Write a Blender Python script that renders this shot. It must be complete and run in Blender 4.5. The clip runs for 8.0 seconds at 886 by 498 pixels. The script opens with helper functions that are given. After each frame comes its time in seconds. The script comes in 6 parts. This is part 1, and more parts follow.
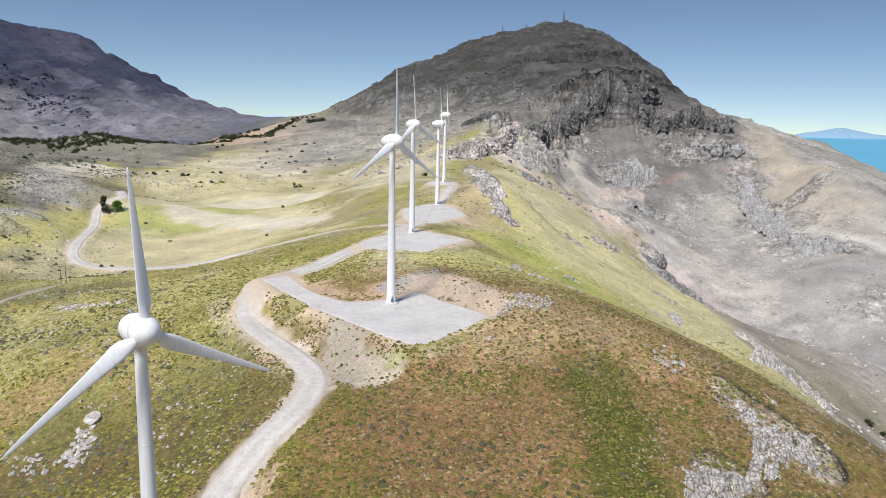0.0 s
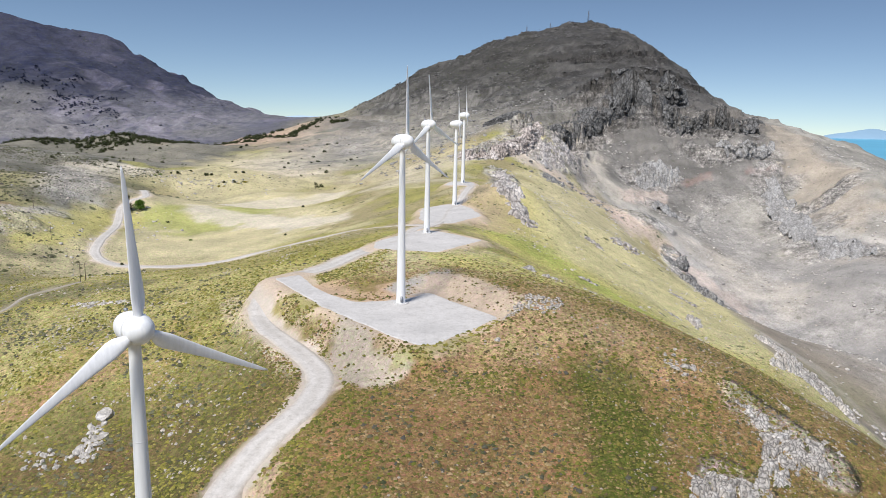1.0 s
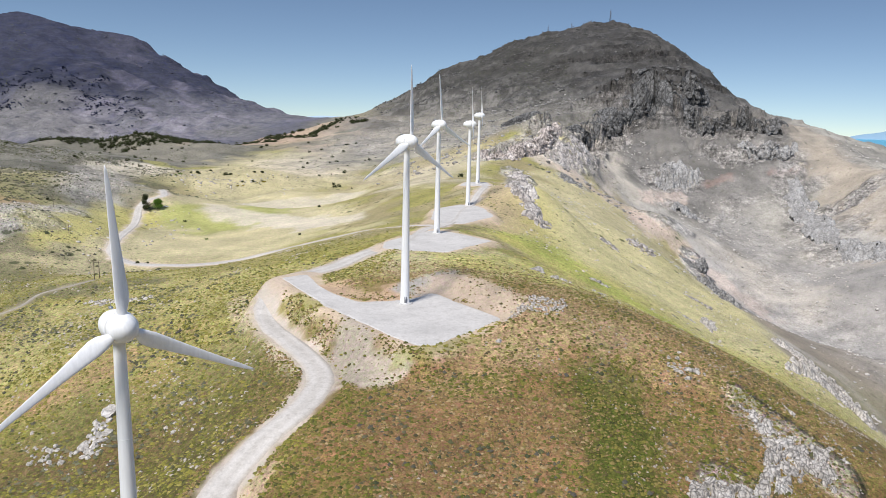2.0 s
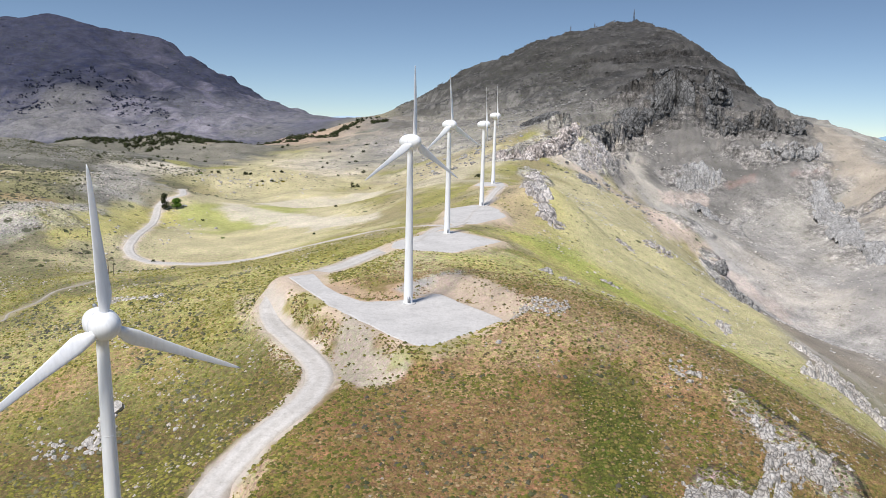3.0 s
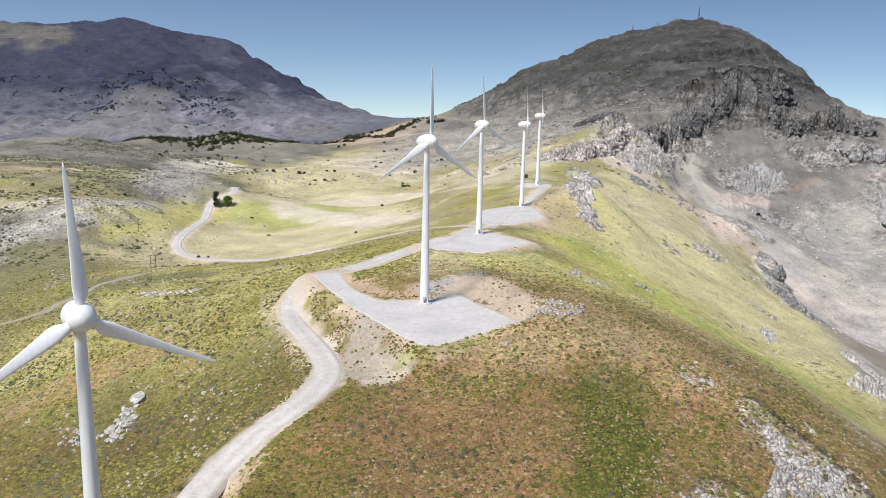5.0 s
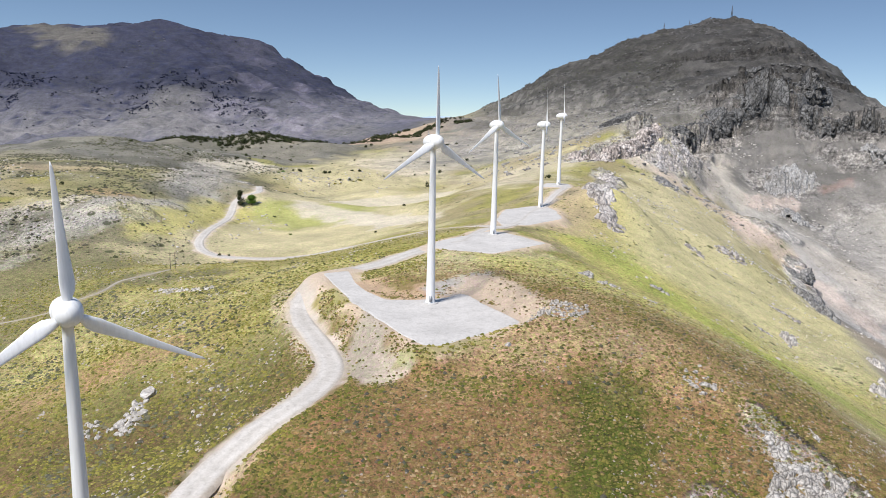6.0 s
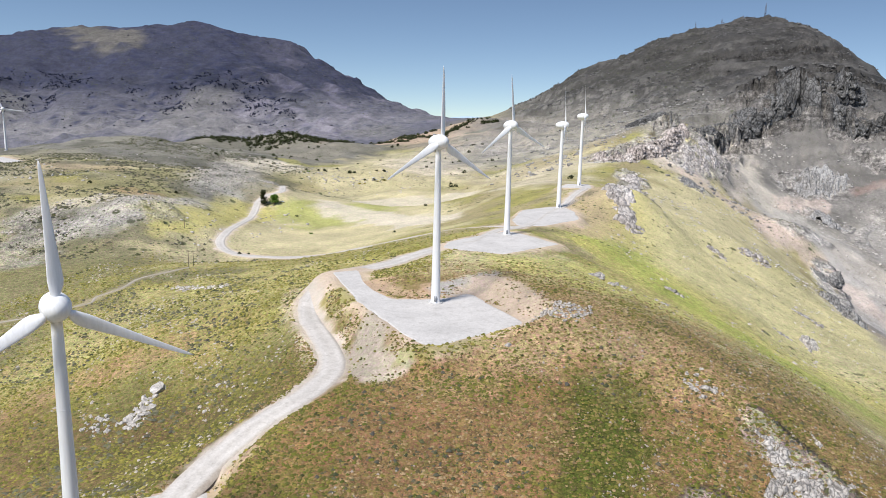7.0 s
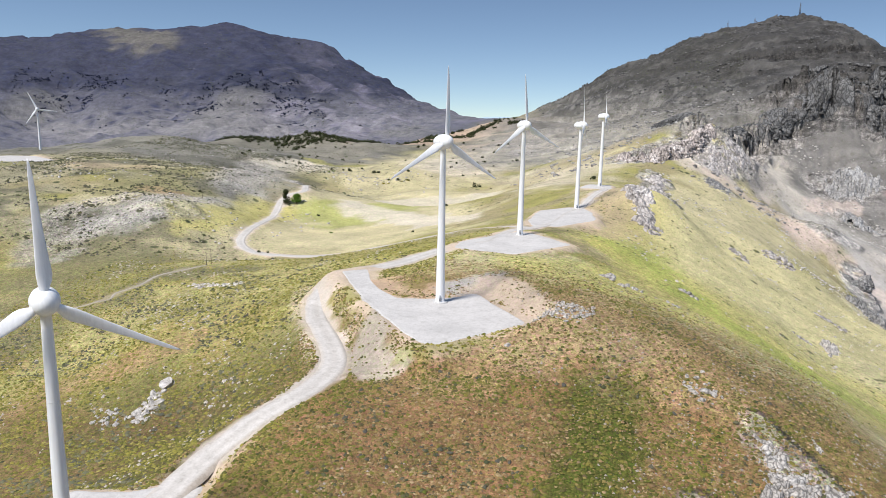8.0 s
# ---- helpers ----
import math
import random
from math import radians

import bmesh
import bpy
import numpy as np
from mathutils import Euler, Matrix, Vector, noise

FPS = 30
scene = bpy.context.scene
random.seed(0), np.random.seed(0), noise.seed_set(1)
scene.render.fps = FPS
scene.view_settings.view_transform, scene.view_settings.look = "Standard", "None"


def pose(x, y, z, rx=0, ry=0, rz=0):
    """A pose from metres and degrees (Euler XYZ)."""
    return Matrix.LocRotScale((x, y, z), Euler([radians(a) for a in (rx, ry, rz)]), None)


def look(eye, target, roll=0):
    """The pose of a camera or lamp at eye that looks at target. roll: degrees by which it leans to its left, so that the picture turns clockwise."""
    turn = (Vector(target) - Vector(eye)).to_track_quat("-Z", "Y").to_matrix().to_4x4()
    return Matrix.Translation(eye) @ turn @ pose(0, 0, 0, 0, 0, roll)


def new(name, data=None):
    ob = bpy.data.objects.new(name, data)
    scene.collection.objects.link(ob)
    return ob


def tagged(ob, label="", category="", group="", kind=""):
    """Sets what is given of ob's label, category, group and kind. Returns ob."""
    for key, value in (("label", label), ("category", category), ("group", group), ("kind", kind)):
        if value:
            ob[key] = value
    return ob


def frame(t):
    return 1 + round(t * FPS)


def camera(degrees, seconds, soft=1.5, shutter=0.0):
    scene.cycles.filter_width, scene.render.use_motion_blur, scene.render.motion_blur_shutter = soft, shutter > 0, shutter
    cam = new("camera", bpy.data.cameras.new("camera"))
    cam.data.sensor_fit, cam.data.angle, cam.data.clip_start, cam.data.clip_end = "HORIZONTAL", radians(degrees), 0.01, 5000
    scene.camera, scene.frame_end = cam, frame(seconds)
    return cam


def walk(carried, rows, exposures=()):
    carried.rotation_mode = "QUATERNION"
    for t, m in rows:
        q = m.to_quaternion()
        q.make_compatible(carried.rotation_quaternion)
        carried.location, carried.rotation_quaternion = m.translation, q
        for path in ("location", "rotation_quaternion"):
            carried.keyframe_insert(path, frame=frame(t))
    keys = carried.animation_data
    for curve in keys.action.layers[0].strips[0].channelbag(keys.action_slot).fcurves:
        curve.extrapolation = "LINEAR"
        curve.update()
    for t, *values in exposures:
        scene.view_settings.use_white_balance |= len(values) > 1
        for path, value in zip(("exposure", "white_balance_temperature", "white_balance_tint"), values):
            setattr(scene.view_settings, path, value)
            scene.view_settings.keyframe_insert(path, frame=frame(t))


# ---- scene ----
cam = camera(61.93, 8.0, soft=0.9)
# seconds, eye (x, y, z), yaw, pitch, roll
FLIGHT = [
    (0.0, 0.00, 0.00, 66.00, 0.005, -10.750, 1.260),
    (0.5, 2.26, 0.53, 65.92, 0.961, -10.744, 1.268),
    (1.0, 4.74, 0.89, 65.95, 1.905, -10.754, 1.273),
    (1.5, 7.58, 1.40, 65.97, 2.804, -10.761, 1.286),
    (3.0, 17.22, 2.84, 66.08, 5.434, -10.793, 1.290),
    (3.5, 20.77, 3.42, 66.13, 6.646, -10.810, 1.293),
    (4.0, 24.48, 4.00, 66.28, 7.846, -10.841, 1.285),
    (4.5, 28.32, 4.57, 66.34, 9.056, -10.861, 1.270),
    (6.0, 40.23, 6.66, 66.57, 12.645, -10.932, 1.248),
    (6.5, 44.44, 7.38, 66.68, 13.835, -10.951, 1.221),
    (7.0, 48.58, 8.09, 66.76, 15.008, -10.961, 1.220),
    (7.5, 52.72, 9.11, 66.71, 16.177, -10.963, 1.231),
    (8.0, 56.98, 9.95, 66.79, 17.362, -10.984, 1.207),
]
walk(cam, [(t, pose(x, y, z, 0, 0, yaw) @ pose(0, 0, 0, 90 + pitch) @ pose(0, 0, 0, 0, 0, roll)) for t, x, y, z, yaw, pitch, roll in FLIGHT], [(0.0, 0.10), (3.5, 0.13), (8.0, 0.23)])

# ---------------------------------------------------------------- daylight
SUN_FROM = Vector((-0.34, -0.62, 1.0)).normalized()
world = bpy.data.worlds.new("sky")
scene.world = world
world.use_nodes = True
wn, wl = world.node_tree.nodes, world.node_tree.links
sky = wn.new("ShaderNodeTexSky")
sky.sky_type, sky.sun_disc = "NISHITA", False
sky.sun_elevation = math.asin(SUN_FROM.z)
sky.sun_rotation = math.atan2(SUN_FROM.x, SUN_FROM.y)
sky.altitude, sky.air_density, sky.dust_density, sky.ozone_density = 600, 1.15, 0.12, 1.55
up = wn.new("ShaderNodeTexCoord")
lift = wn.new("ShaderNodeMapping")
lift.inputs["Location"].default_value, lift.inputs["Scale"].default_value = (0, 0, 0.095), (1, 1, 1.9)
wl.new(up.outputs["Generated"], lift.inputs["Vector"])
wl.new(lift.outputs["Vector"], sky.inputs["Vector"])
wl.new(sky.outputs["Color"], wn["Background"].inputs["Color"])
wn["Background"].inputs["Strength"].default_value = 0.104
sun = new("sun", bpy.data.lights.new("sun", "SUN"))
sun.data.energy, sun.data.angle, sun.data.color = 4.6, radians(13), (1.0, 0.965, 0.925)
sun.matrix_world = look(SUN_FROM * 900, (0, 0, 0))
# ---------------------------------------------------------------- the lie of the land (metres; z 0 = pad of the middle turbine)
LAND = {
    # brown hill in front, falling away to the east
    "front_hill": [(-7, 157, -10.8), (14, 166, -10.3), (39, 180, -10.2), (65, 170, -17.5), (49, 181, -11.5), (96, 182, -20.0),
                   (113, 187, -21.5), (77, 195, -12.6), (64, 201, -9.2), (69, 206, -5.6), (47, 198, -7.4), (3, 180, -6.0),
                   (-13, 186, -8.2), (14, 209, -1.0), (47, 212, -0.8), (64, 213, -3.6), (22, 229, 6.0), (5, 260, 5.0),
                   (-37, 152, -15.2), (-33.5, 163, -12.0), (-30.5, 171, -9.8), (-29, 181, -9.0), (33, 325, -4.0), (41, 329, -7.2), (66, 378, -19.4), (26, 379, -5.6), (15, 300, 3.5), (50, 244, 1.5)],
    # under and behind the flight
    "near_ground": [(0, 100, -24), (60, 110, -34), (120, 130, -45), (-45, 107, -22.5), (-100, 110, -42), (-180, 130, -58), (0, 0, -45),
                    (0, -300, -80), (-300, -200, -95), (300, -200, -110), (200, 150, -75)],
    # grassy slope west of the ridge road
    "west_slope": [(-95, 177, -39), (-82, 197, -34.5), (-72, 204, -26.0), (-110, 215, -31), (-65, 220, -14.8), (-118, 241, -26),
                   (-158, 241, -36.5), (-178, 248, -41), (-147, 248, -27.5), (-84, 244, -16.3), (-95, 255, -16.4), (-103, 253, -20),
                   (-100, 271, -14.1), (-197, 356, -23), (-245, 400, -31), (-95, 396, -12.0), (-125, 330, -15.5), (-150, 180, -47)],
    # the ridge with the line of turbines
    "ridge": [(-17, 246, 0), (-45, 269, 0.3), (-51, 312, 0.5), (-16, 374, 3.4), (10, 365, 2.2), (-5, 401, 2.6), (-4, 505, 0.8), (9, 473, -1.0),
              (-2, 610, 3.5), (42, 503, -4.3), (46, 546, 10), (-60, 450, -8), (-50, 560, -8), (-60, 700, -4)],
    # the wide valley and its road
    "valley": [(-152, 438, -31.6), (-211, 442, -34), (-236, 460, -31), (-242, 477, -29), (-280, 588, -31), (-207, 553, -37), (-284, 620, -24),
               (-278, 632, -20), (-183, 771, -42.8), (-211, 810, -37.3), (-306, 848, -44), (-333, 934, -24), (-289, 945, -19), (-151, 935, -30),
               (-285, 1034, -24), (-120, 600, -24), (-230, 425, -37)],
    # low stony hills to the west
    "west_hills": [(-296, 468, -11), (-307, 467, -6), (-418, 460, -8), (-350, 525, -8), (-335, 410, -27), (-431, 550, 3.5), (-423, 598, 5.6),
                   (-338, 630, -2), (-557, 604, 5.5), (-776, 815, -4), (-700, 742, -1), (-528, 902, 0.4), (-655, 907, 14), (-452, 1166, -26), (-644, 1290, -16), (-511, 1329, -8.5),
                   (-389, 1556, -1.3), (-333, 1540, 22), (-700, 500, 0), (-900, 900, -12), (-420, 780, -22)],
    # the wooded crest north-west of the valley
    "wooded_crest": [(-895, 1300, -25), (-806, 1300, -11), (-720, 1300, -4), (-639, 1300, -3), (-553, 1300, -3), (-505, 1300, -6), (-457, 1310, -10),
                   (-800, 1500, -55), (-640, 1480, -38), (-460, 1500, -7), (-413, 1550, 5), (-364, 1600, 24), (-301, 1600, 43), (-258, 1650, 36), (-517, 1450, -22)],
    # slope and gully east of the ridge
    "east_slope": [(136, 396, -56), (180, 415, -68.3), (213, 418, -91), (143, 424, -59), (118, 424, -45.6), (127, 455, -49.6), (302, 495, -126), (335, 574, -124), (346, 620, -142), (363, 720, -146),
                   (96, 571, -34.8), (198, 597, -78.4), (138, 626, -42.6), (336, 632, -144), (301, 750, -138),
                   (423, 772, -98), (233, 815, -91.8), (397, 860, -110), (260, 330, -130), (340, 430, -170), (300, 250, -140), (500, 500, -200),
                   (81, 790, -11.7)],
    # the big bare mountain to the north
    "mountain_foot": [(11, 861, 14.9), (219, 882, -55.7), (169, 940, -44.6), (492, 905, -61.6), (101, 988, 45), (313, 999, -76), (365, 1001, -80.8),
                      (467, 1024, -48), (279, 1067, -33.3), (147, 1076, 11.2), (436, 1102, -3.7), (260, 1146, 26), (395, 1176, 53),
                      (339, 1217, 50), (278, 1226, 110), (253, 1268, 116), (-60, 1150, 6), (-100, 1500, 40), (540, 1016, -4), (600, 1020, -28), (700, 1120, -30)],
    # crest and east shoulder of the mountain
    "mountain_crest": [(-303, 2150, 67), (-214, 2150, 116), (-134, 2150, 162), (-59, 2250, 208), (22, 2250, 242), (102, 2250, 270), (161, 2250, 283),
                       (229, 2250, 298), (284, 2250, 306), (315, 2250, 324), (346, 2250, 331), (394, 2250, 319), (420, 2240, 301), (484, 2200, 264),
                       (479, 1900, 214), (468, 1700, 176), (450, 1500, 132), (447, 1400, 105), (473, 1400, 86), (513, 1400, 67), (572, 1400, 49),
                       (636, 1400, 31)],
    # its eastern shoulder and what falls away behind
    "mountain_back": [(668, 1400, 28), (730, 1350, -4), (772, 1300, -29), (300, 2900, 100), (900, 2200, -60), (1000, 1500, -120), (545, 1800, 60), (510, 1590, 92), (560, 1580, 55), (690, 1800, 0), (820, 1700, -70), (640, 2250, 110),
                       (-500, 2300, 0), (250, 1700, 190)],
    # the range across the western valley
    "west_range": [(-3483, 3500, 395), (-3319, 3500, 375), (-3201, 3500, 414), (-3050, 3500, 428), (-2921, 3500, 438), (-2654, 3500, 427),
                   (-2496, 3500, 440), (-2393, 3500, 459), (-2225, 3500, 460), (-2062, 3500, 433), (-1934, 3500, 388), (-1734, 3700, 354),
                   (-1712, 3900, 268), (-1739, 4200, 206), (-1578, 4200, 147), (-1418, 4200, 44), (-1242, 4200, -84), (-1136, 4200, -168),
                   (-2318, 2300, -95), (-1811, 2300, -63), (-1351, 2300, -50), (-930, 2300, -48), (-733, 2300, -45), (-4400, 3500, 380),
                   (-2300, 4400, 200), (-1000, 4850, -140), (-1500, 1600, -70), (-2600, 1500, -110), (-2400, 0, -120), (-600, 1750, -40),
                   (-1100, 1500, -45)],
    # far ground towards and under the sea
    "far_ground": [(1600, 2500, -160), (2500, 1000, -230), (1300, 1200, -190), (3500, 4500, -220), (0, 4600, -140), (2500, -2500, -250),
                   (-2500, -2500, -200), (0, -3000, -200), (-4500, 4800, -100), (4800, 0, -250), (1000, 300, -240), (0, 3600, -90), (-700, 4000, -120)],
}


def land_height(x, y, spots):
    """A smooth surface over the spot heights, softer the farther it lies from the ridge."""
    s = np.array([p for group in spots.values() for p in group], float)
    c = 4 + 0.035 * np.clip(np.hypot(s[:, 0], s[:, 1] - 150), 0, 900) - 0.012 * np.clip(s[:, 1] - 1000, 0, 1200)

    def basis(px, py):
        r2 = (px[:, None] - s[None, :, 0]) ** 2 + (py[:, None] - s[None, :, 1]) ** 2
        return np.sqrt(r2 + c**2)

    n = len(s)
    a = np.zeros((n + 1, n + 1))
    a[:n, :n] = basis(s[:, 0], s[:, 1])
    a[:n, :n] -= np.diag(0.5 + 0 * c)
    a[:n, n] = a[n, :n] = 1
    w = np.linalg.solve(a, np.r_[s[:, 2], 0])
    out = np.empty(x.size)
    fx, fy = x.ravel(), y.ravel()
    for k in range(0, x.size, 20000):
        out[k:k + 20000] = basis(fx[k:k + 20000], fy[k:k + 20000]) @ w[:n] + w[n]
    return out.reshape(x.shape)

# ---------------------------------------------------------------- noise on arrays
TABLE = np.random.RandomState(7).rand(256, 256)


def lattice(x, y, seed=0):
    xi, yi = np.floor(x).astype(int), np.floor(y).astype(int)
    fx, fy = x - xi, y - yi
    fx, fy = fx * fx * (3 - 2 * fx), fy * fy * (3 - 2 * fy)
    xi, yi = xi + 37 * seed, yi + 91 * seed
    a, b = TABLE[xi & 255, yi & 255], TABLE[(xi + 1) & 255, yi & 255]
    c, d = TABLE[xi & 255, (yi + 1) & 255], TABLE[(xi + 1) & 255, (yi + 1) & 255]
    return 2 * ((a * (1 - fx) + b * fx) * (1 - fy) + (c * (1 - fx) + d * fx) * fy) - 1


def fbm(x, y, size, octaves=4, seed=0, rough=0.5):
    out, amp, k = 0.0, 1.0, 1.0 / size
    for o in range(octaves):
        out = out + amp * lattice(x * k + 17.3 * o, y * k - 9.1 * o, seed + o)
        amp, k = amp * rough, k * 2.03
    return out


def ridged(x, y, size, octaves=4, seed=0):
    out, amp, k = 0.0, 1.0, 1.0 / size
    for o in range(octaves):
        out = out + amp * (0.34 - np.abs(lattice(x * k + 11.7 * o, y * k + 5.3 * o, seed + o))) * 1.6
        amp, k = amp * 0.55, k * 2.1
    return out


def cells(x, y, size, seed=0, offset=False):
    """Nearest and second nearest distance to scattered points, in cell widths, a random value of the cell, and the offset from its point."""
    x, y = x / size, y / size
    xi, yi = np.floor(x).astype(int), np.floor(y).astype(int)
    f1, f2, tone = np.full(x.shape, 9.0), np.full(x.shape, 9.0), np.zeros(x.shape)
    ox, oy = np.zeros(x.shape), np.zeros(x.shape)
    for i in (-1, 0, 1):
        for j in (-1, 0, 1):
            cx, cy = xi + i + 53 * seed, yi + j + 29 * seed
            px, py = xi + i + TABLE[cx & 255, cy & 255], yi + j + TABLE[(cx + 91) & 255, (cy + 47) & 255]
            d = np.hypot(x - px, y - py)
            near = d < f1
            f2 = np.where(near, f1, np.minimum(f2, d))
            tone = np.where(near, TABLE[(cx + 13) & 255, (cy + 171) & 255], tone)
            ox, oy = np.where(near, x - px, ox), np.where(near, y - py, oy)
            f1 = np.minimum(f1, d)
    return (f1, f2, tone, ox, oy) if offset else (f1, f2, tone)


def patches(x, y, size, seed, lo=0.0, hi=0.5):
    return step(lo, hi, fbm(x, y, size, 5, seed, 0.65))


def step(a, b, v):
    t = np.clip((v - a) / (b - a), 0, 1)
    return t * t * (3 - 2 * t)


def off_line(x, y, line):
    """Distance to a line of points, and how far along it (0 to 1) the nearest place lies."""
    p = np.array(line, float)[:, :2]
    if len(p) == 1:
        return np.hypot(x - p[0, 0], y - p[0, 1]), np.zeros(x.shape)
    run = np.r_[0, np.cumsum(np.hypot(*np.diff(p, axis=0).T))]
    best, along = np.full(x.shape, 1e9), np.zeros(x.shape)
    for k in range(len(p) - 1):
        (ax, ay), (bx, by) = p[k], p[k + 1]
        ln = run[k + 1] - run[k]
        t = np.clip(((x - ax) * (bx - ax) + (y - ay) * (by - ay)) / ln**2, 0, 1)
        d = np.hypot(x - ax - t * (bx - ax), y - ay - t * (by - ay))
        near = d < best
        best, along = np.where(near, d, best), np.where(near, (run[k] + t * ln) / run[-1], along)
    return best, along


def in_ring(x, y, ring):
    """Distance to a closed ring of points, negative inside."""
    d, _ = off_line(x, y, list(ring) + [ring[0]])
    inside = np.zeros(x.shape, bool)
    for (ax, ay), (bx, by) in zip(ring, list(ring[1:]) + [ring[0]]):
        cross = (ay > y) != (by > y)
        with np.errstate(divide="ignore", invalid="ignore"):
            inside ^= cross & (x < (bx - ax) * (y - ay) / (by - ay) + ax)
    return np.where(inside, -d, d)


def smooth_line(points, gap):
    """A rounded line through the points, sampled about every gap metres."""
    p = np.array(points, float)
    p = np.vstack([2 * p[0] - p[1], p, 2 * p[-1] - p[-2]])
    out = []
    for a, b, c, d in zip(p[:-3], p[1:-2], p[2:-1], p[3:]):
        n = max(1, int(np.hypot(*(c - b)[:2]) / gap))
        for t in np.arange(n) / n:
            out.append(0.5 * (2 * b + (c - a) * t + (2 * a - 5 * b + 4 * c - d) * t**2 + (3 * b - a - 3 * c + d) * t**3))
    return np.array(out + [p[-2]])


# ---------------------------------------------------------------- roads, crane pads and turbines on the plan
ROADS = {
    "ridge_road": (3.9, [(-48.5, 130), (-49.5, 143), (-48, 156), (-43.8, 168), (-39.2, 177), (-36.2, 186), (-35.5, 195), (-38, 205), (-44, 215.5), (-53, 228),
                         (-63, 242), (-69, 254), (-70, 267), (-66.5, 279), (-60.5, 289), (-53, 302), (-45, 320), (-35, 338), (-27, 352)]),
    "ridge_track": (2.6, [(-27, 352), (-24, 385), (-16, 408), (-10, 440), (-8, 480), (-1, 520), (6, 570), (4, 606), (8, 640)]),
    "valley_road": (3.2, [(-16, 408), (-36.6, 425), (-61.5, 447), (-84, 453), (-106, 454), (-128, 454), (-145, 449), (-162, 444), (-182, 439), (-205, 440),
                          (-224, 449), (-236, 462), (-244, 481), (-259, 528), (-281, 588), (-290, 612), (-291, 630), (-283, 644), (-289, 660),
                          (-305, 690), (-330, 740), (-365, 800)]),
    "farm_track": (0.6, [(-260, 270), (-213, 297), (-210, 308), (-204.5, 319), (-203, 332), (-194, 341.5), (-187, 352)]),
}
PADS = {
    "crane_pad_south": (-22.9, [(-70, 95), (-71, 134), (-57, 139), (-50, 147), (-44, 146), (-41, 130), (-36, 95)]),
    "crane_pad_middle": (0.0, [(14.7, 232), (3, 213.5), (-5, 202), (-9, 202), (-18.6, 211), (-31, 226), (-42, 239), (-56, 258), (-69, 277), (-61, 284), (-55, 272),
                               (-52, 266), (-44, 255), (-33, 245), (-23, 248), (-14, 254), (-9.5, 262)]),
    "crane_pad_ridge": (3.0, [(11, 358), (-9, 326), (-37, 330), (-38, 345), (-32, 360), (-19, 384), (-12, 382), (-3.5, 374)]),
    "crane_pad_north": (1.0, [(12, 458), (-4, 425), (-18, 421), (-24, 440), (-25, 485), (-10, 508), (-1, 508), (6, 492)]),
    "crane_pad_far": (6.0, [(10, 595), (-14, 592), (-10, 622), (6, 624)]),
    "crane_pad_west": (4.7, [(-585.0, 544.0), (-646.0, 595.0), (-625.0, 630.0), (-600.0, 637.0), (-537.0, 602.0), (-542.0, 580.0)]),
}
# fresh fill below the middle pad
FILL = [(-33, 230), (-24, 213), (-17, 200), (-9, 195), (-16, 190), (-24, 189), (-32, 203), (-37, 216)]
# cut bank behind it
BANK = [(-51, 268), (-44, 257), (-36, 250), (-21, 256), (-9, 264), (5, 250), (16, 231), (21, 238), (12, 262), (-4, 276), (-22, 268), (-38, 262), (-48, 276)]
# place, then the turn of the rotor and the way the nacelle faces, in degrees
TURBINES = [(-45.8, 107.6, -22.9, 2, 48), (-17.5, 246.0, 0.0, -2, 52), (-16.3, 374.5, 3.0, 3, 52), (-4.8, 505.0, 1.0, 0, 92), (-0.5, 610.0, 6.0, -3, 92),
            (-775.5, 815.0, -4.3, 24, 40)]


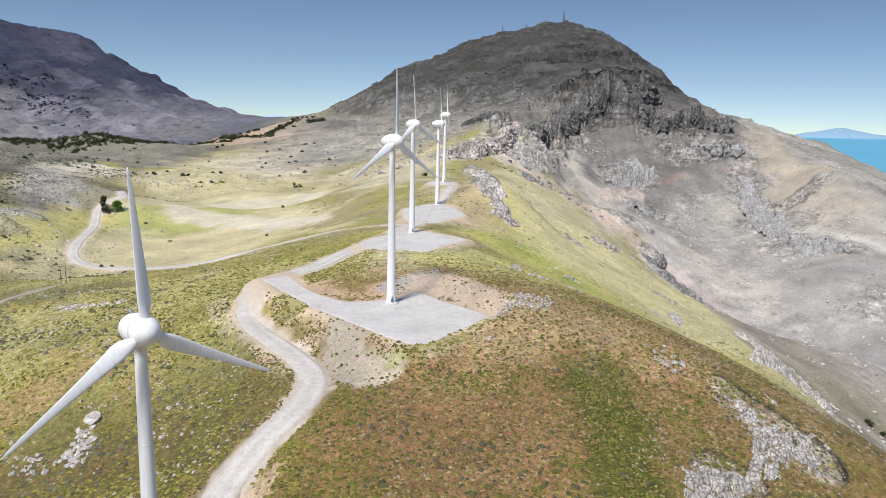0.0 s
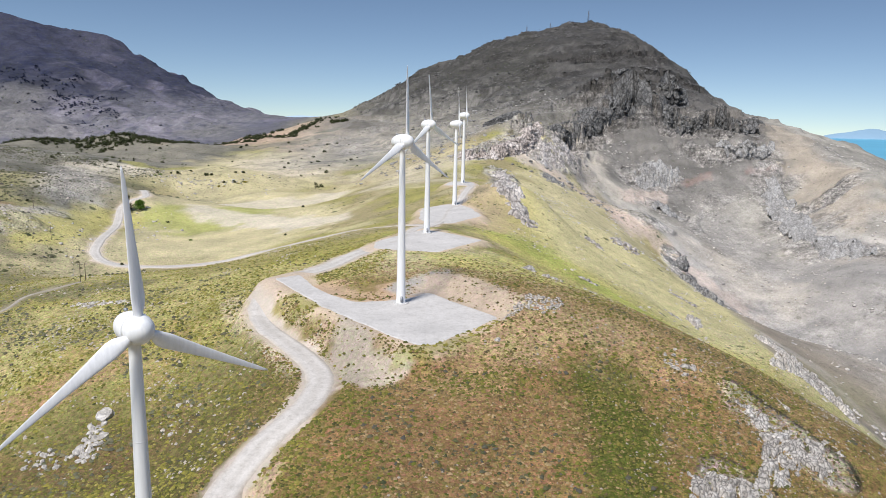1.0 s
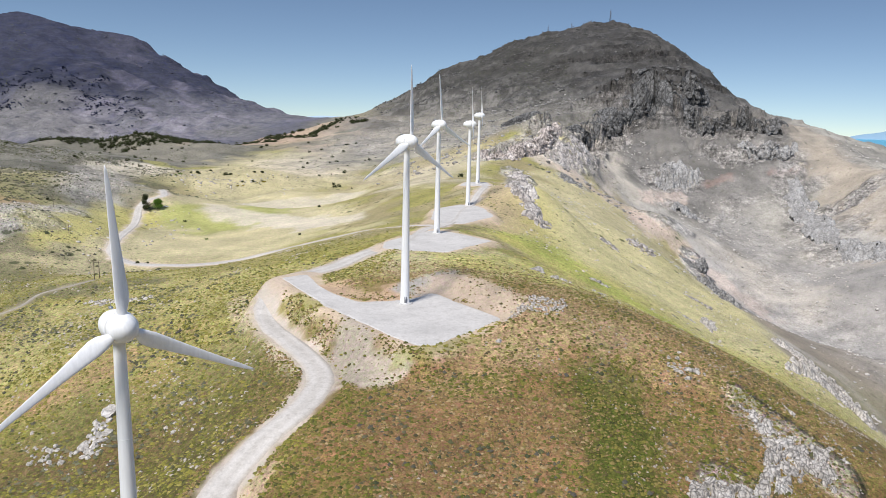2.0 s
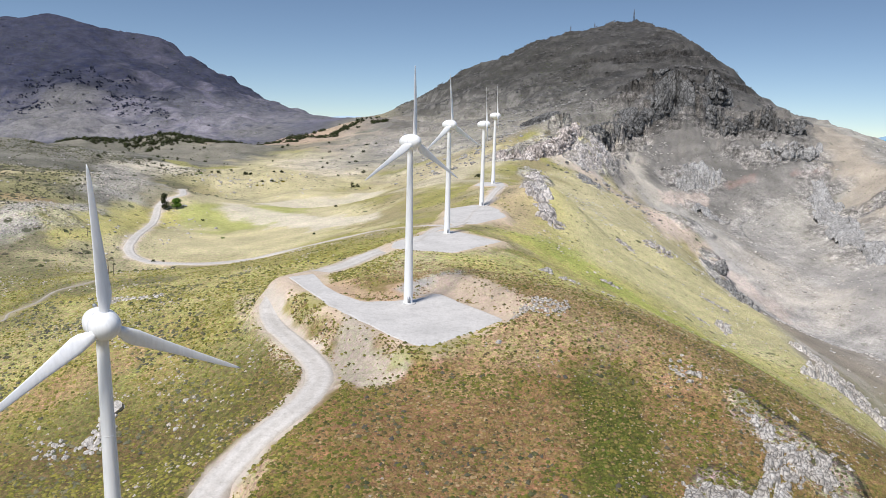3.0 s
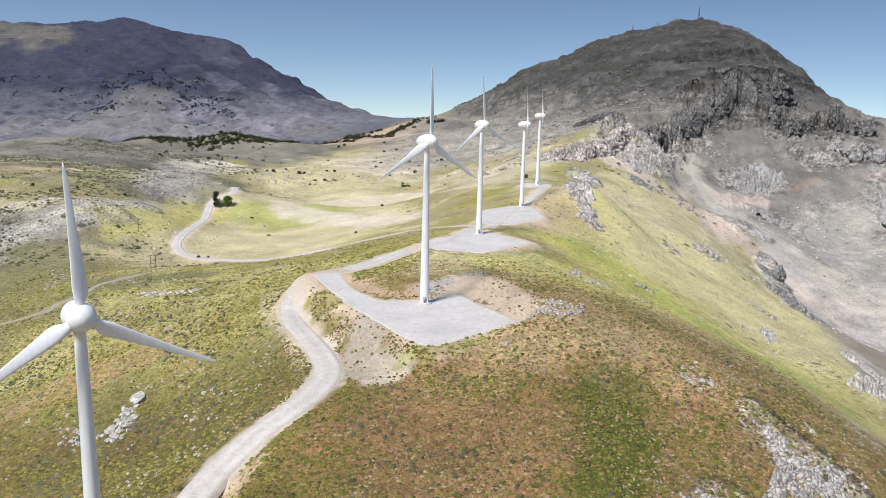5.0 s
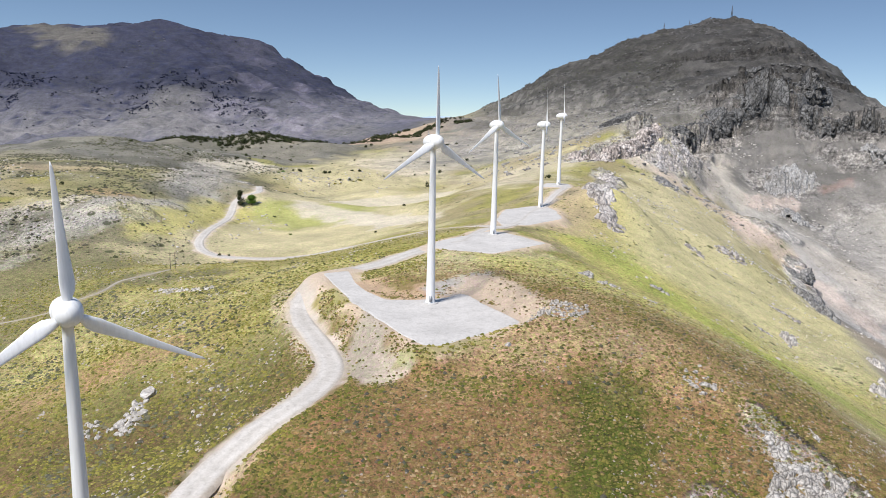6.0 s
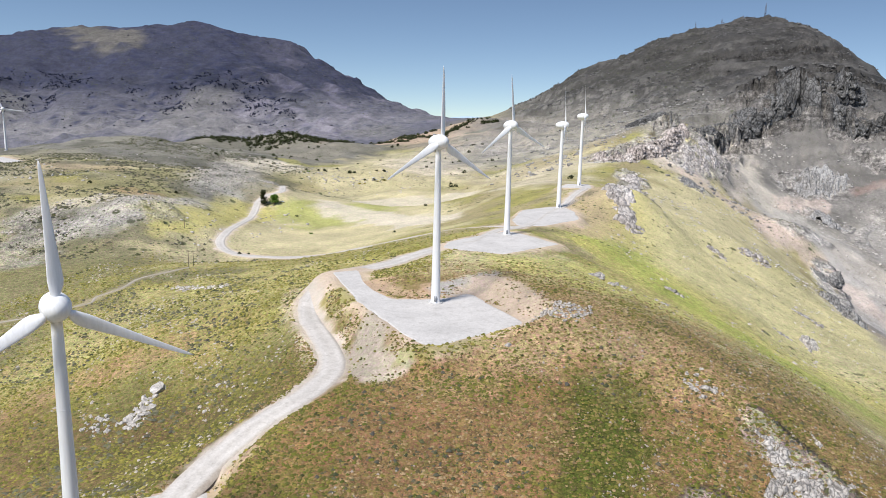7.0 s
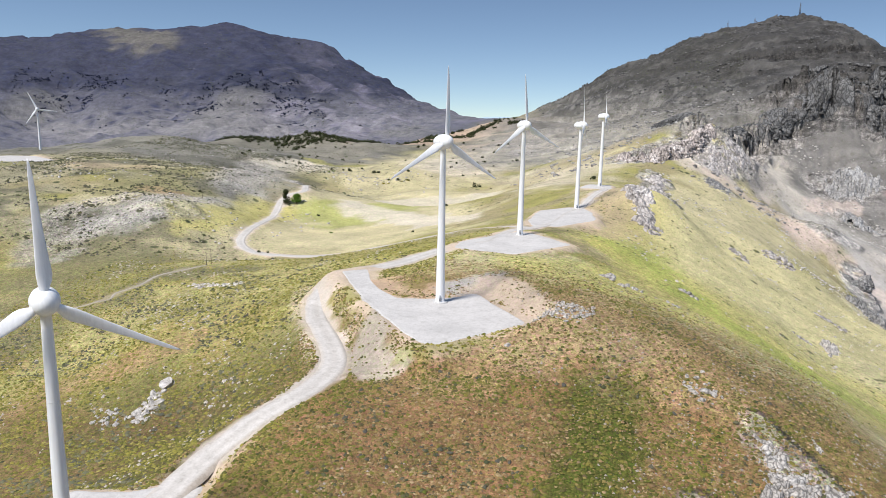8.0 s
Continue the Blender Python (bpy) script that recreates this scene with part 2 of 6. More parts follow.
def land(x, y):
    """Height of the ground before roads and pads are cut into it."""
    z = land_height(x, y, LAND)
    far = np.hypot(x, y - 150)
    rocky = rockiness(x, y, z)
    z = z + 0.28 * fbm(x, y, 11, 3, 3) + 0.004 * np.clip(far - 200, 0, 900) * fbm(x, y, 55, 4, 5)
    mount = np.clip(step(900, 1150, y) * step(-450, -150, x) * step(-60, 40, z) + step(1700, 2500, y) * step(-700, -1100, x), 0, 1)
    big = step(1500, 2600, far)
    z = z + mount * (ridged(x, y, 150, 6, 11) * (9 + 12 * big) + big * ridged(x, y, 420, 4, 15) * 20)
    # the cliff band below the summit dome, cut into buttresses
    for line, half, rise, size, seed in CLIFF_LINES:
        q = np.array(line, float)
        box = (y > q[:, 1].min() - 160) & (y < q[:, 1].max() + 160) & (x > q[0, 0] - 40) & (x < q[-1, 0] + 40)
        bx, by = x[box], y[box]
        c1, c2, ct = cells(bx + 0.3 * size * fbm(bx, by, size, 3, seed), 0.4 * by, size, seed)
        d1, d2, dt = cells(bx * 1.1 + 9, 0.5 * by + 0.3 * size * fbm(bx, by, size, 3, seed + 4), size * 0.38, seed + 1)
        front = np.interp(bx, q[:, 0], q[:, 1]) + size * (1.5 * (ct - 0.5) + 0.5 * (dt - 0.5)) + 1.3 * size * step(0.2, 0.0, c2 - c1) + 0.4 * size * step(0.2, 0.0, d2 - d1)
        across = 0.8 * (by - front)
        ends = step(q[0, 0] - 30, q[0, 0] + 40, bx) * step(q[-1, 0] + 30, q[-1, 0] - 40, bx)
        z[box] += ends * rise * (step(-half * 0.55, half * 0.55, across + 0.16 * half * ridged(bx, by, size * 0.35, 3, seed + 6)) - step(-3.2 * half, 3.2 * half, across))
    # ledges on the bare faces
    band = 15 + 5 * fbm(x, y, 300, 2, 21)
    rocky = rockiness(x, y, z)
    s = z / band + 0.5 * fbm(x, y, 90, 3, 23)
    shelf = (np.floor(s) + step(0.55, 1.0, s - np.floor(s)) - s) * band
    z = z + mount * (1 - big) * shelf * (0.35 + 0.5 * rocky)
    f1, f2, tone = cells(x + 6 * fbm(x, y, 20, 2, 31), y + 6 * fbm(x, y, 20, 2, 33), 16, 3)
    crag = rocky * step(240, 420, far) * step(1300, 900, far)
    z = z + crag * (3.2 * (tone - 0.35) * step(0.03, 0.25, f2 - f1) + 1.2 * ridged(x, y, 9, 3, 35))
    return z


HIGH_CLIFFS = [
    ([(60, 985), (125, 1065), (175, 1135), (225, 1190), (280, 1210), (335, 1205), (400, 1185), (450, 1190)], 22, 42, 30, 3), ([(180, 1255), (250, 1290), (300, 1280), (360, 1290)], 20, 34, 26, 5),
    ([(-10, 880), (30, 875), (60, 905), (100, 975)], 10, 17, 12, 7), ([(225, 1072), (260, 1064), (300, 1075)], 9, 16, 12, 9), ([(440, 1020), (480, 1006), (520, 1018)], 10, 9, 13, 11),
    ([(320, 1140), (380, 1122), (460, 1140)], 10, 14, 14, 13), ([(330, 1440), (390, 1425), (460, 1420)], 18, 22, 24, 15),
]
LOW_CLIFFS = [
    ([(150, 1700), (300, 1650), (420, 1690)], 22, 20, 40, 17), ([(372, 1172), (400, 1162), (440, 1182)], 9, 16, 10, 19), ([(408, 1062), (440, 1070), (470, 1078)], 7, 9, 10, 21),
]
CLIFF_LINES = HIGH_CLIFFS + LOW_CLIFFS


# bare rock on the plan: a line, how wide it is, how strong
RIDGE_ROCK = [
    ([(79, 196), (86, 190), (93, 183), (97, 178)], 7, 0.5), ([(62, 165), (70, 163)], 5, 0.5), ([(44, 640), (38, 740), (30, 800)], 16, 0.7), ([(11, 861), (40, 915), (101, 988)], 26, 0.8),
    ([(101, 988), (150, 1100), (235, 1215), (300, 1225), (395, 1190)], 34, 0.9), ([(233, 815), (225, 760)], 14, 1.0), ([(198, 597), (190, 640)], 12, 0.4), ([(219, 882), (200, 900)], 26, 0.8),
    ([(279, 1080), (240, 1060)], 30, 0.8), ([(425, 715), (440, 735)], 16, 0.7), ([(440, 1110), (422, 1065), (424, 936), (434, 886), (468, 840)], 22, 0.75),
]
OUTER_ROCK = [
    ([(455, 960), (468, 932)], 20, 0.6), ([(256, 1008), (290, 1002)], 13, 0.8), ([(376, 1050), (342, 1041), (312, 995), (296, 955)], 9, 0.6), ([(86, 905), (120, 945), (150, 1040)], 20, 0.6),
    ([(90, 850), (104, 836)], 14, 0.55), ([(-300, 468), (-330, 440), (-345, 410), (-326, 372)], 26, 0.4), ([(-316, 540), (-335, 490), (-374, 432)], 16, 0.4), ([(-330, 600), (-400, 800), (-460, 850)], 26, 0.35),
    ([(330, 1020), (350, 1045)], 14, 0.4),
]
ROCK = RIDGE_ROCK + OUTER_ROCK


def rockiness(x, y, z):
    wx, wy = x + 9 * fbm(x, y, 40, 3, 41), y + 9 * fbm(x, y, 40, 3, 43)
    r = np.zeros(x.shape)
    for line, wide, strong in ROCK:
        d, _ = off_line(wx, wy, line)
        r = np.maximum(r, strong * step(1.15 * wide, 0.75 * wide, d))
    upper = step(20, 90, z) * step(1000, 1200, y) * step(-400, -200, x)
    r = np.maximum(r, (0.2 + 0.4 * step(-0.1, 0.6, fbm(x, y, 90, 4, 45))) * upper)
    east = step(-10, 40, x - 240 + 0.1 * (y - 600)) * step(420, 560, y) * step(1300, 1100, y)
    r = np.maximum(r, 0.26 * east * step(-0.4, 0.5, fbm(x, y, 80, 4, 47)))
    for line, half, rise, size, seed in CLIFF_LINES:
        q = np.array(line, float)
        r = np.maximum(r, step(2.0 * half, 1.0 * half, np.abs(y + 8 - np.interp(x, q[:, 0], q[:, 1]))) * step(q[0, 0] - 30, q[0, 0] + 20, x) * step(q[-1, 0] + 30, q[-1, 0] - 20, x))
    flank = step(880, 1050, y) * step(150, 60, x - 0.1 * (y - 1000)) * step(-330, -180, x)
    r = np.maximum(r, 0.4 * flank * step(-0.3, 0.4, fbm(x, y, 60, 4, 49)))
    return np.maximum(r, 0.28 * step(1900, 2400, y) * step(-600, -900, x))


ROAD_LINES = {}
for road_name, (half, pts) in ROADS.items():
    q = smooth_line(pts, 2.5)
    zq = land_height(q[:, 0], q[:, 1], LAND)
    for pad_z, ring in PADS.values():
        d = in_ring(q[:, 0], q[:, 1], ring)
        zq = zq + (pad_z - zq) * step(14, 0, d)
    pad_zq = np.r_[np.full(6, zq[0]), zq, np.full(6, zq[-1])]
    zq = np.convolve(pad_zq, np.ones(13) / 13, "valid")
    ROAD_LINES[road_name] = (half, np.c_[q, zq])


def ground_height(x, y):
    """Height of the finished ground, with roads and pads cut and filled into it."""
    z = land(x, y)
    for half, q in ROAD_LINES.values():
        box = (x > q[:, 0].min() - 30) & (x < q[:, 0].max() + 30) & (y > q[:, 1].min() - 30) & (y < q[:, 1].max() + 30)
        if not box.any():
            continue
        px, py = x[box], y[box]
        best, height = np.full(px.shape, 1e9), np.zeros(px.shape)
        for k in range(len(q) - 1):
            (ax, ay, az), (bx, by, bz) = q[k], q[k + 1]
            t = np.clip(((px - ax) * (bx - ax) + (py - ay) * (by - ay)) / ((bx - ax) ** 2 + (by - ay) ** 2), 0, 1)
            d = np.hypot(px - ax - t * (bx - ax), py - ay - t * (by - ay))
            near = d < best
            best, height = np.where(near, d, best), np.where(near, az + t * (bz - az), height)
        w = step(half + 6.5, half + 1.2, best)
        z[box] = z[box] * (1 - w) + (height - 0.12) * w
    for pad_z, ring in PADS.values():
        r = np.array(ring)
        box = (x > r[:, 0].min() - 30) & (x < r[:, 0].max() + 30) & (y > r[:, 1].min() - 30) & (y < r[:, 1].max() + 30)
        if not box.any():
            continue
        d = in_ring(x[box], y[box], ring)
        w = step(12.5 if pad_z == 0 else 8.5, 1.3, d)
        z[box] = z[box] * (1 - w) + (pad_z - 0.12) * w
    return z


def at_ground(x, y):
    return float(ground_height(np.array([float(x)]), np.array([float(y)]))[0])

# ---------------------------------------------------------------- materials
def material(name, rough=0.8, metal=0.0):
    m = bpy.data.materials.new(name)
    m.use_nodes = True
    b = m.node_tree.nodes["Principled BSDF"]
    b.inputs["Roughness"].default_value, b.inputs["Metallic"].default_value = rough, metal
    b.inputs["Specular IOR Level"].default_value = 0.2
    return m, m.node_tree.nodes, m.node_tree.links, b


def noise_node(n, l, vector, scale, detail=4.0, rough=0.55, kind="ShaderNodeTexNoise"):
    t = n.new(kind)
    t.inputs["Scale"].default_value = scale
    if kind == "ShaderNodeTexNoise":
        t.inputs["Detail"].default_value, t.inputs["Roughness"].default_value = detail, rough
    l.new(vector, t.inputs["Vector"])
    return t


def ramp(n, l, fac, stops):
    r = n.new("ShaderNodeValToRGB")
    e = r.color_ramp.elements
    while len(e) < len(stops):
        e.new(0.5)
    for k, (p, c) in enumerate(stops):
        e[k].position, e[k].color = p, (*c, 1) if len(c) == 3 else c
    l.new(fac, r.inputs["Fac"])
    return r.outputs["Color"]


def mixed(n, l, mode, fac, a, b):
    m = n.new("ShaderNodeMix")
    m.data_type, m.blend_type = "RGBA", mode
    for sock, v in ((m.inputs[0], fac), (m.inputs[6], a), (m.inputs[7], b)):
        if isinstance(v, (int, float)):
            sock.default_value = v
        elif isinstance(v, tuple):
            sock.default_value = (*v, 1)
        else:
            l.new(v, sock)
    return m.outputs[2]


def mathed(n, l, op, a, b):
    m = n.new("ShaderNodeMath")
    m.operation = op
    for sock, v in zip(m.inputs, (a, b)):
        if isinstance(v, (int, float)):
            sock.default_value = v
        else:
            l.new(v, sock)
    return m.outputs[0]


def bumped(n, l, b, height, strength, distance):
    k = n.new("ShaderNodeBump")
    k.inputs["Strength"].default_value, k.inputs["Distance"].default_value = strength, distance
    l.new(height, k.inputs["Height"])
    l.new(k.outputs["Normal"], b.inputs["Normal"])


def grey(v):
    return (v, v, v)


def ground_material():
    """Hillside: land cover from the sheet's own colour, broken up by soil, tufts, stones and cracks."""
    m, n, l, b = material("hillside", 0.95)
    at = n.new("ShaderNodeTexCoord").outputs["Object"]
    cover = n.new("ShaderNodeAttribute")
    cover.attribute_name = "cover"
    rock = n.new("ShaderNodeAttribute")
    rock.attribute_name = "rock"
    scrub = n.new("ShaderNodeAttribute")
    scrub.attribute_name = "scrub"
    turf = n.new("ShaderNodeAttribute")
    turf.attribute_name = "turf"
    col = cover.outputs["Color"]
    wide = noise_node(n, l, at, 0.035, 6, 0.6).outputs["Fac"]
    mid = noise_node(n, l, at, 0.35, 6, 0.65).outputs["Fac"]
    fine = noise_node(n, l, at, 2.2, 5, 0.7).outputs["Fac"]
    col = mixed(n, l, "MULTIPLY", 1.0, col, ramp(n, l, wide, [(0.25, grey(0.72)), (0.75, (1.25, 1.22, 1.2))]))
    col = mixed(n, l, "MULTIPLY", turf.outputs["Fac"], col, ramp(n, l, mid, [(0.28, (0.62, 0.64, 0.6)), (0.72, (1.32, 1.3, 1.3))]))
    col = mixed(n, l, "MULTIPLY", turf.outputs["Fac"], col, ramp(n, l, fine, [(0.3, grey(0.7)), (0.7, grey(1.28))]))
    # mosaic of single cushions, stones and bare soil
    for size, low, high in ((1.1, 0.5, 1.5), (2.6, 0.62, 1.35)):
        v = noise_node(n, l, at, size, kind="ShaderNodeTexVoronoi")
        v.inputs["Randomness"].default_value = 1.0
        tone = n.new("ShaderNodeSeparateColor")
        l.new(v.outputs["Color"], tone.inputs["Color"])
        col = mixed(n, l, "MULTIPLY", mathed(n, l, "MULTIPLY", turf.outputs["Fac"], 0.5), col, ramp(n, l, tone.outputs["Red"], [(0.0, grey(low)), (1.0, grey(high))]))
        col = mixed(n, l, "MULTIPLY", mathed(n, l, "MULTIPLY", turf.outputs["Fac"], 0.8), col, ramp(n, l, tone.outputs["Green"], [(0.3, (0.92, 1.06, 0.85)), (0.7, (1.08, 0.95, 1.1))]))
    # low scrub as dark flecks
    for size, lo in ((0.55, 0.30), (0.16, 0.24), (0.06, 0.2)):
        v = noise_node(n, l, at, size, kind="ShaderNodeTexVoronoi")
        fleck = ramp(n, l, v.outputs["Distance"], [(lo * 0.7, grey(1)), (lo, grey(0))])
        fleck = mathed(n, l, "MULTIPLY", fleck, scrub.outputs["Fac"])
        pick = ramp(n, l, v.outputs["Color"], [(0.35, grey(0)), (0.45, grey(1))])
        fleck = mathed(n, l, "MULTIPLY", fleck, pick)
        col = mixed(n, l, "MIX", fleck, col, (0.065, 0.075, 0.035))
    # cracks and pale faces of bare rock
    warp = n.new("ShaderNodeVectorMath")
    warp.operation = "ADD"
    l.new(at, warp.inputs[0])
    scaled = n.new("ShaderNodeVectorMath")
    scaled.operation = "SCALE"
    scaled.inputs["Scale"].default_value = 9.0
    l.new(noise_node(n, l, at, 0.08, 4).outputs["Color"], scaled.inputs[0])
    l.new(scaled.outputs["Vector"], warp.inputs[1])
    crack = n.new("ShaderNodeTexVoronoi")
    crack.feature = "DISTANCE_TO_EDGE"
    crack.inputs["Scale"].default_value = 0.3
    l.new(warp.outputs["Vector"], crack.inputs["Vector"])
    dark = ramp(n, l, crack.outputs["Distance"], [(0.0, grey(0.78)), (0.1, grey(1.0))])
    col = mixed(n, l, "MULTIPLY", rock.outputs["Fac"], col, dark)
    # beds of the limestone, lying nearly level, and wide clefts
    beds = n.new("ShaderNodeMapping")
    beds.inputs["Scale"].default_value, beds.inputs["Rotation"].default_value = (0.012, 0.012, 0.11), (0.08, -0.12, 0)
    l.new(at, beds.inputs["Vector"])
    bed = noise_node(n, l, beds.outputs["Vector"], 1.0, 6, 0.7).outputs["Fac"]
    col = mixed(n, l, "MULTIPLY", rock.outputs["Fac"], col, ramp(n, l, bed, [(0.36, grey(0.6)), (0.48, grey(0.95)), (0.66, grey(1.35))]))
    for size, low, high in ((0.022, 0.6, 1.4), (0.09, 0.45, 1.55), (0.3, 0.5, 1.5)):
        t = noise_node(n, l, at, size, 8, 0.75).outputs["Fac"]
        col = mixed(n, l, "MULTIPLY", rock.outputs["Fac"], col, ramp(n, l, t, [(0.36, grey(low)), (0.64, grey(high))]))
    cleft = n.new("ShaderNodeTexVoronoi")
    cleft.feature = "DISTANCE_TO_EDGE"
    cleft.inputs["Scale"].default_value = 0.075
    upright = n.new("ShaderNodeMapping")
    upright.inputs["Scale"].default_value = (1.0, 0.8, 0.75)
    l.new(warp.outputs["Vector"], upright.inputs["Vector"])
    l.new(upright.outputs["Vector"], cleft.inputs["Vector"])
    col = mixed(n, l, "MULTIPLY", rock.outputs["Fac"], col, ramp(n, l, cleft.outputs["Distance"], [(0.0, grey(0.78)), (0.1, grey(1.0))]))
    l.new(col, b.inputs["Base Color"])
    high = mathed(n, l, "ADD", mid, mathed(n, l, "MULTIPLY", fine, 0.35))
    high = mathed(n, l, "ADD", high, mathed(n, l, "MULTIPLY", mathed(n, l, "MULTIPLY", crack.outputs["Distance"], rock.outputs["Fac"]), 3.0))
    broad = noise_node(n, l, at, 0.05, 7, 0.7).outputs["Fac"]
    high = mathed(n, l, "ADD", high, mathed(n, l, "MULTIPLY", mathed(n, l, "MULTIPLY", broad, rock.outputs["Fac"]), 14.0))
    vast = noise_node(n, l, at, 0.013, 9, 0.68).outputs["Fac"]
    place = n.new("ShaderNodeSeparateXYZ")
    l.new(at, place.inputs[0])
    north = n.new("ShaderNodeMapRange")
    north.inputs["From Min"].default_value, north.inputs["From Max"].default_value = 1050, 1400
    north.inputs["To Max"].default_value = 30.0
    l.new(place.outputs["Y"], north.inputs["Value"])
    vast = mathed(n, l, "MULTIPLY", mathed(n, l, "SUBTRACT", vast, 0.5), mathed(n, l, "MULTIPLY", rock.outputs["Fac"], north.outputs[0]))
    high = mathed(n, l, "ADD", high, vast)
    bumped(n, l, b, high, 0.9, 1.0)
    return m


def gravel_material(name, light, tint, ruts=0.0):
    """Crushed limestone with wheel-worn patches and scattered darker stones."""
    m, n, l, b = material(name, 0.9)
    at = n.new("ShaderNodeTexCoord").outputs["Object"]
    wide = noise_node(n, l, at, 0.09, 5, 0.6).outputs["Fac"]
    fine = noise_node(n, l, at, 1.6, 6, 0.7).outputs["Fac"]
    col = ramp(n, l, wide, [(0.3, tuple(light * 0.86 * c for c in tint)), (0.55, tuple(light * c for c in tint)), (0.75, tuple(light * 1.08 * c for c in tint))])
    col = mixed(n, l, "MULTIPLY", 1.0, col, ramp(n, l, fine, [(0.3, grey(0.86)), (0.7, grey(1.1))]))
    # pale compacted wheel tracks, looser darker stone between and along the edges
    side = n.new("ShaderNodeAttribute")
    side.attribute_name = "across"
    wander = mathed(n, l, "MULTIPLY", mathed(n, l, "SUBTRACT", noise_node(n, l, at, 0.12, 3).outputs["Fac"], 0.5), 0.35)
    place = mathed(n, l, "ABSOLUTE", mathed(n, l, "ADD", side.outputs["Fac"], wander), 0.0)
    track = ramp(n, l, place, [(0.0, (0.94, 0.93, 0.92)), (0.24, (0.97, 0.97, 0.96)), (0.42, (1.05, 1.05, 1.05)), (0.62, (1.02, 1.02, 1.02)), (0.84, (0.95, 0.93, 0.90)), (1.0, (0.92, 0.87, 0.81))])
    col = mixed(n, l, "MULTIPLY", ruts, col, track)
    grit = noise_node(n, l, at, 0.5, 7, 0.75).outputs["Fac"]
    col = mixed(n, l, "MULTIPLY", 1.0, col, ramp(n, l, grit, [(0.32, (0.80, 0.79, 0.77)), (0.5, grey(1.0)), (0.7, grey(1.06))]))
    l.new(col, b.inputs["Base Color"])
    bumped(n, l, b, fine, 0.4, 0.08)
    return m


def rock_material(name, base, warm):
    m, n, l, b = material(name, 0.92)
    at = n.new("ShaderNodeTexCoord").outputs["Object"]
    wide = noise_node(n, l, at, 0.25, 5, 0.65).outputs["Fac"]
    fine = noise_node(n, l, at, 2.5, 6, 0.7).outputs["Fac"]
    col = ramp(n, l, wide, [(0.3, tuple(base * 0.6 * c for c in warm)), (0.5, tuple(base * c for c in warm)), (0.72, tuple(base * 1.15 * c for c in warm))])
    col = mixed(n, l, "MULTIPLY", 1.0, col, ramp(n, l, fine, [(0.32, grey(0.6)), (0.62, grey(1.1))]))
    l.new(col, b.inputs["Base Color"])
    bumped(n, l, b, fine, 0.9, 0.25)
    return m


def crag_material(name, base, warm, size, dark=0.15, stain=0.45):
    """Fissured limestone: upright cracks and beds about the given metres apart."""
    m, n, l, b = material(name, 0.95)
    at = n.new("ShaderNodeTexCoord").outputs["Object"]
    t = noise_node(n, l, at, 0.35 / size, 8, 0.75).outputs["Fac"]
    fine = noise_node(n, l, at, 2.4 / size, 8, 0.75).outputs["Fac"]
    col = ramp(n, l, t, [(0.34, tuple(base * stain * c for c in warm)), (0.5, tuple(base * c for c in warm)), (0.66, tuple(base * (1.6 - 0.5 * stain) * (0.4 + 0.6 * c) for c in warm))])
    col = mixed(n, l, "MULTIPLY", 1.0, col, ramp(n, l, fine, [(0.36, grey(stain)), (0.6, grey(1.25))]))
    wave = n.new("ShaderNodeVectorMath")
    wave.operation = "MULTIPLY_ADD"
    l.new(noise_node(n, l, at, 0.8 / size, 5).outputs["Color"], wave.inputs[0])
    wave.inputs[1].default_value = (size * 0.8,) * 3
    l.new(at, wave.inputs[2])
    upright = n.new("ShaderNodeMapping")
    upright.inputs["Scale"].default_value = (1, 1, 0.4)
    l.new(wave.outputs["Vector"], upright.inputs["Vector"])
    v = n.new("ShaderNodeTexVoronoi")
    v.feature = "DISTANCE_TO_EDGE"
    v.inputs["Scale"].default_value = 1.3 / size
    l.new(upright.outputs["Vector"], v.inputs["Vector"])
    col = mixed(n, l, "MULTIPLY", 1.0, col, ramp(n, l, v.outputs["Distance"], [(0.0, grey(dark)), (0.13, grey(1.0))]))
    l.new(col, b.inputs["Base Color"])
    bumped(n, l, b, mathed(n, l, "ADD", fine, mathed(n, l, "MULTIPLY", v.outputs["Distance"], 2.0)), 1.0, 0.25 * size)
    return m


def leaf_material(name, colours, rough=0.85):
    """Foliage whose colour varies from clump to clump."""
    m, n, l, b = material(name, rough)
    geo = n.new("ShaderNodeNewGeometry")
    stops = [(k / max(1, len(colours) - 1), c) for k, c in enumerate(colours)]
    col = ramp(n, l, geo.outputs["Random Per Island"], stops)
    at = n.new("ShaderNodeTexCoord").outputs["Object"]
    fine = noise_node(n, l, at, 3.0, 4, 0.7).outputs["Fac"]
    l.new(mixed(n, l, "MULTIPLY", 1.0, col, ramp(n, l, fine, [(0.3, grey(0.7)), (0.7, grey(1.25))])), b.inputs["Base Color"])
    return m


def paint_material(name, colour, rough=0.45):
    """Painted steel or laminate with faint weathering streaks."""
    m, n, l, b = material(name, rough)
    b.inputs["Specular IOR Level"].default_value = 0.4
    at = n.new("ShaderNodeTexCoord").outputs["Object"]
    s = n.new("ShaderNodeMapping")
    s.inputs["Scale"].default_value = (1.6, 1.6, 0.12)
    l.new(at, s.inputs["Vector"])
    t = noise_node(n, l, s.outputs["Vector"], 1.0, 6, 0.65).outputs["Fac"]
    l.new(ramp(n, l, t, [(0.3, tuple(0.88 * c for c in colour)), (0.6, colour)]), b.inputs["Base Color"])
    return m


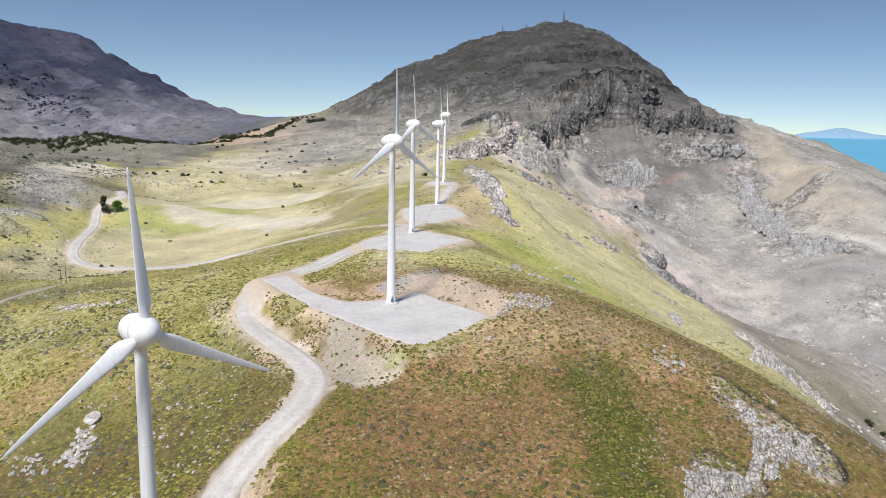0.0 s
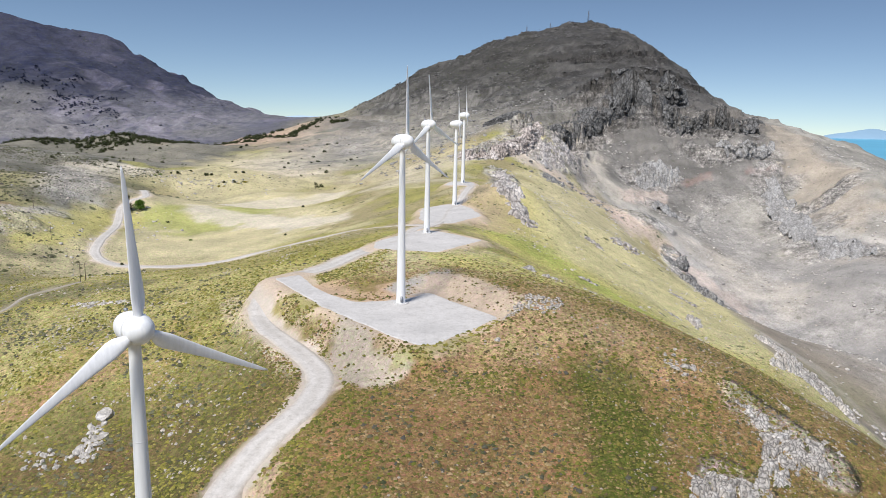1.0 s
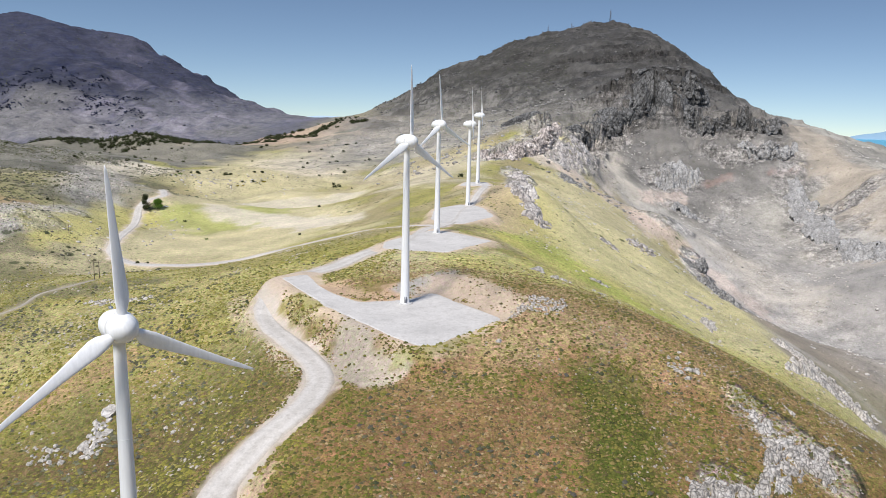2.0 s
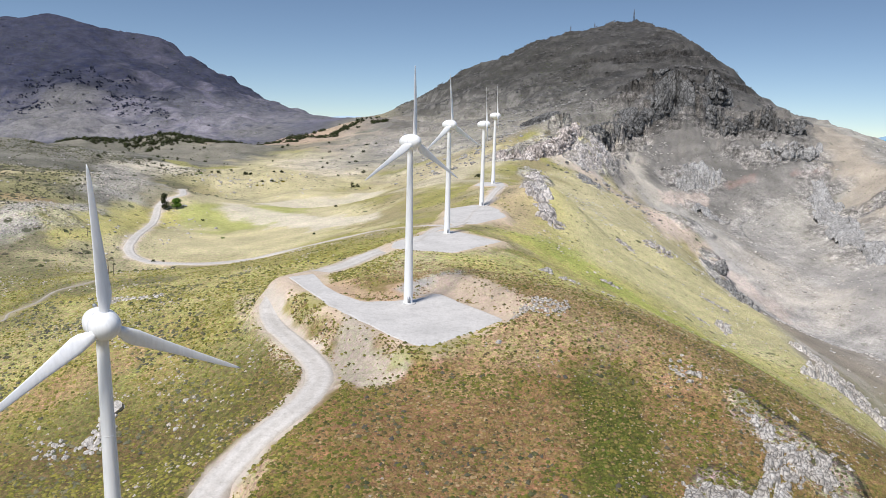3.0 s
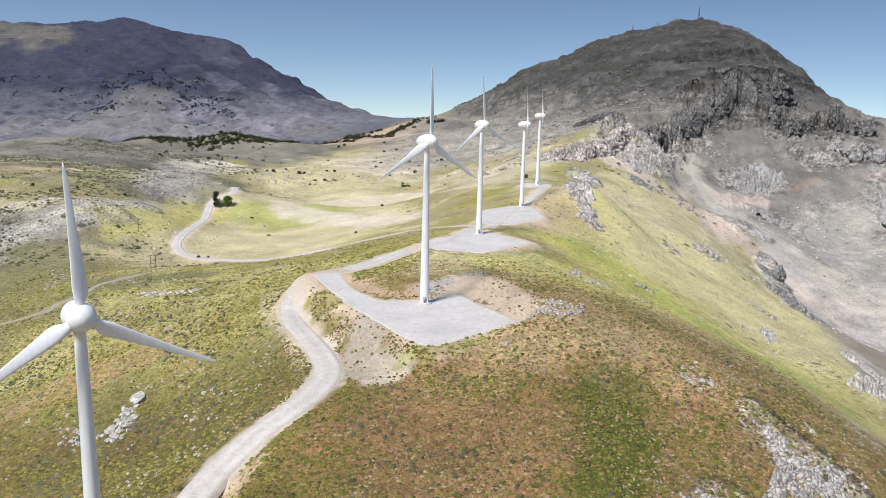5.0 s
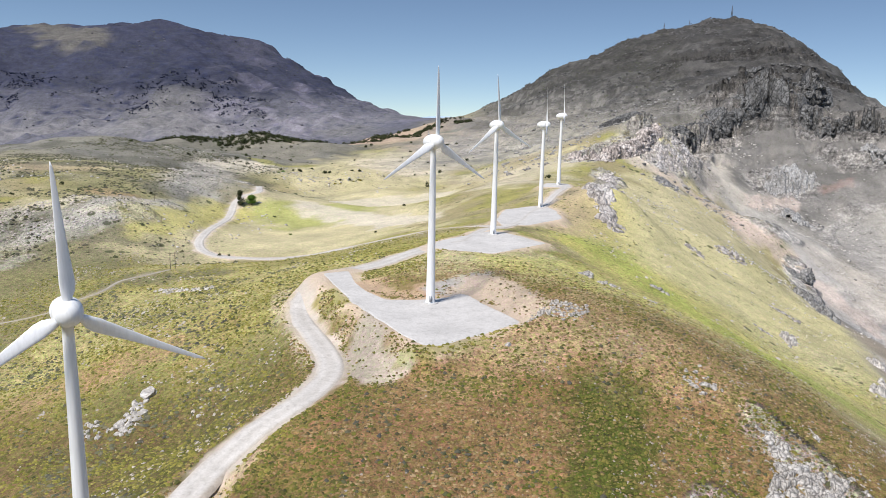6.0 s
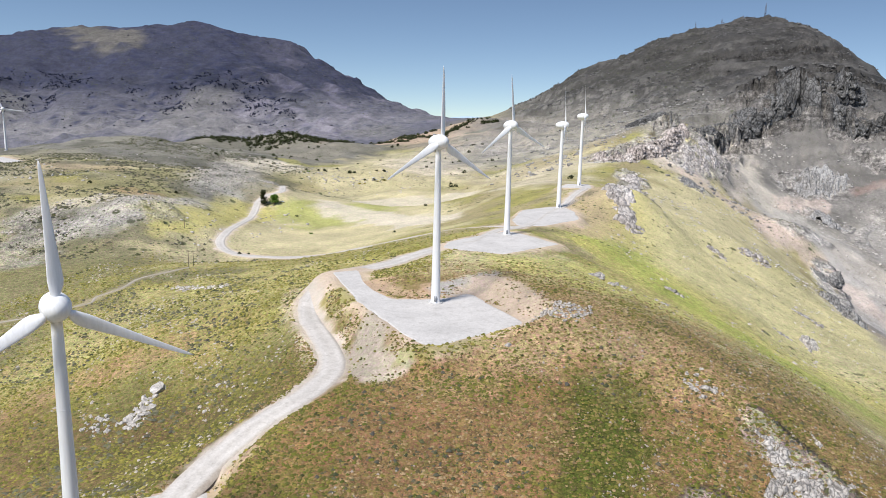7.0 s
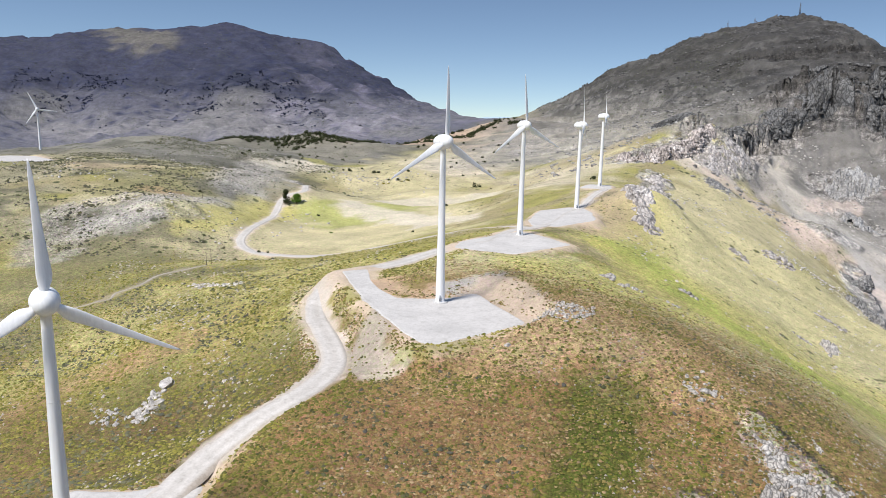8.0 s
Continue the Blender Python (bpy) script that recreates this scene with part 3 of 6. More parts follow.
def broken_rock_material(name, tones):
    """Loose or jutting limestone whose tone varies from block to block."""
    m, n, l, b = material(name, 0.95)
    geo = n.new("ShaderNodeNewGeometry")
    col = ramp(n, l, geo.outputs["Random Per Island"], [(k / (len(tones) - 1), c) for k, c in enumerate(tones)])
    at = n.new("ShaderNodeTexCoord").outputs["Object"]
    fine = noise_node(n, l, at, 0.5, 7, 0.75).outputs["Fac"]
    col = mixed(n, l, "MULTIPLY", 1.0, col, ramp(n, l, fine, [(0.34, grey(0.55)), (0.62, grey(1.2))]))
    l.new(col, b.inputs["Base Color"])
    bumped(n, l, b, fine, 0.8, 0.6)
    return m


GROUND = ground_material()
GRAVEL = gravel_material("crushed_limestone", 0.53, (1.0, 0.955, 0.91))
ROADBED = gravel_material("gravel_road", 0.52, (1.0, 0.94, 0.88), 1.0)
DIRT = gravel_material("dirt_track", 0.36, (1.0, 0.90, 0.76))
LIMESTONE = rock_material("limestone", 0.36, (1.0, 0.87, 0.75))
PALE_STONE = rock_material("pale_limestone", 0.47, (1.0, 0.89, 0.78))
GREY_CRAG = crag_material("fissured_limestone", 0.32, (1.0, 0.97, 0.94), 4.0, 0.35, 0.55)
RED_CRAG = crag_material("fissured_red_limestone", 0.58, (1.0, 0.87, 0.80), 6.0, 0.35, 0.55)
ROCK_FACE = crag_material("cracked_limestone", 0.50, (1.0, 0.92, 0.84), 1.8, 0.35, 0.68)
RIM_FACE = crag_material("pale_cracked_limestone", 0.54, (1.0, 0.92, 0.84), 3.0, 0.45, 0.7)
PINK_FACE = crag_material("pinkish_broken_limestone", 0.56, (1.0, 0.91, 0.85), 8.0, 0.45, 0.65)
FAR_FACE = crag_material("weathered_far_limestone", 0.38, (1.0, 0.97, 0.94), 5.0, 0.7, 0.6)
BOULDER_FACE = crag_material("weathered_boulder", 0.55, (1.0, 0.93, 0.86), 3.0, 0.75, 0.75)
WHITE = paint_material("white_paint", (0.80, 0.80, 0.80))
BLADE = paint_material("white_laminate", (0.82, 0.82, 0.83), 0.35)
PLINTH = gravel_material("concrete", 0.5, (1.0, 0.98, 0.95))
TUFT_GREEN = leaf_material("green_scrub", [(0.075, 0.08, 0.018), (0.17, 0.16, 0.032), (0.27, 0.235, 0.05), (0.10, 0.105, 0.024), (0.33, 0.28, 0.085), (0.20, 0.185, 0.04), (0.05, 0.055, 0.02)])
TUFT_DRY = leaf_material("dry_scrub", [(0.21, 0.135, 0.06), (0.29, 0.19, 0.095), (0.10, 0.075, 0.035), (0.38, 0.27, 0.15), (0.18, 0.15, 0.05), (0.065, 0.055, 0.028), (0.26, 0.16, 0.08)])
TUFT_NEAR = leaf_material("hill_scrub", [(0.06, 0.07, 0.014), (0.12, 0.125, 0.022), (0.18, 0.155, 0.035), (0.085, 0.08, 0.022), (0.10, 0.115, 0.02), (0.23, 0.175, 0.06), (0.04, 0.045, 0.015)])
TUFT_DARK = leaf_material("dark_scrub", [(0.05, 0.058, 0.028), (0.09, 0.09, 0.04), (0.075, 0.07, 0.06), (0.12, 0.11, 0.06)])
TUFT_GREY = leaf_material("grey_scrub", [(0.10, 0.105, 0.06), (0.16, 0.155, 0.09), (0.075, 0.075, 0.055), (0.20, 0.18, 0.11)])
# cloud shade on the upper mountain is painted into the next two stones
ROCK_SUMMIT = broken_rock_material("shaded_summit_rock", [(0.05, 0.049, 0.048), (0.11, 0.107, 0.103), (0.075, 0.072, 0.07), (0.17, 0.163, 0.156), (0.04, 0.04, 0.04)])
SHADED_FACE = crag_material("shaded_cliff_limestone", 0.17, (1.0, 0.985, 0.97), 7.0, 0.3, 0.5)
# far range stone, its blue haze painted into the tones
ROCK_RANGE = broken_rock_material("hazed_range_rock", [(0.06, 0.062, 0.085), (0.12, 0.118, 0.145), (0.085, 0.086, 0.115), (0.18, 0.172, 0.19), (0.04, 0.044, 0.07)])
ROCK_FLANK = broken_rock_material("grey_flank_rock", [(0.16, 0.155, 0.15), (0.30, 0.285, 0.27), (0.22, 0.21, 0.20), (0.42, 0.40, 0.375), (0.12, 0.116, 0.11)])
ROCK_FOOT = broken_rock_material("pale_foot_rock", [(0.42, 0.39, 0.36), (0.56, 0.52, 0.48), (0.34, 0.32, 0.30), (0.62, 0.58, 0.54), (0.26, 0.245, 0.23)])
LEAF_DARK = leaf_material("dark_foliage", [(0.03, 0.045, 0.015), (0.05, 0.06, 0.02), (0.06, 0.055, 0.035)])
# scrub leaves with the far range's haze painted in
LEAF_RANGE = leaf_material("hazed_oak_scrub", [(0.03, 0.038, 0.075), (0.05, 0.056, 0.10), (0.04, 0.05, 0.08)])
LEAF_BRIGHT = leaf_material("bright_foliage", [(0.06, 0.13, 0.015), (0.10, 0.19, 0.02), (0.13, 0.22, 0.04)])
BARK = rock_material("bark", 0.14, (1.0, 0.8, 0.6))
STEEL = material("galvanised_steel", 0.5, 0.7)[0]
STEEL.node_tree.nodes["Principled BSDF"].inputs["Base Color"].default_value = (0.35, 0.36, 0.38, 1)
DULL_STEEL = paint_material("dull_grey_steel", (0.10, 0.11, 0.13), 0.8)


# ---------------------------------------------------------------- helpers for meshes
def mesh_object(name, verts, faces, mat, parent=None, smooth=True):
    me = bpy.data.meshes.new(name)
    me.from_pydata([tuple(v) for v in verts], [], [tuple(f) for f in faces])
    me.materials.append(mat)
    if smooth:
        me.shade_smooth()
    ob = new(name, me)
    ob.parent = parent
    return ob


def array_mesh(name, verts, faces, mat, smooth=True):
    """A mesh from arrays: verts n x 3, faces m x k."""
    me = bpy.data.meshes.new(name)
    k = faces.shape[1]
    me.vertices.add(len(verts))
    me.vertices.foreach_set("co", np.asarray(verts, np.float32).ravel())
    me.loops.add(faces.size)
    me.loops.foreach_set("vertex_index", np.asarray(faces, np.int32).ravel())
    me.polygons.add(len(faces))
    me.polygons.foreach_set("loop_start", np.arange(0, faces.size, k, dtype=np.int32))
    me.polygons.foreach_set("loop_total", np.full(len(faces), k, np.int32))
    me.update(calc_edges=True)
    me.materials.append(mat)
    if smooth:
        me.shade_smooth()
    return new(name, me)


def part(name, bm, mat, parent, label=""):
    me = bpy.data.meshes.new(name)
    bm.to_mesh(me)
    bm.free()
    me.materials.append(mat)
    me.shade_smooth()
    ob = new(name, me)
    ob.parent = parent
    return tagged(ob, label)


# ---------------------------------------------------------------- the ground, one sheet out to the horizon
def axis_steps(lo, hi, fine_lo, fine_hi, gap, grow):
    out, v, g = [fine_lo], fine_lo, gap
    while v < hi:
        g = gap if v < fine_hi else g * (1 + grow)
        v += g
        out.append(v)
    v, g, low = fine_lo, gap, []
    while v > lo:
        g *= 1 + grow
        v -= g
        low.append(v)
    return np.array(low[::-1] + out)


def blob(x, y, line, wide, ragged=0.25, seed=0, soft=1.0):
    d, _ = off_line(x, y, line)
    return step(1 + 0.25 * soft**2, 1 - 0.3 * soft, d / wide + ragged * fbm(x, y, wide * 0.6, 4, seed))


OLIVE, YELLOW, GREEN, DEEP = (0.32, 0.275, 0.15), (0.54, 0.48, 0.30), (0.30, 0.285, 0.085), (0.10, 0.125, 0.028)
BROWN, TAN, EARTH, PALE = (0.27, 0.16, 0.078), (0.46, 0.36, 0.24), (0.56, 0.45, 0.35), (0.62, 0.56, 0.46)
# last two of this row hold painted cloud shade and painted haze
ROCKY, SCREE, DUN, SUMMIT_SHADE, RANGE_HAZE = (0.56, 0.53, 0.505), (0.36, 0.34, 0.325), (0.40, 0.335, 0.245), (0.036, 0.035, 0.036), (0.036, 0.042, 0.088)
LIME, RUST, PINK = (0.46, 0.43, 0.135), (0.38, 0.25, 0.15), (0.58, 0.47, 0.41)
# land cover on the plan: colour, weight, width, line, and how soft its edge is
HILL_COVER = [
    (BROWN, 0.75, 34, [(-6, 166), (20, 168), (42, 186)], 1.4), (BROWN, 0.5, 20, [(30, 215), (60, 212)], 1.4), ((0.07, 0.095, 0.016), 0.9, 9, [(43, 150), (45, 178), (45, 198)], 1.5),
    (TAN, 0.6, 18, [(22, 217), (41, 227)], 1.2), (LIME, 0.6, 26, [(10, 300), (45, 300)], 1.2), ((0.51, 0.47, 0.175), 0.85, 42, [(50, 430), (95, 385), (110, 470)], 1.2),
    (LIME, 0.85, 18, [(30, 405), (73, 345), (105, 340)], 1.2), ((0.085, 0.10, 0.04), 0.5, 5, [(54, 248), (66, 240), (76, 230), (98, 222)], 1.4),
]
SLOPE_COVER = [
    ((0.60, 0.52, 0.46), 0.75, 30, [(70, 880), (110, 940), (150, 985)], 1.3), ((0.56, 0.50, 0.27), 0.75, 34, [(98, 800), (102, 667), (70, 560)], 1.3), (PINK, 0.7, 16, [(146, 875), (178, 900), (183, 822)], 1.3),
    (PALE, 0.6, 8, [(150, 442), (158, 424), (160, 405)], 1.4), (PALE, 0.5, 7, [(187, 462), (196, 452)], 1.4), (PALE, 0.4, 10, [(110, 440), (120, 470)], 1.4),
    ((0.40, 0.31, 0.17), 0.5, 9, [(80, 300), (70, 320), (45, 345)], 1.4), ((0.56, 0.50, 0.27), 0.7, 40, [(90, 520), (120, 440)], 1.2), (TAN, 0.75, 18, [(14, 470), (25, 440), (14, 541)], 1.2),
]
VALLEY_COVER = [
    (RUST, 0.5, 9, [(-132, 232), (-120, 244)], 1.2), (BROWN, 0.4, 14, [(-120, 150), (-160, 200)], 1.4), (YELLOW, 0.85, 75, [(-180, 520), (-200, 640), (-200, 800)], 1.2),
    ((0.36, 0.38, 0.11), 0.75, 26, [(-245, 610), (-215, 590), (-190, 700)], 1.3), (PALE, 0.85, 22, [(-222, 643), (-150, 600), (-110, 560)], 1.3), (PALE, 0.7, 34, [(-150, 800), (-240, 760)], 1.2),
    (PALE, 0.85, 30, [(-454, 882), (-429, 937), (-437, 934)], 1.2), (YELLOW, 0.7, 105, [(-270, 900), (-290, 1130)], 1.2), ((0.66, 0.57, 0.44), 0.7, 60, [(-287, 1125), (-240, 1020)], 1.4),
    (GREEN, 0.7, 14, [(-450, 985), (-410, 960), (-380, 1000)], 1.0),
]
UPLAND_COVER = [
    ((0.46, 0.44, 0.41), 0.6, 17, [(-325, 425), (-306, 446), (-300, 495), (-306, 543), (-318, 590)], 1.2), ((0.42, 0.40, 0.365), 0.65, 26, [(-330, 600), (-327, 647), (-400, 790)], 1.2),
    ((0.44, 0.33, 0.25), 0.9, 150, [(-230, 1350), (-300, 1580), (-400, 1520)], 1.2), ((0.17, 0.13, 0.06), 0.65, 26, [(-135, 165), (-95, 182)], 1.4), (RUST, 0.6, 12, [(-165, 218), (-145, 228)], 1.3),
    ((0.60, 0.46, 0.35), 0.75, 14, [(-360, 1480), (-250, 1430)], 1.0), ((0.07, 0.12, 0.045), 0.9, 13, [(-296, 1470), (-262, 1483)], 0.8), ((0.14, 0.14, 0.10), 0.7, 40, [(-360, 1341), (-300, 1395)], 1.0),
]
KNOLL_COVER = [
    (DUN, 0.55, 60, [(-90, 900), (-20, 1000)], 1.3), ((0.52, 0.46, 0.36), 0.7, 45, [(-40, 833), (-60, 720)], 1.4), (YELLOW, 0.75, 50, [(90, 700), (110, 800)], 1.3),
    (PINK, 0.6, 22, [(110, 880), (164, 861), (200, 850)], 1.2), (TAN, 0.5, 20, [(-480, 570), (-430, 590)], 1.2), (RUST, 0.5, 12, [(-360, 520), (-340, 524)], 1.2),
    ((0.50, 0.45, 0.17), 0.8, 22, [(-276, 468), (-283, 530), (-288, 590)], 1.2), ((0.15, 0.14, 0.10), 0.55, 42, [(-290, 373), (-255, 312), (-235, 270)], 1.4),
    ((0.14, 0.135, 0.09), 0.7, 12, [(-204, 332), (-160, 340)], 1.3),
]
STONY_COVER = [
    ((0.13, 0.125, 0.10), 0.8, 16, [(-346, 575), (-325, 580)], 1.2),
]
COVER = HILL_COVER + SLOPE_COVER + VALLEY_COVER + UPLAND_COVER + KNOLL_COVER + STONY_COVER


def side_of_gully(x, y):
    return x - np.interp(y, [200, 300, 400, 430, 600, 815, 940, 1050, 1200], [330, 270, 225, 205, 212, 238, 190, 150, 170]) + 9 * fbm(x, y, 40, 4, 61)


def cover_of(x, y, z, rock, up):
    c = np.empty(x.shape + (3,))
    c[:] = OLIVE

    def lay(colour, w):
        c[:] += (np.array(colour) - c) * np.clip(w, 0, 1)[..., None]

    lay(GREEN, 0.75 * step(-0.1, 0.55, fbm(x, y, 38, 4, 51)))
    lay(YELLOW, 0.7 * step(0.0, 0.6, fbm(x, y, 60, 4, 53)))
    west = step(-190, -300, x + 40 * fbm(x, y, 90, 3, 48)) * step(1500, 1100, y) + step(900, 1200, y) * step(-300, -450, x)
    lay((0.285, 0.26, 0.175), 0.9 * west * step(-0.6, 0.0, fbm(x, y, 70, 4, 55)))
    lay((0.125, 0.12, 0.085), 0.75 * west * step(-0.05, 0.35, fbm(x, y, 34, 5, 57, 0.6)))
    lay((0.27, 0.25, 0.12), 0.7 * west * step(0.15, 0.5, fbm(x, y, 55, 4, 58)))
    lay((0.20, 0.193, 0.178), 0.85 * step(640, 780, y + 30 * fbm(x, y, 60, 3, 50)) * step(-370, -450, x))
    lay((0.12, 0.115, 0.095), 0.7 * step(640, 780, y) * step(-370, -450, x) * step(0.0, 0.4, fbm(x, y, 40, 4, 46)))
    near_hill = step(305, 250, y + 0.35 * np.maximum(x, 0) + 14 * fbm(x, y, 16, 3, 54)) * step(-50, -25, x)
    lay((0.19, 0.128, 0.046), 0.85 * near_hill)
    lay((0.33, 0.295, 0.10), 0.65 * step(430, 330, y) * step(-25, -50, x))
    lay((0.10, 0.088, 0.034), 0.85 * step(270, 190, y - 0.25 * (x + 60)) * step(-25, -50, x))
    lay((0.23, 0.165, 0.08), 0.6 * near_hill * step(-0.1, 0.4, fbm(x, y, 22, 4, 52)))
    lay((0.22, 0.205, 0.17), 0.9 * step(1000, 1090, y) * step(-420, -480, x))
    lay((0.15, 0.145, 0.12), 0.7 * step(1000, 1090, y) * step(-420, -480, x) * step(0.0, 0.4, fbm(x, y, 60, 4, 56)))
    for k, (colour, weight, wide, line, soft) in enumerate(COVER):
        lay(colour, weight * blob(x, y, line, wide, 0.45, 70 + k, soft))
    lay((0.53, 0.475, 0.19), 0.6 * step(15, 45, x) * step(290, 330, y + 0.35 * x) * step(640, 560, y))
    lay((0.60, 0.54, 0.33), 0.6 * step(35, 70, x) * step(400, 470, y + 0.3 * x + 25 * fbm(x, y, 50, 3, 97)) * step(680, 600, y))
    lay((0.36, 0.42, 0.09), 0.55 * blob(x, y, [(40, 420), (75, 360), (105, 330), (150, 330)], 16, 0.6, 90, 1.4))
    lay((0.40, 0.295, 0.16), 0.6 * blob(x, y, [(2, 214), (38, 224), (62, 212)], 22, 0.6, 95, 1.4))
    lay(BROWN, 0.35 * step(0.25, 0.6, fbm(x, y, 14, 3, 59)) * step(330, 250, y) * 0.6)
    g = side_of_gully(x, y)
    east = step(-10, 14, g) * step(250, 420, y + 0.4 * x)
    lay(SCREE, east)
    lay((0.275, 0.23, 0.175), east * 0.8 * step(640, 500, y + 0.35 * (x - 250) + 70 * fbm(x, y, 90, 3, 62)))
    lay((0.20, 0.20, 0.09), east * 0.5 * step(520, 440, y) * step(0.0, 0.4, fbm(x, y, 40, 3, 60)))
    lay(DUN, east * 0.45 * step(0.0, 0.7, fbm(x, y, 110, 4, 63)))
    lay((0.25, 0.24, 0.23), east * 0.55 * step(0.0, 0.6, fbm(x * 0.35 + y * 0.2, (y - 0.4 * x), 90, 4, 64)))
    lay((0.56, 0.53, 0.50), east * 0.6 * step(0.1, 0.7, fbm(x * 0.8 + y * 0.5, (y - x) * 0.25, 60, 4, 65)))
    north = step(930, 1080, y + 0.2 * x) * step(-420, -180, x)
    lay((0.36, 0.34, 0.30), north * 0.85)
    lay((0.20, 0.19, 0.17), north * 0.6 * step(-0.1, 0.5, fbm(x, y, 70, 5, 66)))
    # cloud shade over the upper mountain, painted as near-black cover
    lay(SUMMIT_SHADE, 0.93 * north * step(-5, 85, z - 0.10 * (x - 150) - 18 * fbm(x, y, 180, 4, 67) - 34 * step(150, -100, x)))
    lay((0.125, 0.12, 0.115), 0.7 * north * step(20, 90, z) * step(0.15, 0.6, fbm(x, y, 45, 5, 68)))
    lay((0.22, 0.21, 0.20), 0.6 * north * step(0.2, 0.5, fbm(x, y, 15, 4, 88)) * step(170, 90, z) * step(200, 80, x - 0.3 * (y - 1000)))
    # the western range's haze is painted in: blue cover, paler towards foot and east
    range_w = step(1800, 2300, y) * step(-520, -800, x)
    lay(RANGE_HAZE, range_w)
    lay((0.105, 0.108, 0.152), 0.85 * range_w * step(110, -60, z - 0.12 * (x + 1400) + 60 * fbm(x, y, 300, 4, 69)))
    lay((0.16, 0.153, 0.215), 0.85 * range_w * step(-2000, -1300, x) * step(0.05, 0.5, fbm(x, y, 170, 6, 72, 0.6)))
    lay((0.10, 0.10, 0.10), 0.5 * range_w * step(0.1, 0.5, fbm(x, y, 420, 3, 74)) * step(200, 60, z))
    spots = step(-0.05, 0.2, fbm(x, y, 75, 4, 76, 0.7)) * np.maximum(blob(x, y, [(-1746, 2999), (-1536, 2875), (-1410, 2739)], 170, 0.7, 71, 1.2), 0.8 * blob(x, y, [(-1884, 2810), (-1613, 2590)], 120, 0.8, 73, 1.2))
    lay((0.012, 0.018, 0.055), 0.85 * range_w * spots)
    # sunlit patches of the range, painted as paler colour
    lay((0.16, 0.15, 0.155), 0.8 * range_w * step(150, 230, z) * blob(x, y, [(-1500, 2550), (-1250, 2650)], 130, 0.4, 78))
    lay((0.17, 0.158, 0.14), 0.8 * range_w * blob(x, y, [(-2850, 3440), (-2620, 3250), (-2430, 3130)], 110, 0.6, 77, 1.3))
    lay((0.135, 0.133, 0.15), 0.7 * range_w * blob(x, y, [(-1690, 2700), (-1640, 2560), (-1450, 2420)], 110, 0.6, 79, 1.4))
    # pale haze painted along the foot of the range
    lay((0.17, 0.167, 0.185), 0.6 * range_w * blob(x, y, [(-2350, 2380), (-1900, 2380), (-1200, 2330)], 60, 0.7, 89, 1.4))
    # smooth dark scree under the cliffs, pale fans and reddish soil between
    lay((0.125, 0.119, 0.113), 0.85 * step(1000, 1060, y + 30 * fbm(x, y, 50, 3, 80)) * step(150, 210, x - 0.4 * (y - 1080)) * step(1400, 1200, y) * step(470, 400, x - 0.2 * (y - 1000)))
    for colour, weight, wide, line in (((0.53, 0.47, 0.41), 0.8, 34, [(110, 915), (140, 985), (160, 1080)]), ((0.48, 0.42, 0.20), 0.7, 13, [(96, 1010), (116, 950), (150, 890)]), ((0.40, 0.34, 0.275), 0.7, 40, [(492, 949), (500, 1100), (488, 1200)]), (PINK, 0.75, 12, [(205, 996), (265, 1035)]), ((0.30, 0.20, 0.175), 0.55, 5, [(312, 1074), (352, 1088)]),
                                       ((0.30, 0.19, 0.17), 0.6, 6, [(410, 1090), (448, 1092)]), ((0.50, 0.46, 0.40), 0.8, 16, [(162, 1150), (180, 1044), (196, 990)]), ((0.34, 0.30, 0.12), 0.8, 9, [(84, 990), (65, 911)]),
                                       (PINK, 0.7, 18, [(200, 850), (232, 818), (290, 760)]), ((0.52, 0.47, 0.41), 0.6, 30, [(262, 880), (300, 840), (350, 790)]), ((0.27, 0.26, 0.25), 0.7, 40, [(340, 980), (362, 901), (400, 840)])):
        lay(colour, weight * blob(x, y, line, wide, 0.5, int(wide) + len(line), 1.3))
    bare = rock * step(-0.6, 0.2, fbm(x, y, 8, 4, 73) + 0.4)
    # cloud shade painted on the summit rock; the lower ledges are bare and pale
    cloud_shade = 1 - 0.5 * step(1020, 1150, y) * step(-10, 50, z) - 0.36 * step(1060, 1200, y) * step(75, 125, z + 12 * fbm(x, y, 60, 3, 82))
    cloud_shade = np.maximum(np.minimum(cloud_shade, 1 - 0.2 * step(850, 1000, y)), 0.14)
    c[:] += (np.array(ROCKY) * cloud_shade[..., None] - c) * (np.clip(bare, 0, 1) * 0.92)[..., None]
    c[:] += (np.array(SCREE) * cloud_shade[..., None] - c) * (0.45 * step(0.80, 0.62, up) * step(300, 500, y) * step(1700, 1500, y))[..., None]
    # raw earth of cuts and fills beside roads and pads
    ragged = fbm(x, y, 7, 4, 75)
    for half, q in ROAD_LINES.values():
        d, _ = off_line(x, y, q[::3, :2])
        lay(EARTH, 0.8 * step(half + 4.0, half + 0.6, d + 2.6 * ragged) * min(1, half / 3))
        lay((0.54, 0.49, 0.44), 0.8 * step(half + 2.2, half + 0.2, d + 1.3 * ragged) * min(1, half / 3))
    for pad_z, ring in PADS.values():
        d = in_ring(x, y, ring)
        lay(EARTH, 0.85 * step(9.0, 2.5, d + 2.6 * ragged))
    lay((0.43, 0.375, 0.31), 0.95 * step(2.5, -1.0, in_ring(x, y, FILL) + 1.6 * ragged))
    lay((0.52, 0.37, 0.25), 0.85 * blob(x, y, [(-46, 266), (-38, 254), (-26, 253), (-19, 259)], 7, 0.4, 81))
    lay((0.36, 0.345, 0.335), 0.9 * blob(x, y, [(-17, 262), (-10, 266), (-7, 273)], 7, 0.35, 83))
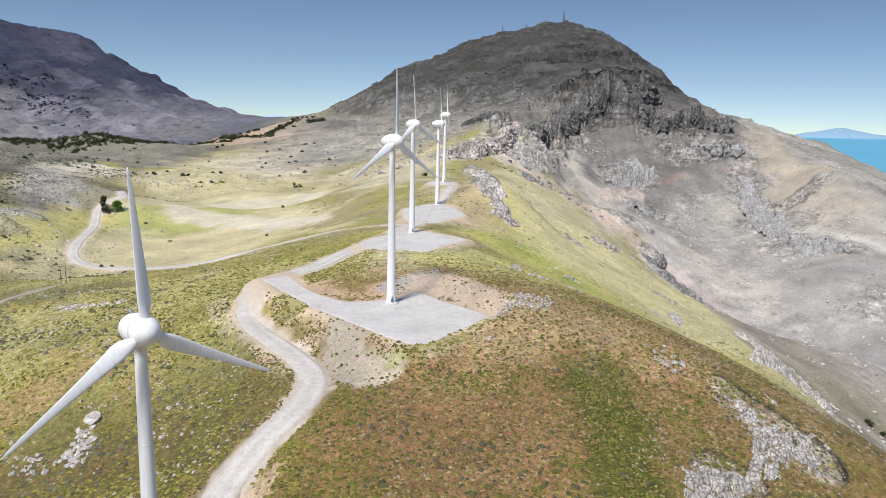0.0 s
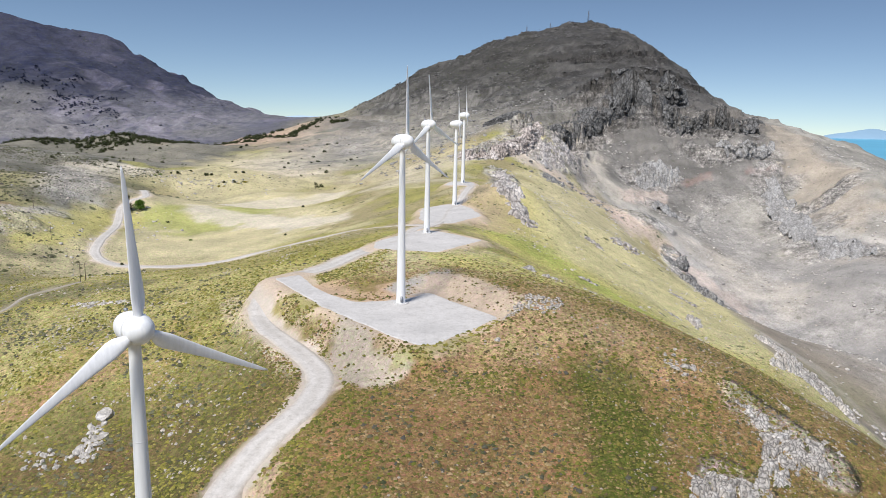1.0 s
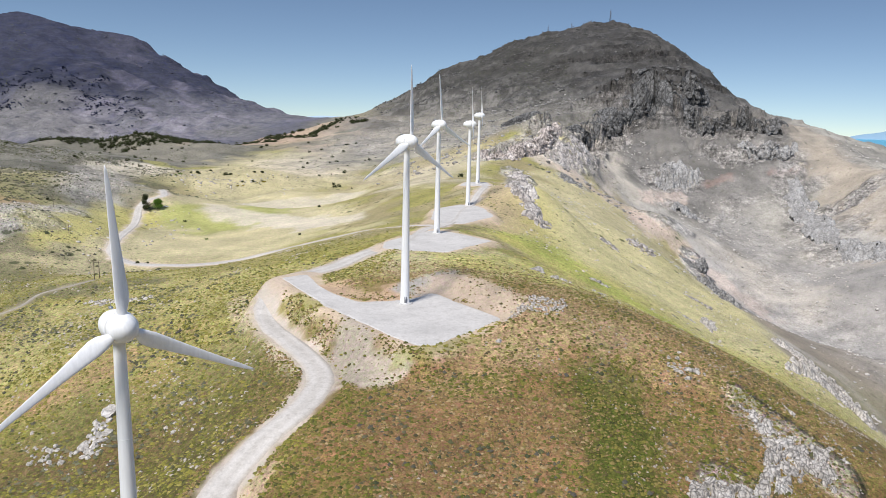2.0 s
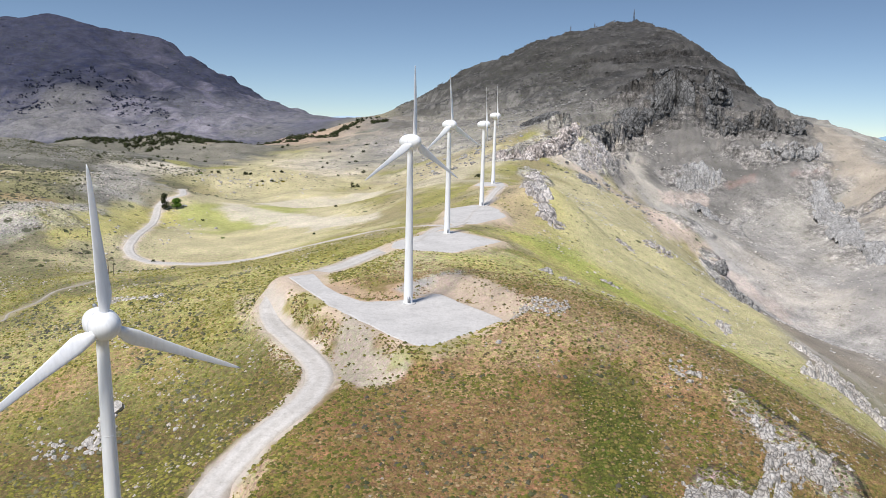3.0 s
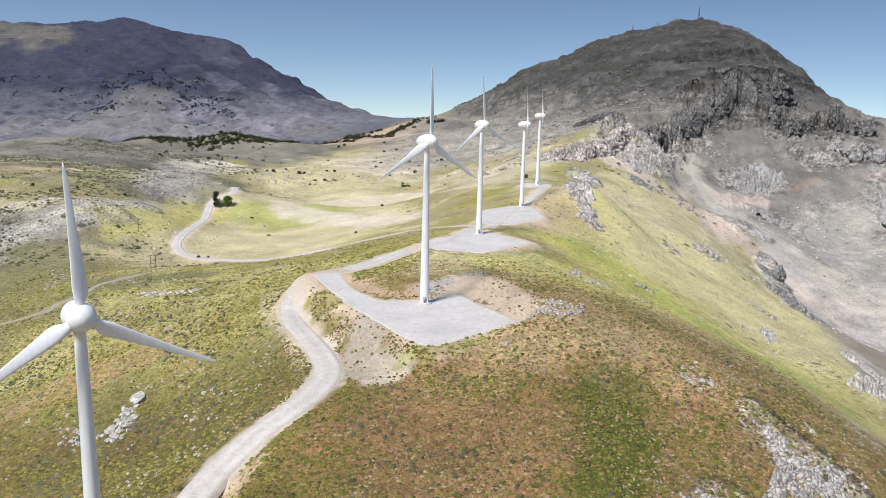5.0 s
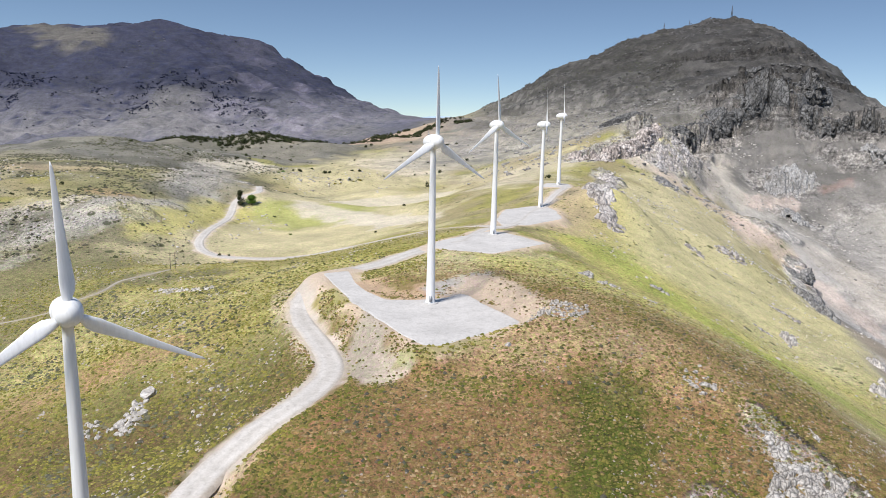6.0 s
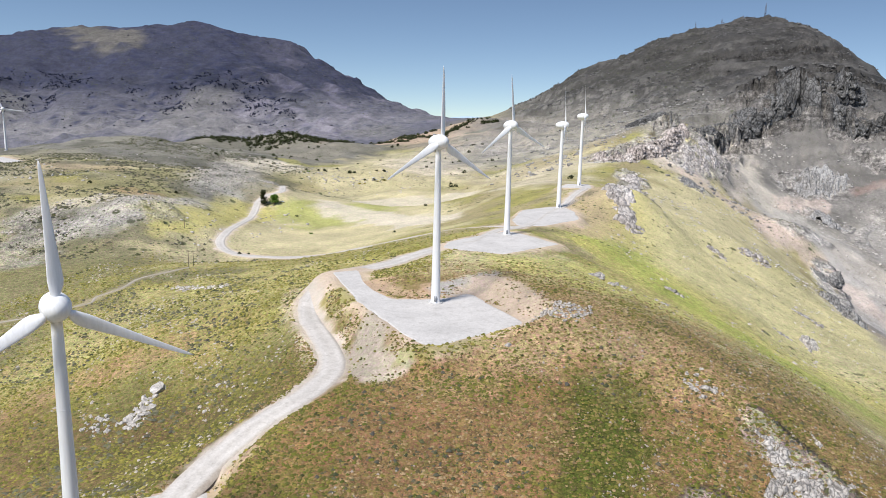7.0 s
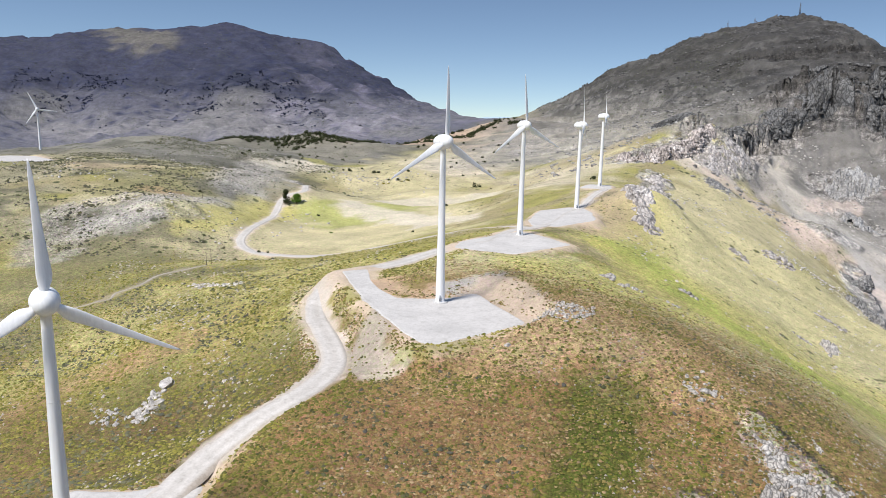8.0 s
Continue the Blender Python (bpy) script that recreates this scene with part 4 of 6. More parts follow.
    lay((0.47, 0.38, 0.30), 0.9 * blob(x, y, [(-6, 268), (6, 256), (18, 234)], 8, 0.4, 84))
    lay((0.54, 0.46, 0.36), 0.55 * blob(x, y, [(-86, 274), (-70, 248), (-50, 220), (-45, 208)], 5, 0.5, 86))
    lay(GREEN, 0.7 * blob(x, y, [(-47, 240), (-56, 252)], 3.5, 0.5, 85))
    lay((0.27, 0.27, 0.07), 0.5 * blob(x, y, [(-13, 197), (-6, 198), (1, 204), (6, 210)], 2.8, 0.5, 100))
    lay(TAN, 0.8 * blob(x, y, [(-41, 146), (-39, 153)], 4, 0.4, 87))
    return c


xs = axis_steps(-4900, 4900, -150, 125, 1.05, 0.0146)
ys = axis_steps(-4000, 4950, 120, 300, 1.0, 0.0)
ys = [v for v in ys if 120 <= v <= 300]
g, v = 1.0, ys[-1]
while v < 4950:
    g = max(1.0, 0.0058 * (v - 110))
    g = min(g, 2.4) if 950 < v < 1320 else min(g, 3.2) if 850 < v < 1330 else g
    v += g
    ys.append(v)
v, g = 120.0, 1.2
front = []
while v > -4500:
    v -= g
    g *= 1.09
    front.append(v)
ys = np.array(front[::-1] + ys)
gx, gy = np.meshgrid(xs, ys)
gz = ground_height(gx, gy)
dzx, dzy = np.gradient(gz, axis=1) / np.gradient(gx, axis=1), np.gradient(gz, axis=0) / np.gradient(gy, axis=0)
g_up = 1 / np.sqrt(1 + dzx**2 + dzy**2)
g_rock = rockiness(gx, gy, gz)
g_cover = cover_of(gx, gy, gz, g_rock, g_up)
nx, ny = len(xs), len(ys)
idx = np.arange(nx * ny).reshape(ny, nx)
quads = np.stack([idx[:-1, :-1], idx[:-1, 1:], idx[1:, 1:], idx[1:, :-1]], -1).reshape(-1, 4)
ground = array_mesh("ground", np.stack([gx, gy, gz], -1).reshape(-1, 3), quads, GROUND)
tagged(ground, "dry grassy mountain ridge with bare limestone and scree", "hillside", kind="structure")
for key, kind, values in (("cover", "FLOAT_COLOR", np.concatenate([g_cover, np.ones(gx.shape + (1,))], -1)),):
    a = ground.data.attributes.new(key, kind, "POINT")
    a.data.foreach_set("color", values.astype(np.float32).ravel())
g_bush = step(230, 420, gy) * (0.35 + 0.5 * step(-0.2, 0.5, fbm(gx, gy, 50, 3, 81))) * step(0.9, 0.3, g_rock)
g_bush = g_bush * (1 - 0.85 * blob(gx, gy, [(-180, 520), (-200, 640), (-200, 800)], 80, 0.3, 83)) * (1 - 0.6 * step(-6, 10, side_of_gully(gx, gy)))
near_work = np.minimum(0.35 + 0.65 * step(-1, 3, in_ring(gx, gy, FILL)), 0.2 + 0.8 * step(-1, 3, in_ring(gx, gy, BANK)))
for half, q in ROAD_LINES.values():
    near_work = np.minimum(near_work, step(half, half + 5, off_line(gx, gy, q[::3, :2])[0]))
for pad_z, ring in PADS.values():
    near_work = np.minimum(near_work, step(2, 9, in_ring(gx, gy, ring)))
g_bush = np.maximum(g_bush, 0.95 * step(-230, -330, gx) * step(1200, 1000, gy) * step(380, 430, gy))
g_bush = g_bush * near_work
for key, values in (("rock", g_rock), ("scrub", g_bush), ("turf", (0.15 + 0.85 * near_work) * (1 - 0.6 * step(330, 520, gy)) * (1 - 0.35 * step(-10, 14, side_of_gully(gx, gy)) * step(250, 420, gy + 0.4 * gx)))):
    a = ground.data.attributes.new(key, "FLOAT", "POINT")
    a.data.foreach_set("value", values.astype(np.float32).ravel())

# ---------------------------------------------------------------- roads and pads
def road(name, half, q, mat, label):
    """A gravel ribbon with a slight crown and ragged edges."""
    p = smooth_line(q, 1.2)
    d = np.gradient(p[:, :2], axis=0)
    d /= np.linalg.norm(d, axis=1)[:, None]
    side = np.c_[d[:, 1], -d[:, 0]]
    run = np.arange(len(p)) * 1.2
    seed = len(name)
    verts = []
    for s in (-1.0, -0.97, -0.6, -0.2, 0.2, 0.6, 0.97, 1.0):
        w = half * s + np.sign(s) * 0.7 * (abs(s) == 1) + np.sign(s) * (abs(s) > 0.9) * 0.35 * fbm(run, run * 0 + s * 9, 6, 3, seed)
        drop = 1.1 if abs(s) == 1 else 0.0
        verts.append(np.c_[p[:, :2] + side * w[:, None], p[:, 2] + 0.06 * (1 - s * s) - drop])
    v = np.stack(verts, 1)
    i = np.arange(len(p) * 8).reshape(len(p), 8)
    f = np.stack([i[:-1, :-1], i[:-1, 1:], i[1:, 1:], i[1:, :-1]], -1).reshape(-1, 4)
    ob = array_mesh(name, v.reshape(-1, 3), f, mat)
    a = ob.data.attributes.new("across", "FLOAT", "POINT")
    a.data.foreach_set("value", np.tile(np.array([-1.0, -0.97, -0.6, -0.2, 0.2, 0.6, 0.97, 1.0], np.float32), len(p)))
    return tagged(ob, label, "road", kind="structure")


for road_name, (half, q) in ROAD_LINES.items():
    lift = {"ridge_road": 0.0, "ridge_track": 0.004, "valley_road": 0.008, "farm_track": 0.012}[road_name]
    road(road_name, half, q + np.array([0, 0, lift]), ROADBED if half > 2 else DIRT, "pale crushed-stone access road on the ridge" if half > 2 else "narrow pale dirt track through grass")


def pad(name, z, ring):
    """A levelled gravel platform with softened corners and a ragged rim."""
    r = np.vstack([ring, ring[:1]])
    pts = []
    for a, b in zip(r[:-1], r[1:]):
        n = max(2, int(np.hypot(*(b - a)) / 1.5))
        pts += [a + (b - a) * t for t in np.arange(n) / n]
    p = np.array(pts)
    for _ in range(2):
        p = (np.roll(p, 1, 0) + 2 * p + np.roll(p, -1, 0)) / 4
    mid = p.mean(0)
    out = (p - mid) / np.linalg.norm(p - mid, axis=1)[:, None]
    p = p + out * (0.5 * fbm(p[:, 0], p[:, 1], 5, 3, 5))[:, None]
    bm = bmesh.new()
    top = [bm.verts.new((x, y, z + 0.05)) for x, y in p]
    low = [bm.verts.new((x, y, z - 0.3)) for x, y in p + out * 2.0]
    bm.faces.new(top)
    for k in range(len(top)):
        j = (k + 1) % len(top)
        bm.faces.new((top[k], top[j], low[j], low[k]))
    bmesh.ops.recalc_face_normals(bm, faces=bm.faces)
    bmesh.ops.triangulate(bm, faces=bm.faces)
    me = bpy.data.meshes.new(name)
    bm.to_mesh(me)
    bm.free()
    me.materials.append(GRAVEL)
    return tagged(new(name, me), "levelled pale gravel crane pad below a turbine", "gravel pad", kind="structure")


for pad_name, (pad_z, ring) in PADS.items():
    pad(pad_name, pad_z, np.array(ring, float))

# ---------------------------------------------------------------- sea and far hills
def sea():
    m, n, l, b = material("sea_water", 0.35)
    at = n.new("ShaderNodeTexCoord").outputs["Object"]
    t = noise_node(n, l, at, 0.004, 6, 0.6).outputs["Fac"]
    l.new(ramp(n, l, t, [(0.3, (0.10, 0.36, 0.52)), (0.7, (0.13, 0.42, 0.58))]), b.inputs["Base Color"])
    bumped(n, l, b, noise_node(n, l, at, 0.05, 6).outputs["Fac"], 0.3, 0.5)
    ring = [(1000, 1650), (1500, 1000), (4900, 300), (4900, 4900), (800, 4900), (800, 2700)]
    return tagged(mesh_object("water", [(x, y, -56) for x, y in ring], [tuple(range(6))], m), "calm turquoise sea beyond the mountain", "sea", kind="structure")


sea()


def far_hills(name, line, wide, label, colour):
    """A low range with haze painted into its base colour."""
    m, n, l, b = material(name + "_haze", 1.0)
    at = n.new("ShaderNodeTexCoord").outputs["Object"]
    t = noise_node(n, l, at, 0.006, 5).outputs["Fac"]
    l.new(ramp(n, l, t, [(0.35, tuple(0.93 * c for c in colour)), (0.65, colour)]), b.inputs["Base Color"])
    q = smooth_line(line, 20)
    q[:, 2] += 4 * fbm(q[:, 0], q[:, 1], 120, 4, 9)
    rows = [np.c_[q[:, :2] + np.array([0, -wide]), q[:, 2] * 0 - 120], q, np.c_[q[:, :2] + np.array([0, wide]), q[:, 2] * 0 - 120]]
    v = np.stack(rows, 1)
    i = np.arange(len(q) * 3).reshape(len(q), 3)
    f = np.stack([i[:-1, :-1], i[:-1, 1:], i[1:, 1:], i[1:, :-1]], -1).reshape(-1, 4)
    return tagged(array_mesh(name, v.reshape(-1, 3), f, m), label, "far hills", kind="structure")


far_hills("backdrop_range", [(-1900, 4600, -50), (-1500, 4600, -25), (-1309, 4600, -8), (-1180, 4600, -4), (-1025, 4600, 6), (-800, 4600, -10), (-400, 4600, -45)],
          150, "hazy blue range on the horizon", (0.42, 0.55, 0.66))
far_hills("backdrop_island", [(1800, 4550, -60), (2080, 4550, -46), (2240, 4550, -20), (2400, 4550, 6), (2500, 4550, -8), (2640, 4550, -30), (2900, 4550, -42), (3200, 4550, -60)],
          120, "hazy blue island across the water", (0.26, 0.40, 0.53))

# ---------------------------------------------------------------- wind turbines
HUB, BLADE_LENGTH = 55.0, 24.6


def lathe(bm, profile, segments, m=Matrix()):
    """Turns rows of (radius, z) round the z axis."""
    rings = []
    for r, z in profile:
        if r < 1e-4:
            rings.append([bm.verts.new(m @ Vector((0, 0, z)))])
        else:
            rings.append([bm.verts.new(m @ Vector((r * math.cos(2 * math.pi * k / segments), r * math.sin(2 * math.pi * k / segments), z))) for k in range(segments)])
    for a, b in zip(rings[:-1], rings[1:]):
        for k in range(segments):
            j = (k + 1) % segments
            if len(a) == 1:
                bm.faces.new((a[0], b[j], b[k]))
            elif len(b) == 1:
                bm.faces.new((a[k], a[j], b[0]))
            else:
                bm.faces.new((a[k], a[j], b[j], b[k]))
    return rings


def blade_mesh(m):
    """A tapered, twisted blade along local z with a round root and a wide inner chord."""
    bm = bmesh.new()
    rows, sides = [], 14
    for s in (0.06, 0.085, 0.11, 0.15, 0.2, 0.27, 0.36, 0.46, 0.58, 0.7, 0.82, 0.91, 0.97, 1.0):
        chord = np.interp(s, [0.06, 0.085, 0.13, 0.2, 0.3, 0.5, 0.8, 0.95, 1.0], [1.3, 1.35, 2.4, 2.75, 2.3, 1.6, 0.95, 0.6, 0.12])
        thick = np.interp(s, [0.06, 0.085, 0.15, 0.3, 0.6, 1.0], [1.3, 1.3, 0.75, 0.42, 0.2, 0.04])
        twist = radians(np.interp(s, [0.06, 0.2, 0.5, 1.0], [24, 20, 8, 1]))
        lead = np.interp(s, [0.06, 0.15, 1.0], [0.5, 0.36, 0.32])
        ring = []
        for k in range(sides):
            a = 2 * math.pi * k / sides
            cx, cy = (math.cos(a) * 0.5 + 0.5 - lead) * chord, math.sin(a) * 0.5 * thick * (1 - 0.45 * max(0, math.cos(a)) * (s > 0.1))
            ring.append(bm.verts.new(m @ Vector((cx * math.cos(twist) - cy * math.sin(twist), cx * math.sin(twist) + cy * math.cos(twist), s * BLADE_LENGTH))))
        rows.append(ring)
    for a, b in zip(rows[:-1], rows[1:]):
        for k in range(sides):
            j = (k + 1) % sides
            bm.faces.new((a[k], a[j], b[j], b[k]))
    bm.faces.new(rows[0][::-1])
    bm.faces.new(rows[-1])
    return bm


def wind_turbine(turn, facing):
    """Tubular tower, egg-shaped nacelle and three blades; the nacelle looks along its own -y."""
    root = new("wind_turbine")
    bm = bmesh.new()
    lathe(bm, [(2.6, -1.5), (2.6, 0.28), (2.45, 0.4), (0, 0.4)], 40)
    part("plinth", bm, PLINTH, root, "round concrete footing")
    bm = bmesh.new()
    prof = [(1.72, 0.4), (1.72, 0.55), (1.6, 0.56)]
    for k in range(1, 26):
        z = 0.56 + (HUB - 3.1) * k / 25
        r = 1.6 - 0.68 * (k / 25) ** 0.9
        prof.append((r, z))
    prof += [(1.05, HUB - 2.5), (1.05, HUB - 1.8), (0, HUB - 1.8)]
    lathe(bm, prof, 40)
    tower = part("tower", bm, WHITE, root, "tapered white tubular steel tower")
    for z in (18.4, 36.6):
        bm = bmesh.new()
        r = 1.6 - 0.68 * ((z - 0.56) / (HUB - 3.1)) ** 0.9 + 0.004
        lathe(bm, [(r - 0.03, z - 0.09), (r, z - 0.08), (r, z + 0.08), (r - 0.03, z + 0.09)], 40)
        part("flange", bm, WHITE, tower)
    bm = bmesh.new()
    bmesh.ops.create_cube(bm, size=1, matrix=pose(0.4, -1.63, 1.75, 0, 0, 0) @ Matrix.Diagonal((0.85, 0.14, 2.1, 1)))
    bmesh.ops.bevel(bm, geom=bm.edges[:], offset=0.04, segments=2, affect="EDGES")
    part("door", bm, STEEL, tower, "grey steel access door")
    head = pose(0, 0, HUB, 0, 0, facing)
    # the egg lies along -y: nacelle behind, spinner in front
    axis = head @ pose(0, 0, 0, 90 - 3, 0, 0)
    bm = bmesh.new()
    lathe(bm, [(0, -4.6), (0.8, -4.4), (1.5, -3.8), (2.05, -2.7), (2.4, -1.4), (2.52, 0.0), (2.5, 0.75), (2.42, 1.0), (2.3, 1.02)], 36, axis)
    nacelle = part("nacelle", bm, WHITE, root, "egg-shaped white nacelle")
    bm = bmesh.new()
    bmesh.ops.create_cube(bm, size=1, matrix=head @ pose(0, 2.6, 2.35) @ Matrix.Diagonal((0.5, 0.7, 0.35, 1)))
    bmesh.ops.create_cone(bm, segments=8, radius1=0.05, radius2=0.03, depth=1.4, matrix=head @ pose(0, 2.7, 3.0))
    part("wind_vane", bm, STEEL, nacelle)
    rotor = new("rotor")
    rotor.parent = root
    bm = bmesh.new()
    lathe(bm, [(2.28, 1.1), (2.42, 1.12), (2.38, 1.8), (2.2, 2.6), (1.8, 3.4), (1.2, 4.0), (0.6, 4.3), (0, 4.4)], 36, axis)
    part("spinner", bm, WHITE, rotor, "rounded white hub cover")
    for k in range(3):
        part("blade", blade_mesh(axis @ pose(0, 0, 2.1) @ pose(0, 0, 0, 0, 0, turn + 120 * k) @ pose(0, 0, 0, -90, 0, 0) @ pose(0, 0, 0, 0, 0, 0)), BLADE, rotor)
    return root


for tx, ty, tz, turn, facing in TURBINES:
    turbine = wind_turbine(turn, facing)
    turbine.matrix_world = pose(tx, ty, tz)
    tagged(turbine, "white three-bladed wind turbine on a gravel pad", "wind turbine", "wind turbines on the ridge")

# ---------------------------------------------------------------- limestone outcrops and boulders
def rock_blocks(seed, tall):
    """A few angular blocks to build crags from, each about one metre across."""
    out = []
    for k in range(7):
        bm = bmesh.new()
        bmesh.ops.create_icosphere(bm, subdivisions=2, radius=0.62)
        rnd = random.Random(seed + k)
        cuts = [(Vector((rnd.gauss(0, 1), rnd.gauss(0, 1), rnd.gauss(0, 0.8))).normalized(), rnd.uniform(0.3, 0.5)) for _ in range(11)]
        for v in bm.verts:
            q = v.co.copy()
            for normal, d in cuts:
                over = q.dot(normal) - d
                if over > 0:
                    q -= normal * over * 0.92
            q += q.normalized() * 0.07 * noise.fractal(q * 3.0 + Vector((seed + k, 0, 0)), 1.0, 2.0, 4)
            v.co = Vector((q.x, q.y, q.z * tall))
        me = bpy.data.meshes.new("rock")
        bm.to_mesh(me)
        bm.free()
        out.append(me)
    return out


BLOCKS = {}


def rock_outcrop(label, ring, block, seed, mat, tall=0.8, packed=0.8, ragged=0.13):
    """Weathered limestone: blocks of uneven size bedded into the slope side by side, with dark gaps between."""
    key = (mat.name, tall)
    if key not in BLOCKS:
        BLOCKS[key] = rock_blocks(11 * len(BLOCKS) + 3, tall)
        for me in BLOCKS[key]:
            me.materials.append(mat)
    r = np.array(ring, float)
    rs = np.random.RandomState(seed)
    gap = block * packed
    x, y = np.meshgrid(np.arange(r[:, 0].min(), r[:, 0].max(), gap), np.arange(r[:, 1].min(), r[:, 1].max(), gap))
    x, y = (x + rs.uniform(-0.42, 0.42, x.shape) * gap).ravel(), (y + rs.uniform(-0.42, 0.42, y.shape) * gap).ravel()
    size = math.sqrt(np.ptp(r[:, 0]) * np.ptp(r[:, 1]))
    inside = -in_ring(x, y, ring) + ragged * size * fbm(x, y, size * 0.2, 4, seed)
    x, y, inside = x[inside > 0], y[inside > 0], inside[inside > 0]
    z = ground_height(x, y)
    e = 0.6 * block
    slope_x, slope_y = (ground_height(x + e, y) - ground_height(x - e, y)) / (2 * e), (ground_height(x, y + e) - ground_height(x, y - e)) / (2 * e)
    root = new("rock_outcrop")
    mid = Vector((float(x.mean()), float(y.mean()), float(z.mean())))
    root.location = mid
    for k in range(len(x)):
        ob = new("rock", BLOCKS[key][rs.randint(7)])
        s = block * rs.uniform(0.75, 1.55) * (0.65 + 0.35 * min(1.0, inside[k] / block))
        up = Vector((-0.6 * slope_x[k], -0.6 * slope_y[k], 1)).normalized()
        tilt = up.to_track_quat("Z", "Y").to_matrix().to_4x4()
        ob.parent = root
        ob.matrix_local = Matrix.Translation(Vector((x[k], y[k], z[k] + s * tall * rs.uniform(-0.22, 0.2))) - mid) @ tilt @ pose(0, 0, 0, *rs.uniform(-9, 9, 2), rs.uniform(0, 360)) \
            @ Matrix.Diagonal((s * rs.uniform(0.8, 1.3), s, s * rs.uniform(0.7, 1.35), 1))
    return tagged(root, label, "rock outcrop")


def connected(quad, key):
    """Groups of touching quads that share a key."""
    rows, cols = key.shape
    todo = key.copy()
    for start in np.argwhere(key >= 0):
        i, j = int(start[0]), int(start[1])
        one = todo[i, j]
        if one < 0:
            continue
        todo[i, j] = -1
        stack, found = [(i, j)], []
        while stack:
            a, b = stack.pop()
            found.append(a * cols + b)
            for c, d in ((a + 1, b), (a - 1, b), (a, b + 1), (a, b - 1)):
                if 0 <= c < rows and 0 <= d < cols and todo[c, d] == one:
                    todo[c, d] = -1
                    stack.append((c, d))
        if len(found) > 5:
            yield quad[found]


def rock_slab(label, ring, plate, seed, mat, gap, lift, turn):
    """A sheet of bedrock breaking through the turf, split by joints into plates; each plate is a rock of its own."""
    r = np.array(ring, float)
    x, y = np.meshgrid(np.arange(r[:, 0].min() - 3, r[:, 0].max() + 3, gap), np.arange(r[:, 1].min() - 3, r[:, 1].max() + 3, gap))
    ca, sa = math.cos(radians(turn)), math.sin(radians(turn))
    wx, wy = x + 0.35 * plate * fbm(x, y, plate * 1.3, 4, seed), y + 0.35 * plate * fbm(x, y, plate * 1.3, 4, seed + 7)
    u, v = (ca * wx + sa * wy) * 0.62, -sa * wx + ca * wy
    f1, f2, tone, ou, ov = cells(u, v, plate, seed, True)
    e1, e2, small, pu, pv = cells(u * 1.1 + 40, v * 1.25 - 13, plate * 0.42, seed + 1, True)
    cut = min(plate, 3.2 + 0.2 * gap)
    lean = cut * ((tone * 17.3 % 1 - 0.5) * ou + (tone * 41.7 % 1 - 0.35) * ov) * 0.6
    h = lift * (0.35 + 0.75 * tone) + lean + 0.2 * cut * (small - 0.5) * (0.4 + 0.6 * (tone > 0.4)) + 0.16 * cut * (small * 23.1 % 1 - 0.5) * pv
    h = h - 0.75 * cut * step(0.15, 0.0, f2 - f1) - 0.2 * cut * step(0.12, 0.0, e2 - e1) + 0.10 * cut * fbm(x, y, plate * 0.5, 4, seed + 3) + 0.05 * plate * ridged(u, v, plate * 0.3, 3, seed + 4)
    size = math.sqrt(np.ptp(r[:, 0]) * np.ptp(r[:, 1]))
    inside = -in_ring(x, y, ring) + 0.09 * size * fbm(x, y, size * 0.16, 4, seed + 5) + 0.6 * plate * (tone - 0.5)
    h = (h + 0.3) * step(-0.15 * plate, 0.75 * plate, inside) - 0.5
    z = ground_height(x, y) + h
    mid = np.array([r[:, 0].mean(), r[:, 1].mean(), z[inside > 0].mean()])
    root = new("rock_outcrop")
    root.location = mid
    key = np.round(tone * 1e7).astype(int)[:-1, :-1].ravel()
    idx = np.arange(x.size).reshape(x.shape)
    quad = np.stack([idx[:-1, :-1], idx[:-1, 1:], idx[1:, 1:], idx[1:, :-1]], -1).reshape(-1, 4)
    keep = inside[:-1, :-1].ravel() > -0.2 * plate
    pts = np.stack([x, y, z], -1).reshape(-1, 3) - mid
    for f in connected(quad, np.where(keep, key, -1).reshape(x.shape[0] - 1, -1)):
        used, back = np.unique(f, return_inverse=True)
        ob = array_mesh("rock", pts[used], back.reshape(-1, 4), mat, smooth=False)
        ob.parent = root
    return tagged(root, label, "rock outcrop")


# label, outline on the plan, plate size, seed, stone, mesh size, height, run of the joints
HILL_SLABS = [
    ("cracked grey limestone slab breaking out of the hillside", [(77, 201), (82, 200), (91, 192), (97, 189), (104, 185), (104, 180), (95, 174), (86, 170), (79, 163), (75, 168), (80, 174), (79, 184)], 4.6, 3, ROCK_FACE, 0.28, 1.7, 25),
    ("low cracked limestone ledge in brown grass", [(58, 165), (65, 168), (74, 170), (76, 164), (70, 156), (56, 152)], 3.6, 5, ROCK_FACE, 0.28, 1.4, 20),
    ("small limestone ledge in dry grass", [(92, 206), (96, 204), (99, 199), (95, 199)], 2.0, 6, ROCK_FACE, 0.3, 0.6, 30),
    ("pale rocky rim above the gully", [(174, 394), (182, 412), (196, 430), (202, 446), (207, 440), (214, 428), (228, 424), (230, 398), (222, 392), (212, 410), (196, 404), (186, 394)], 5.0, 7, RIM_FACE, 0.5, 4.2, 50),
]
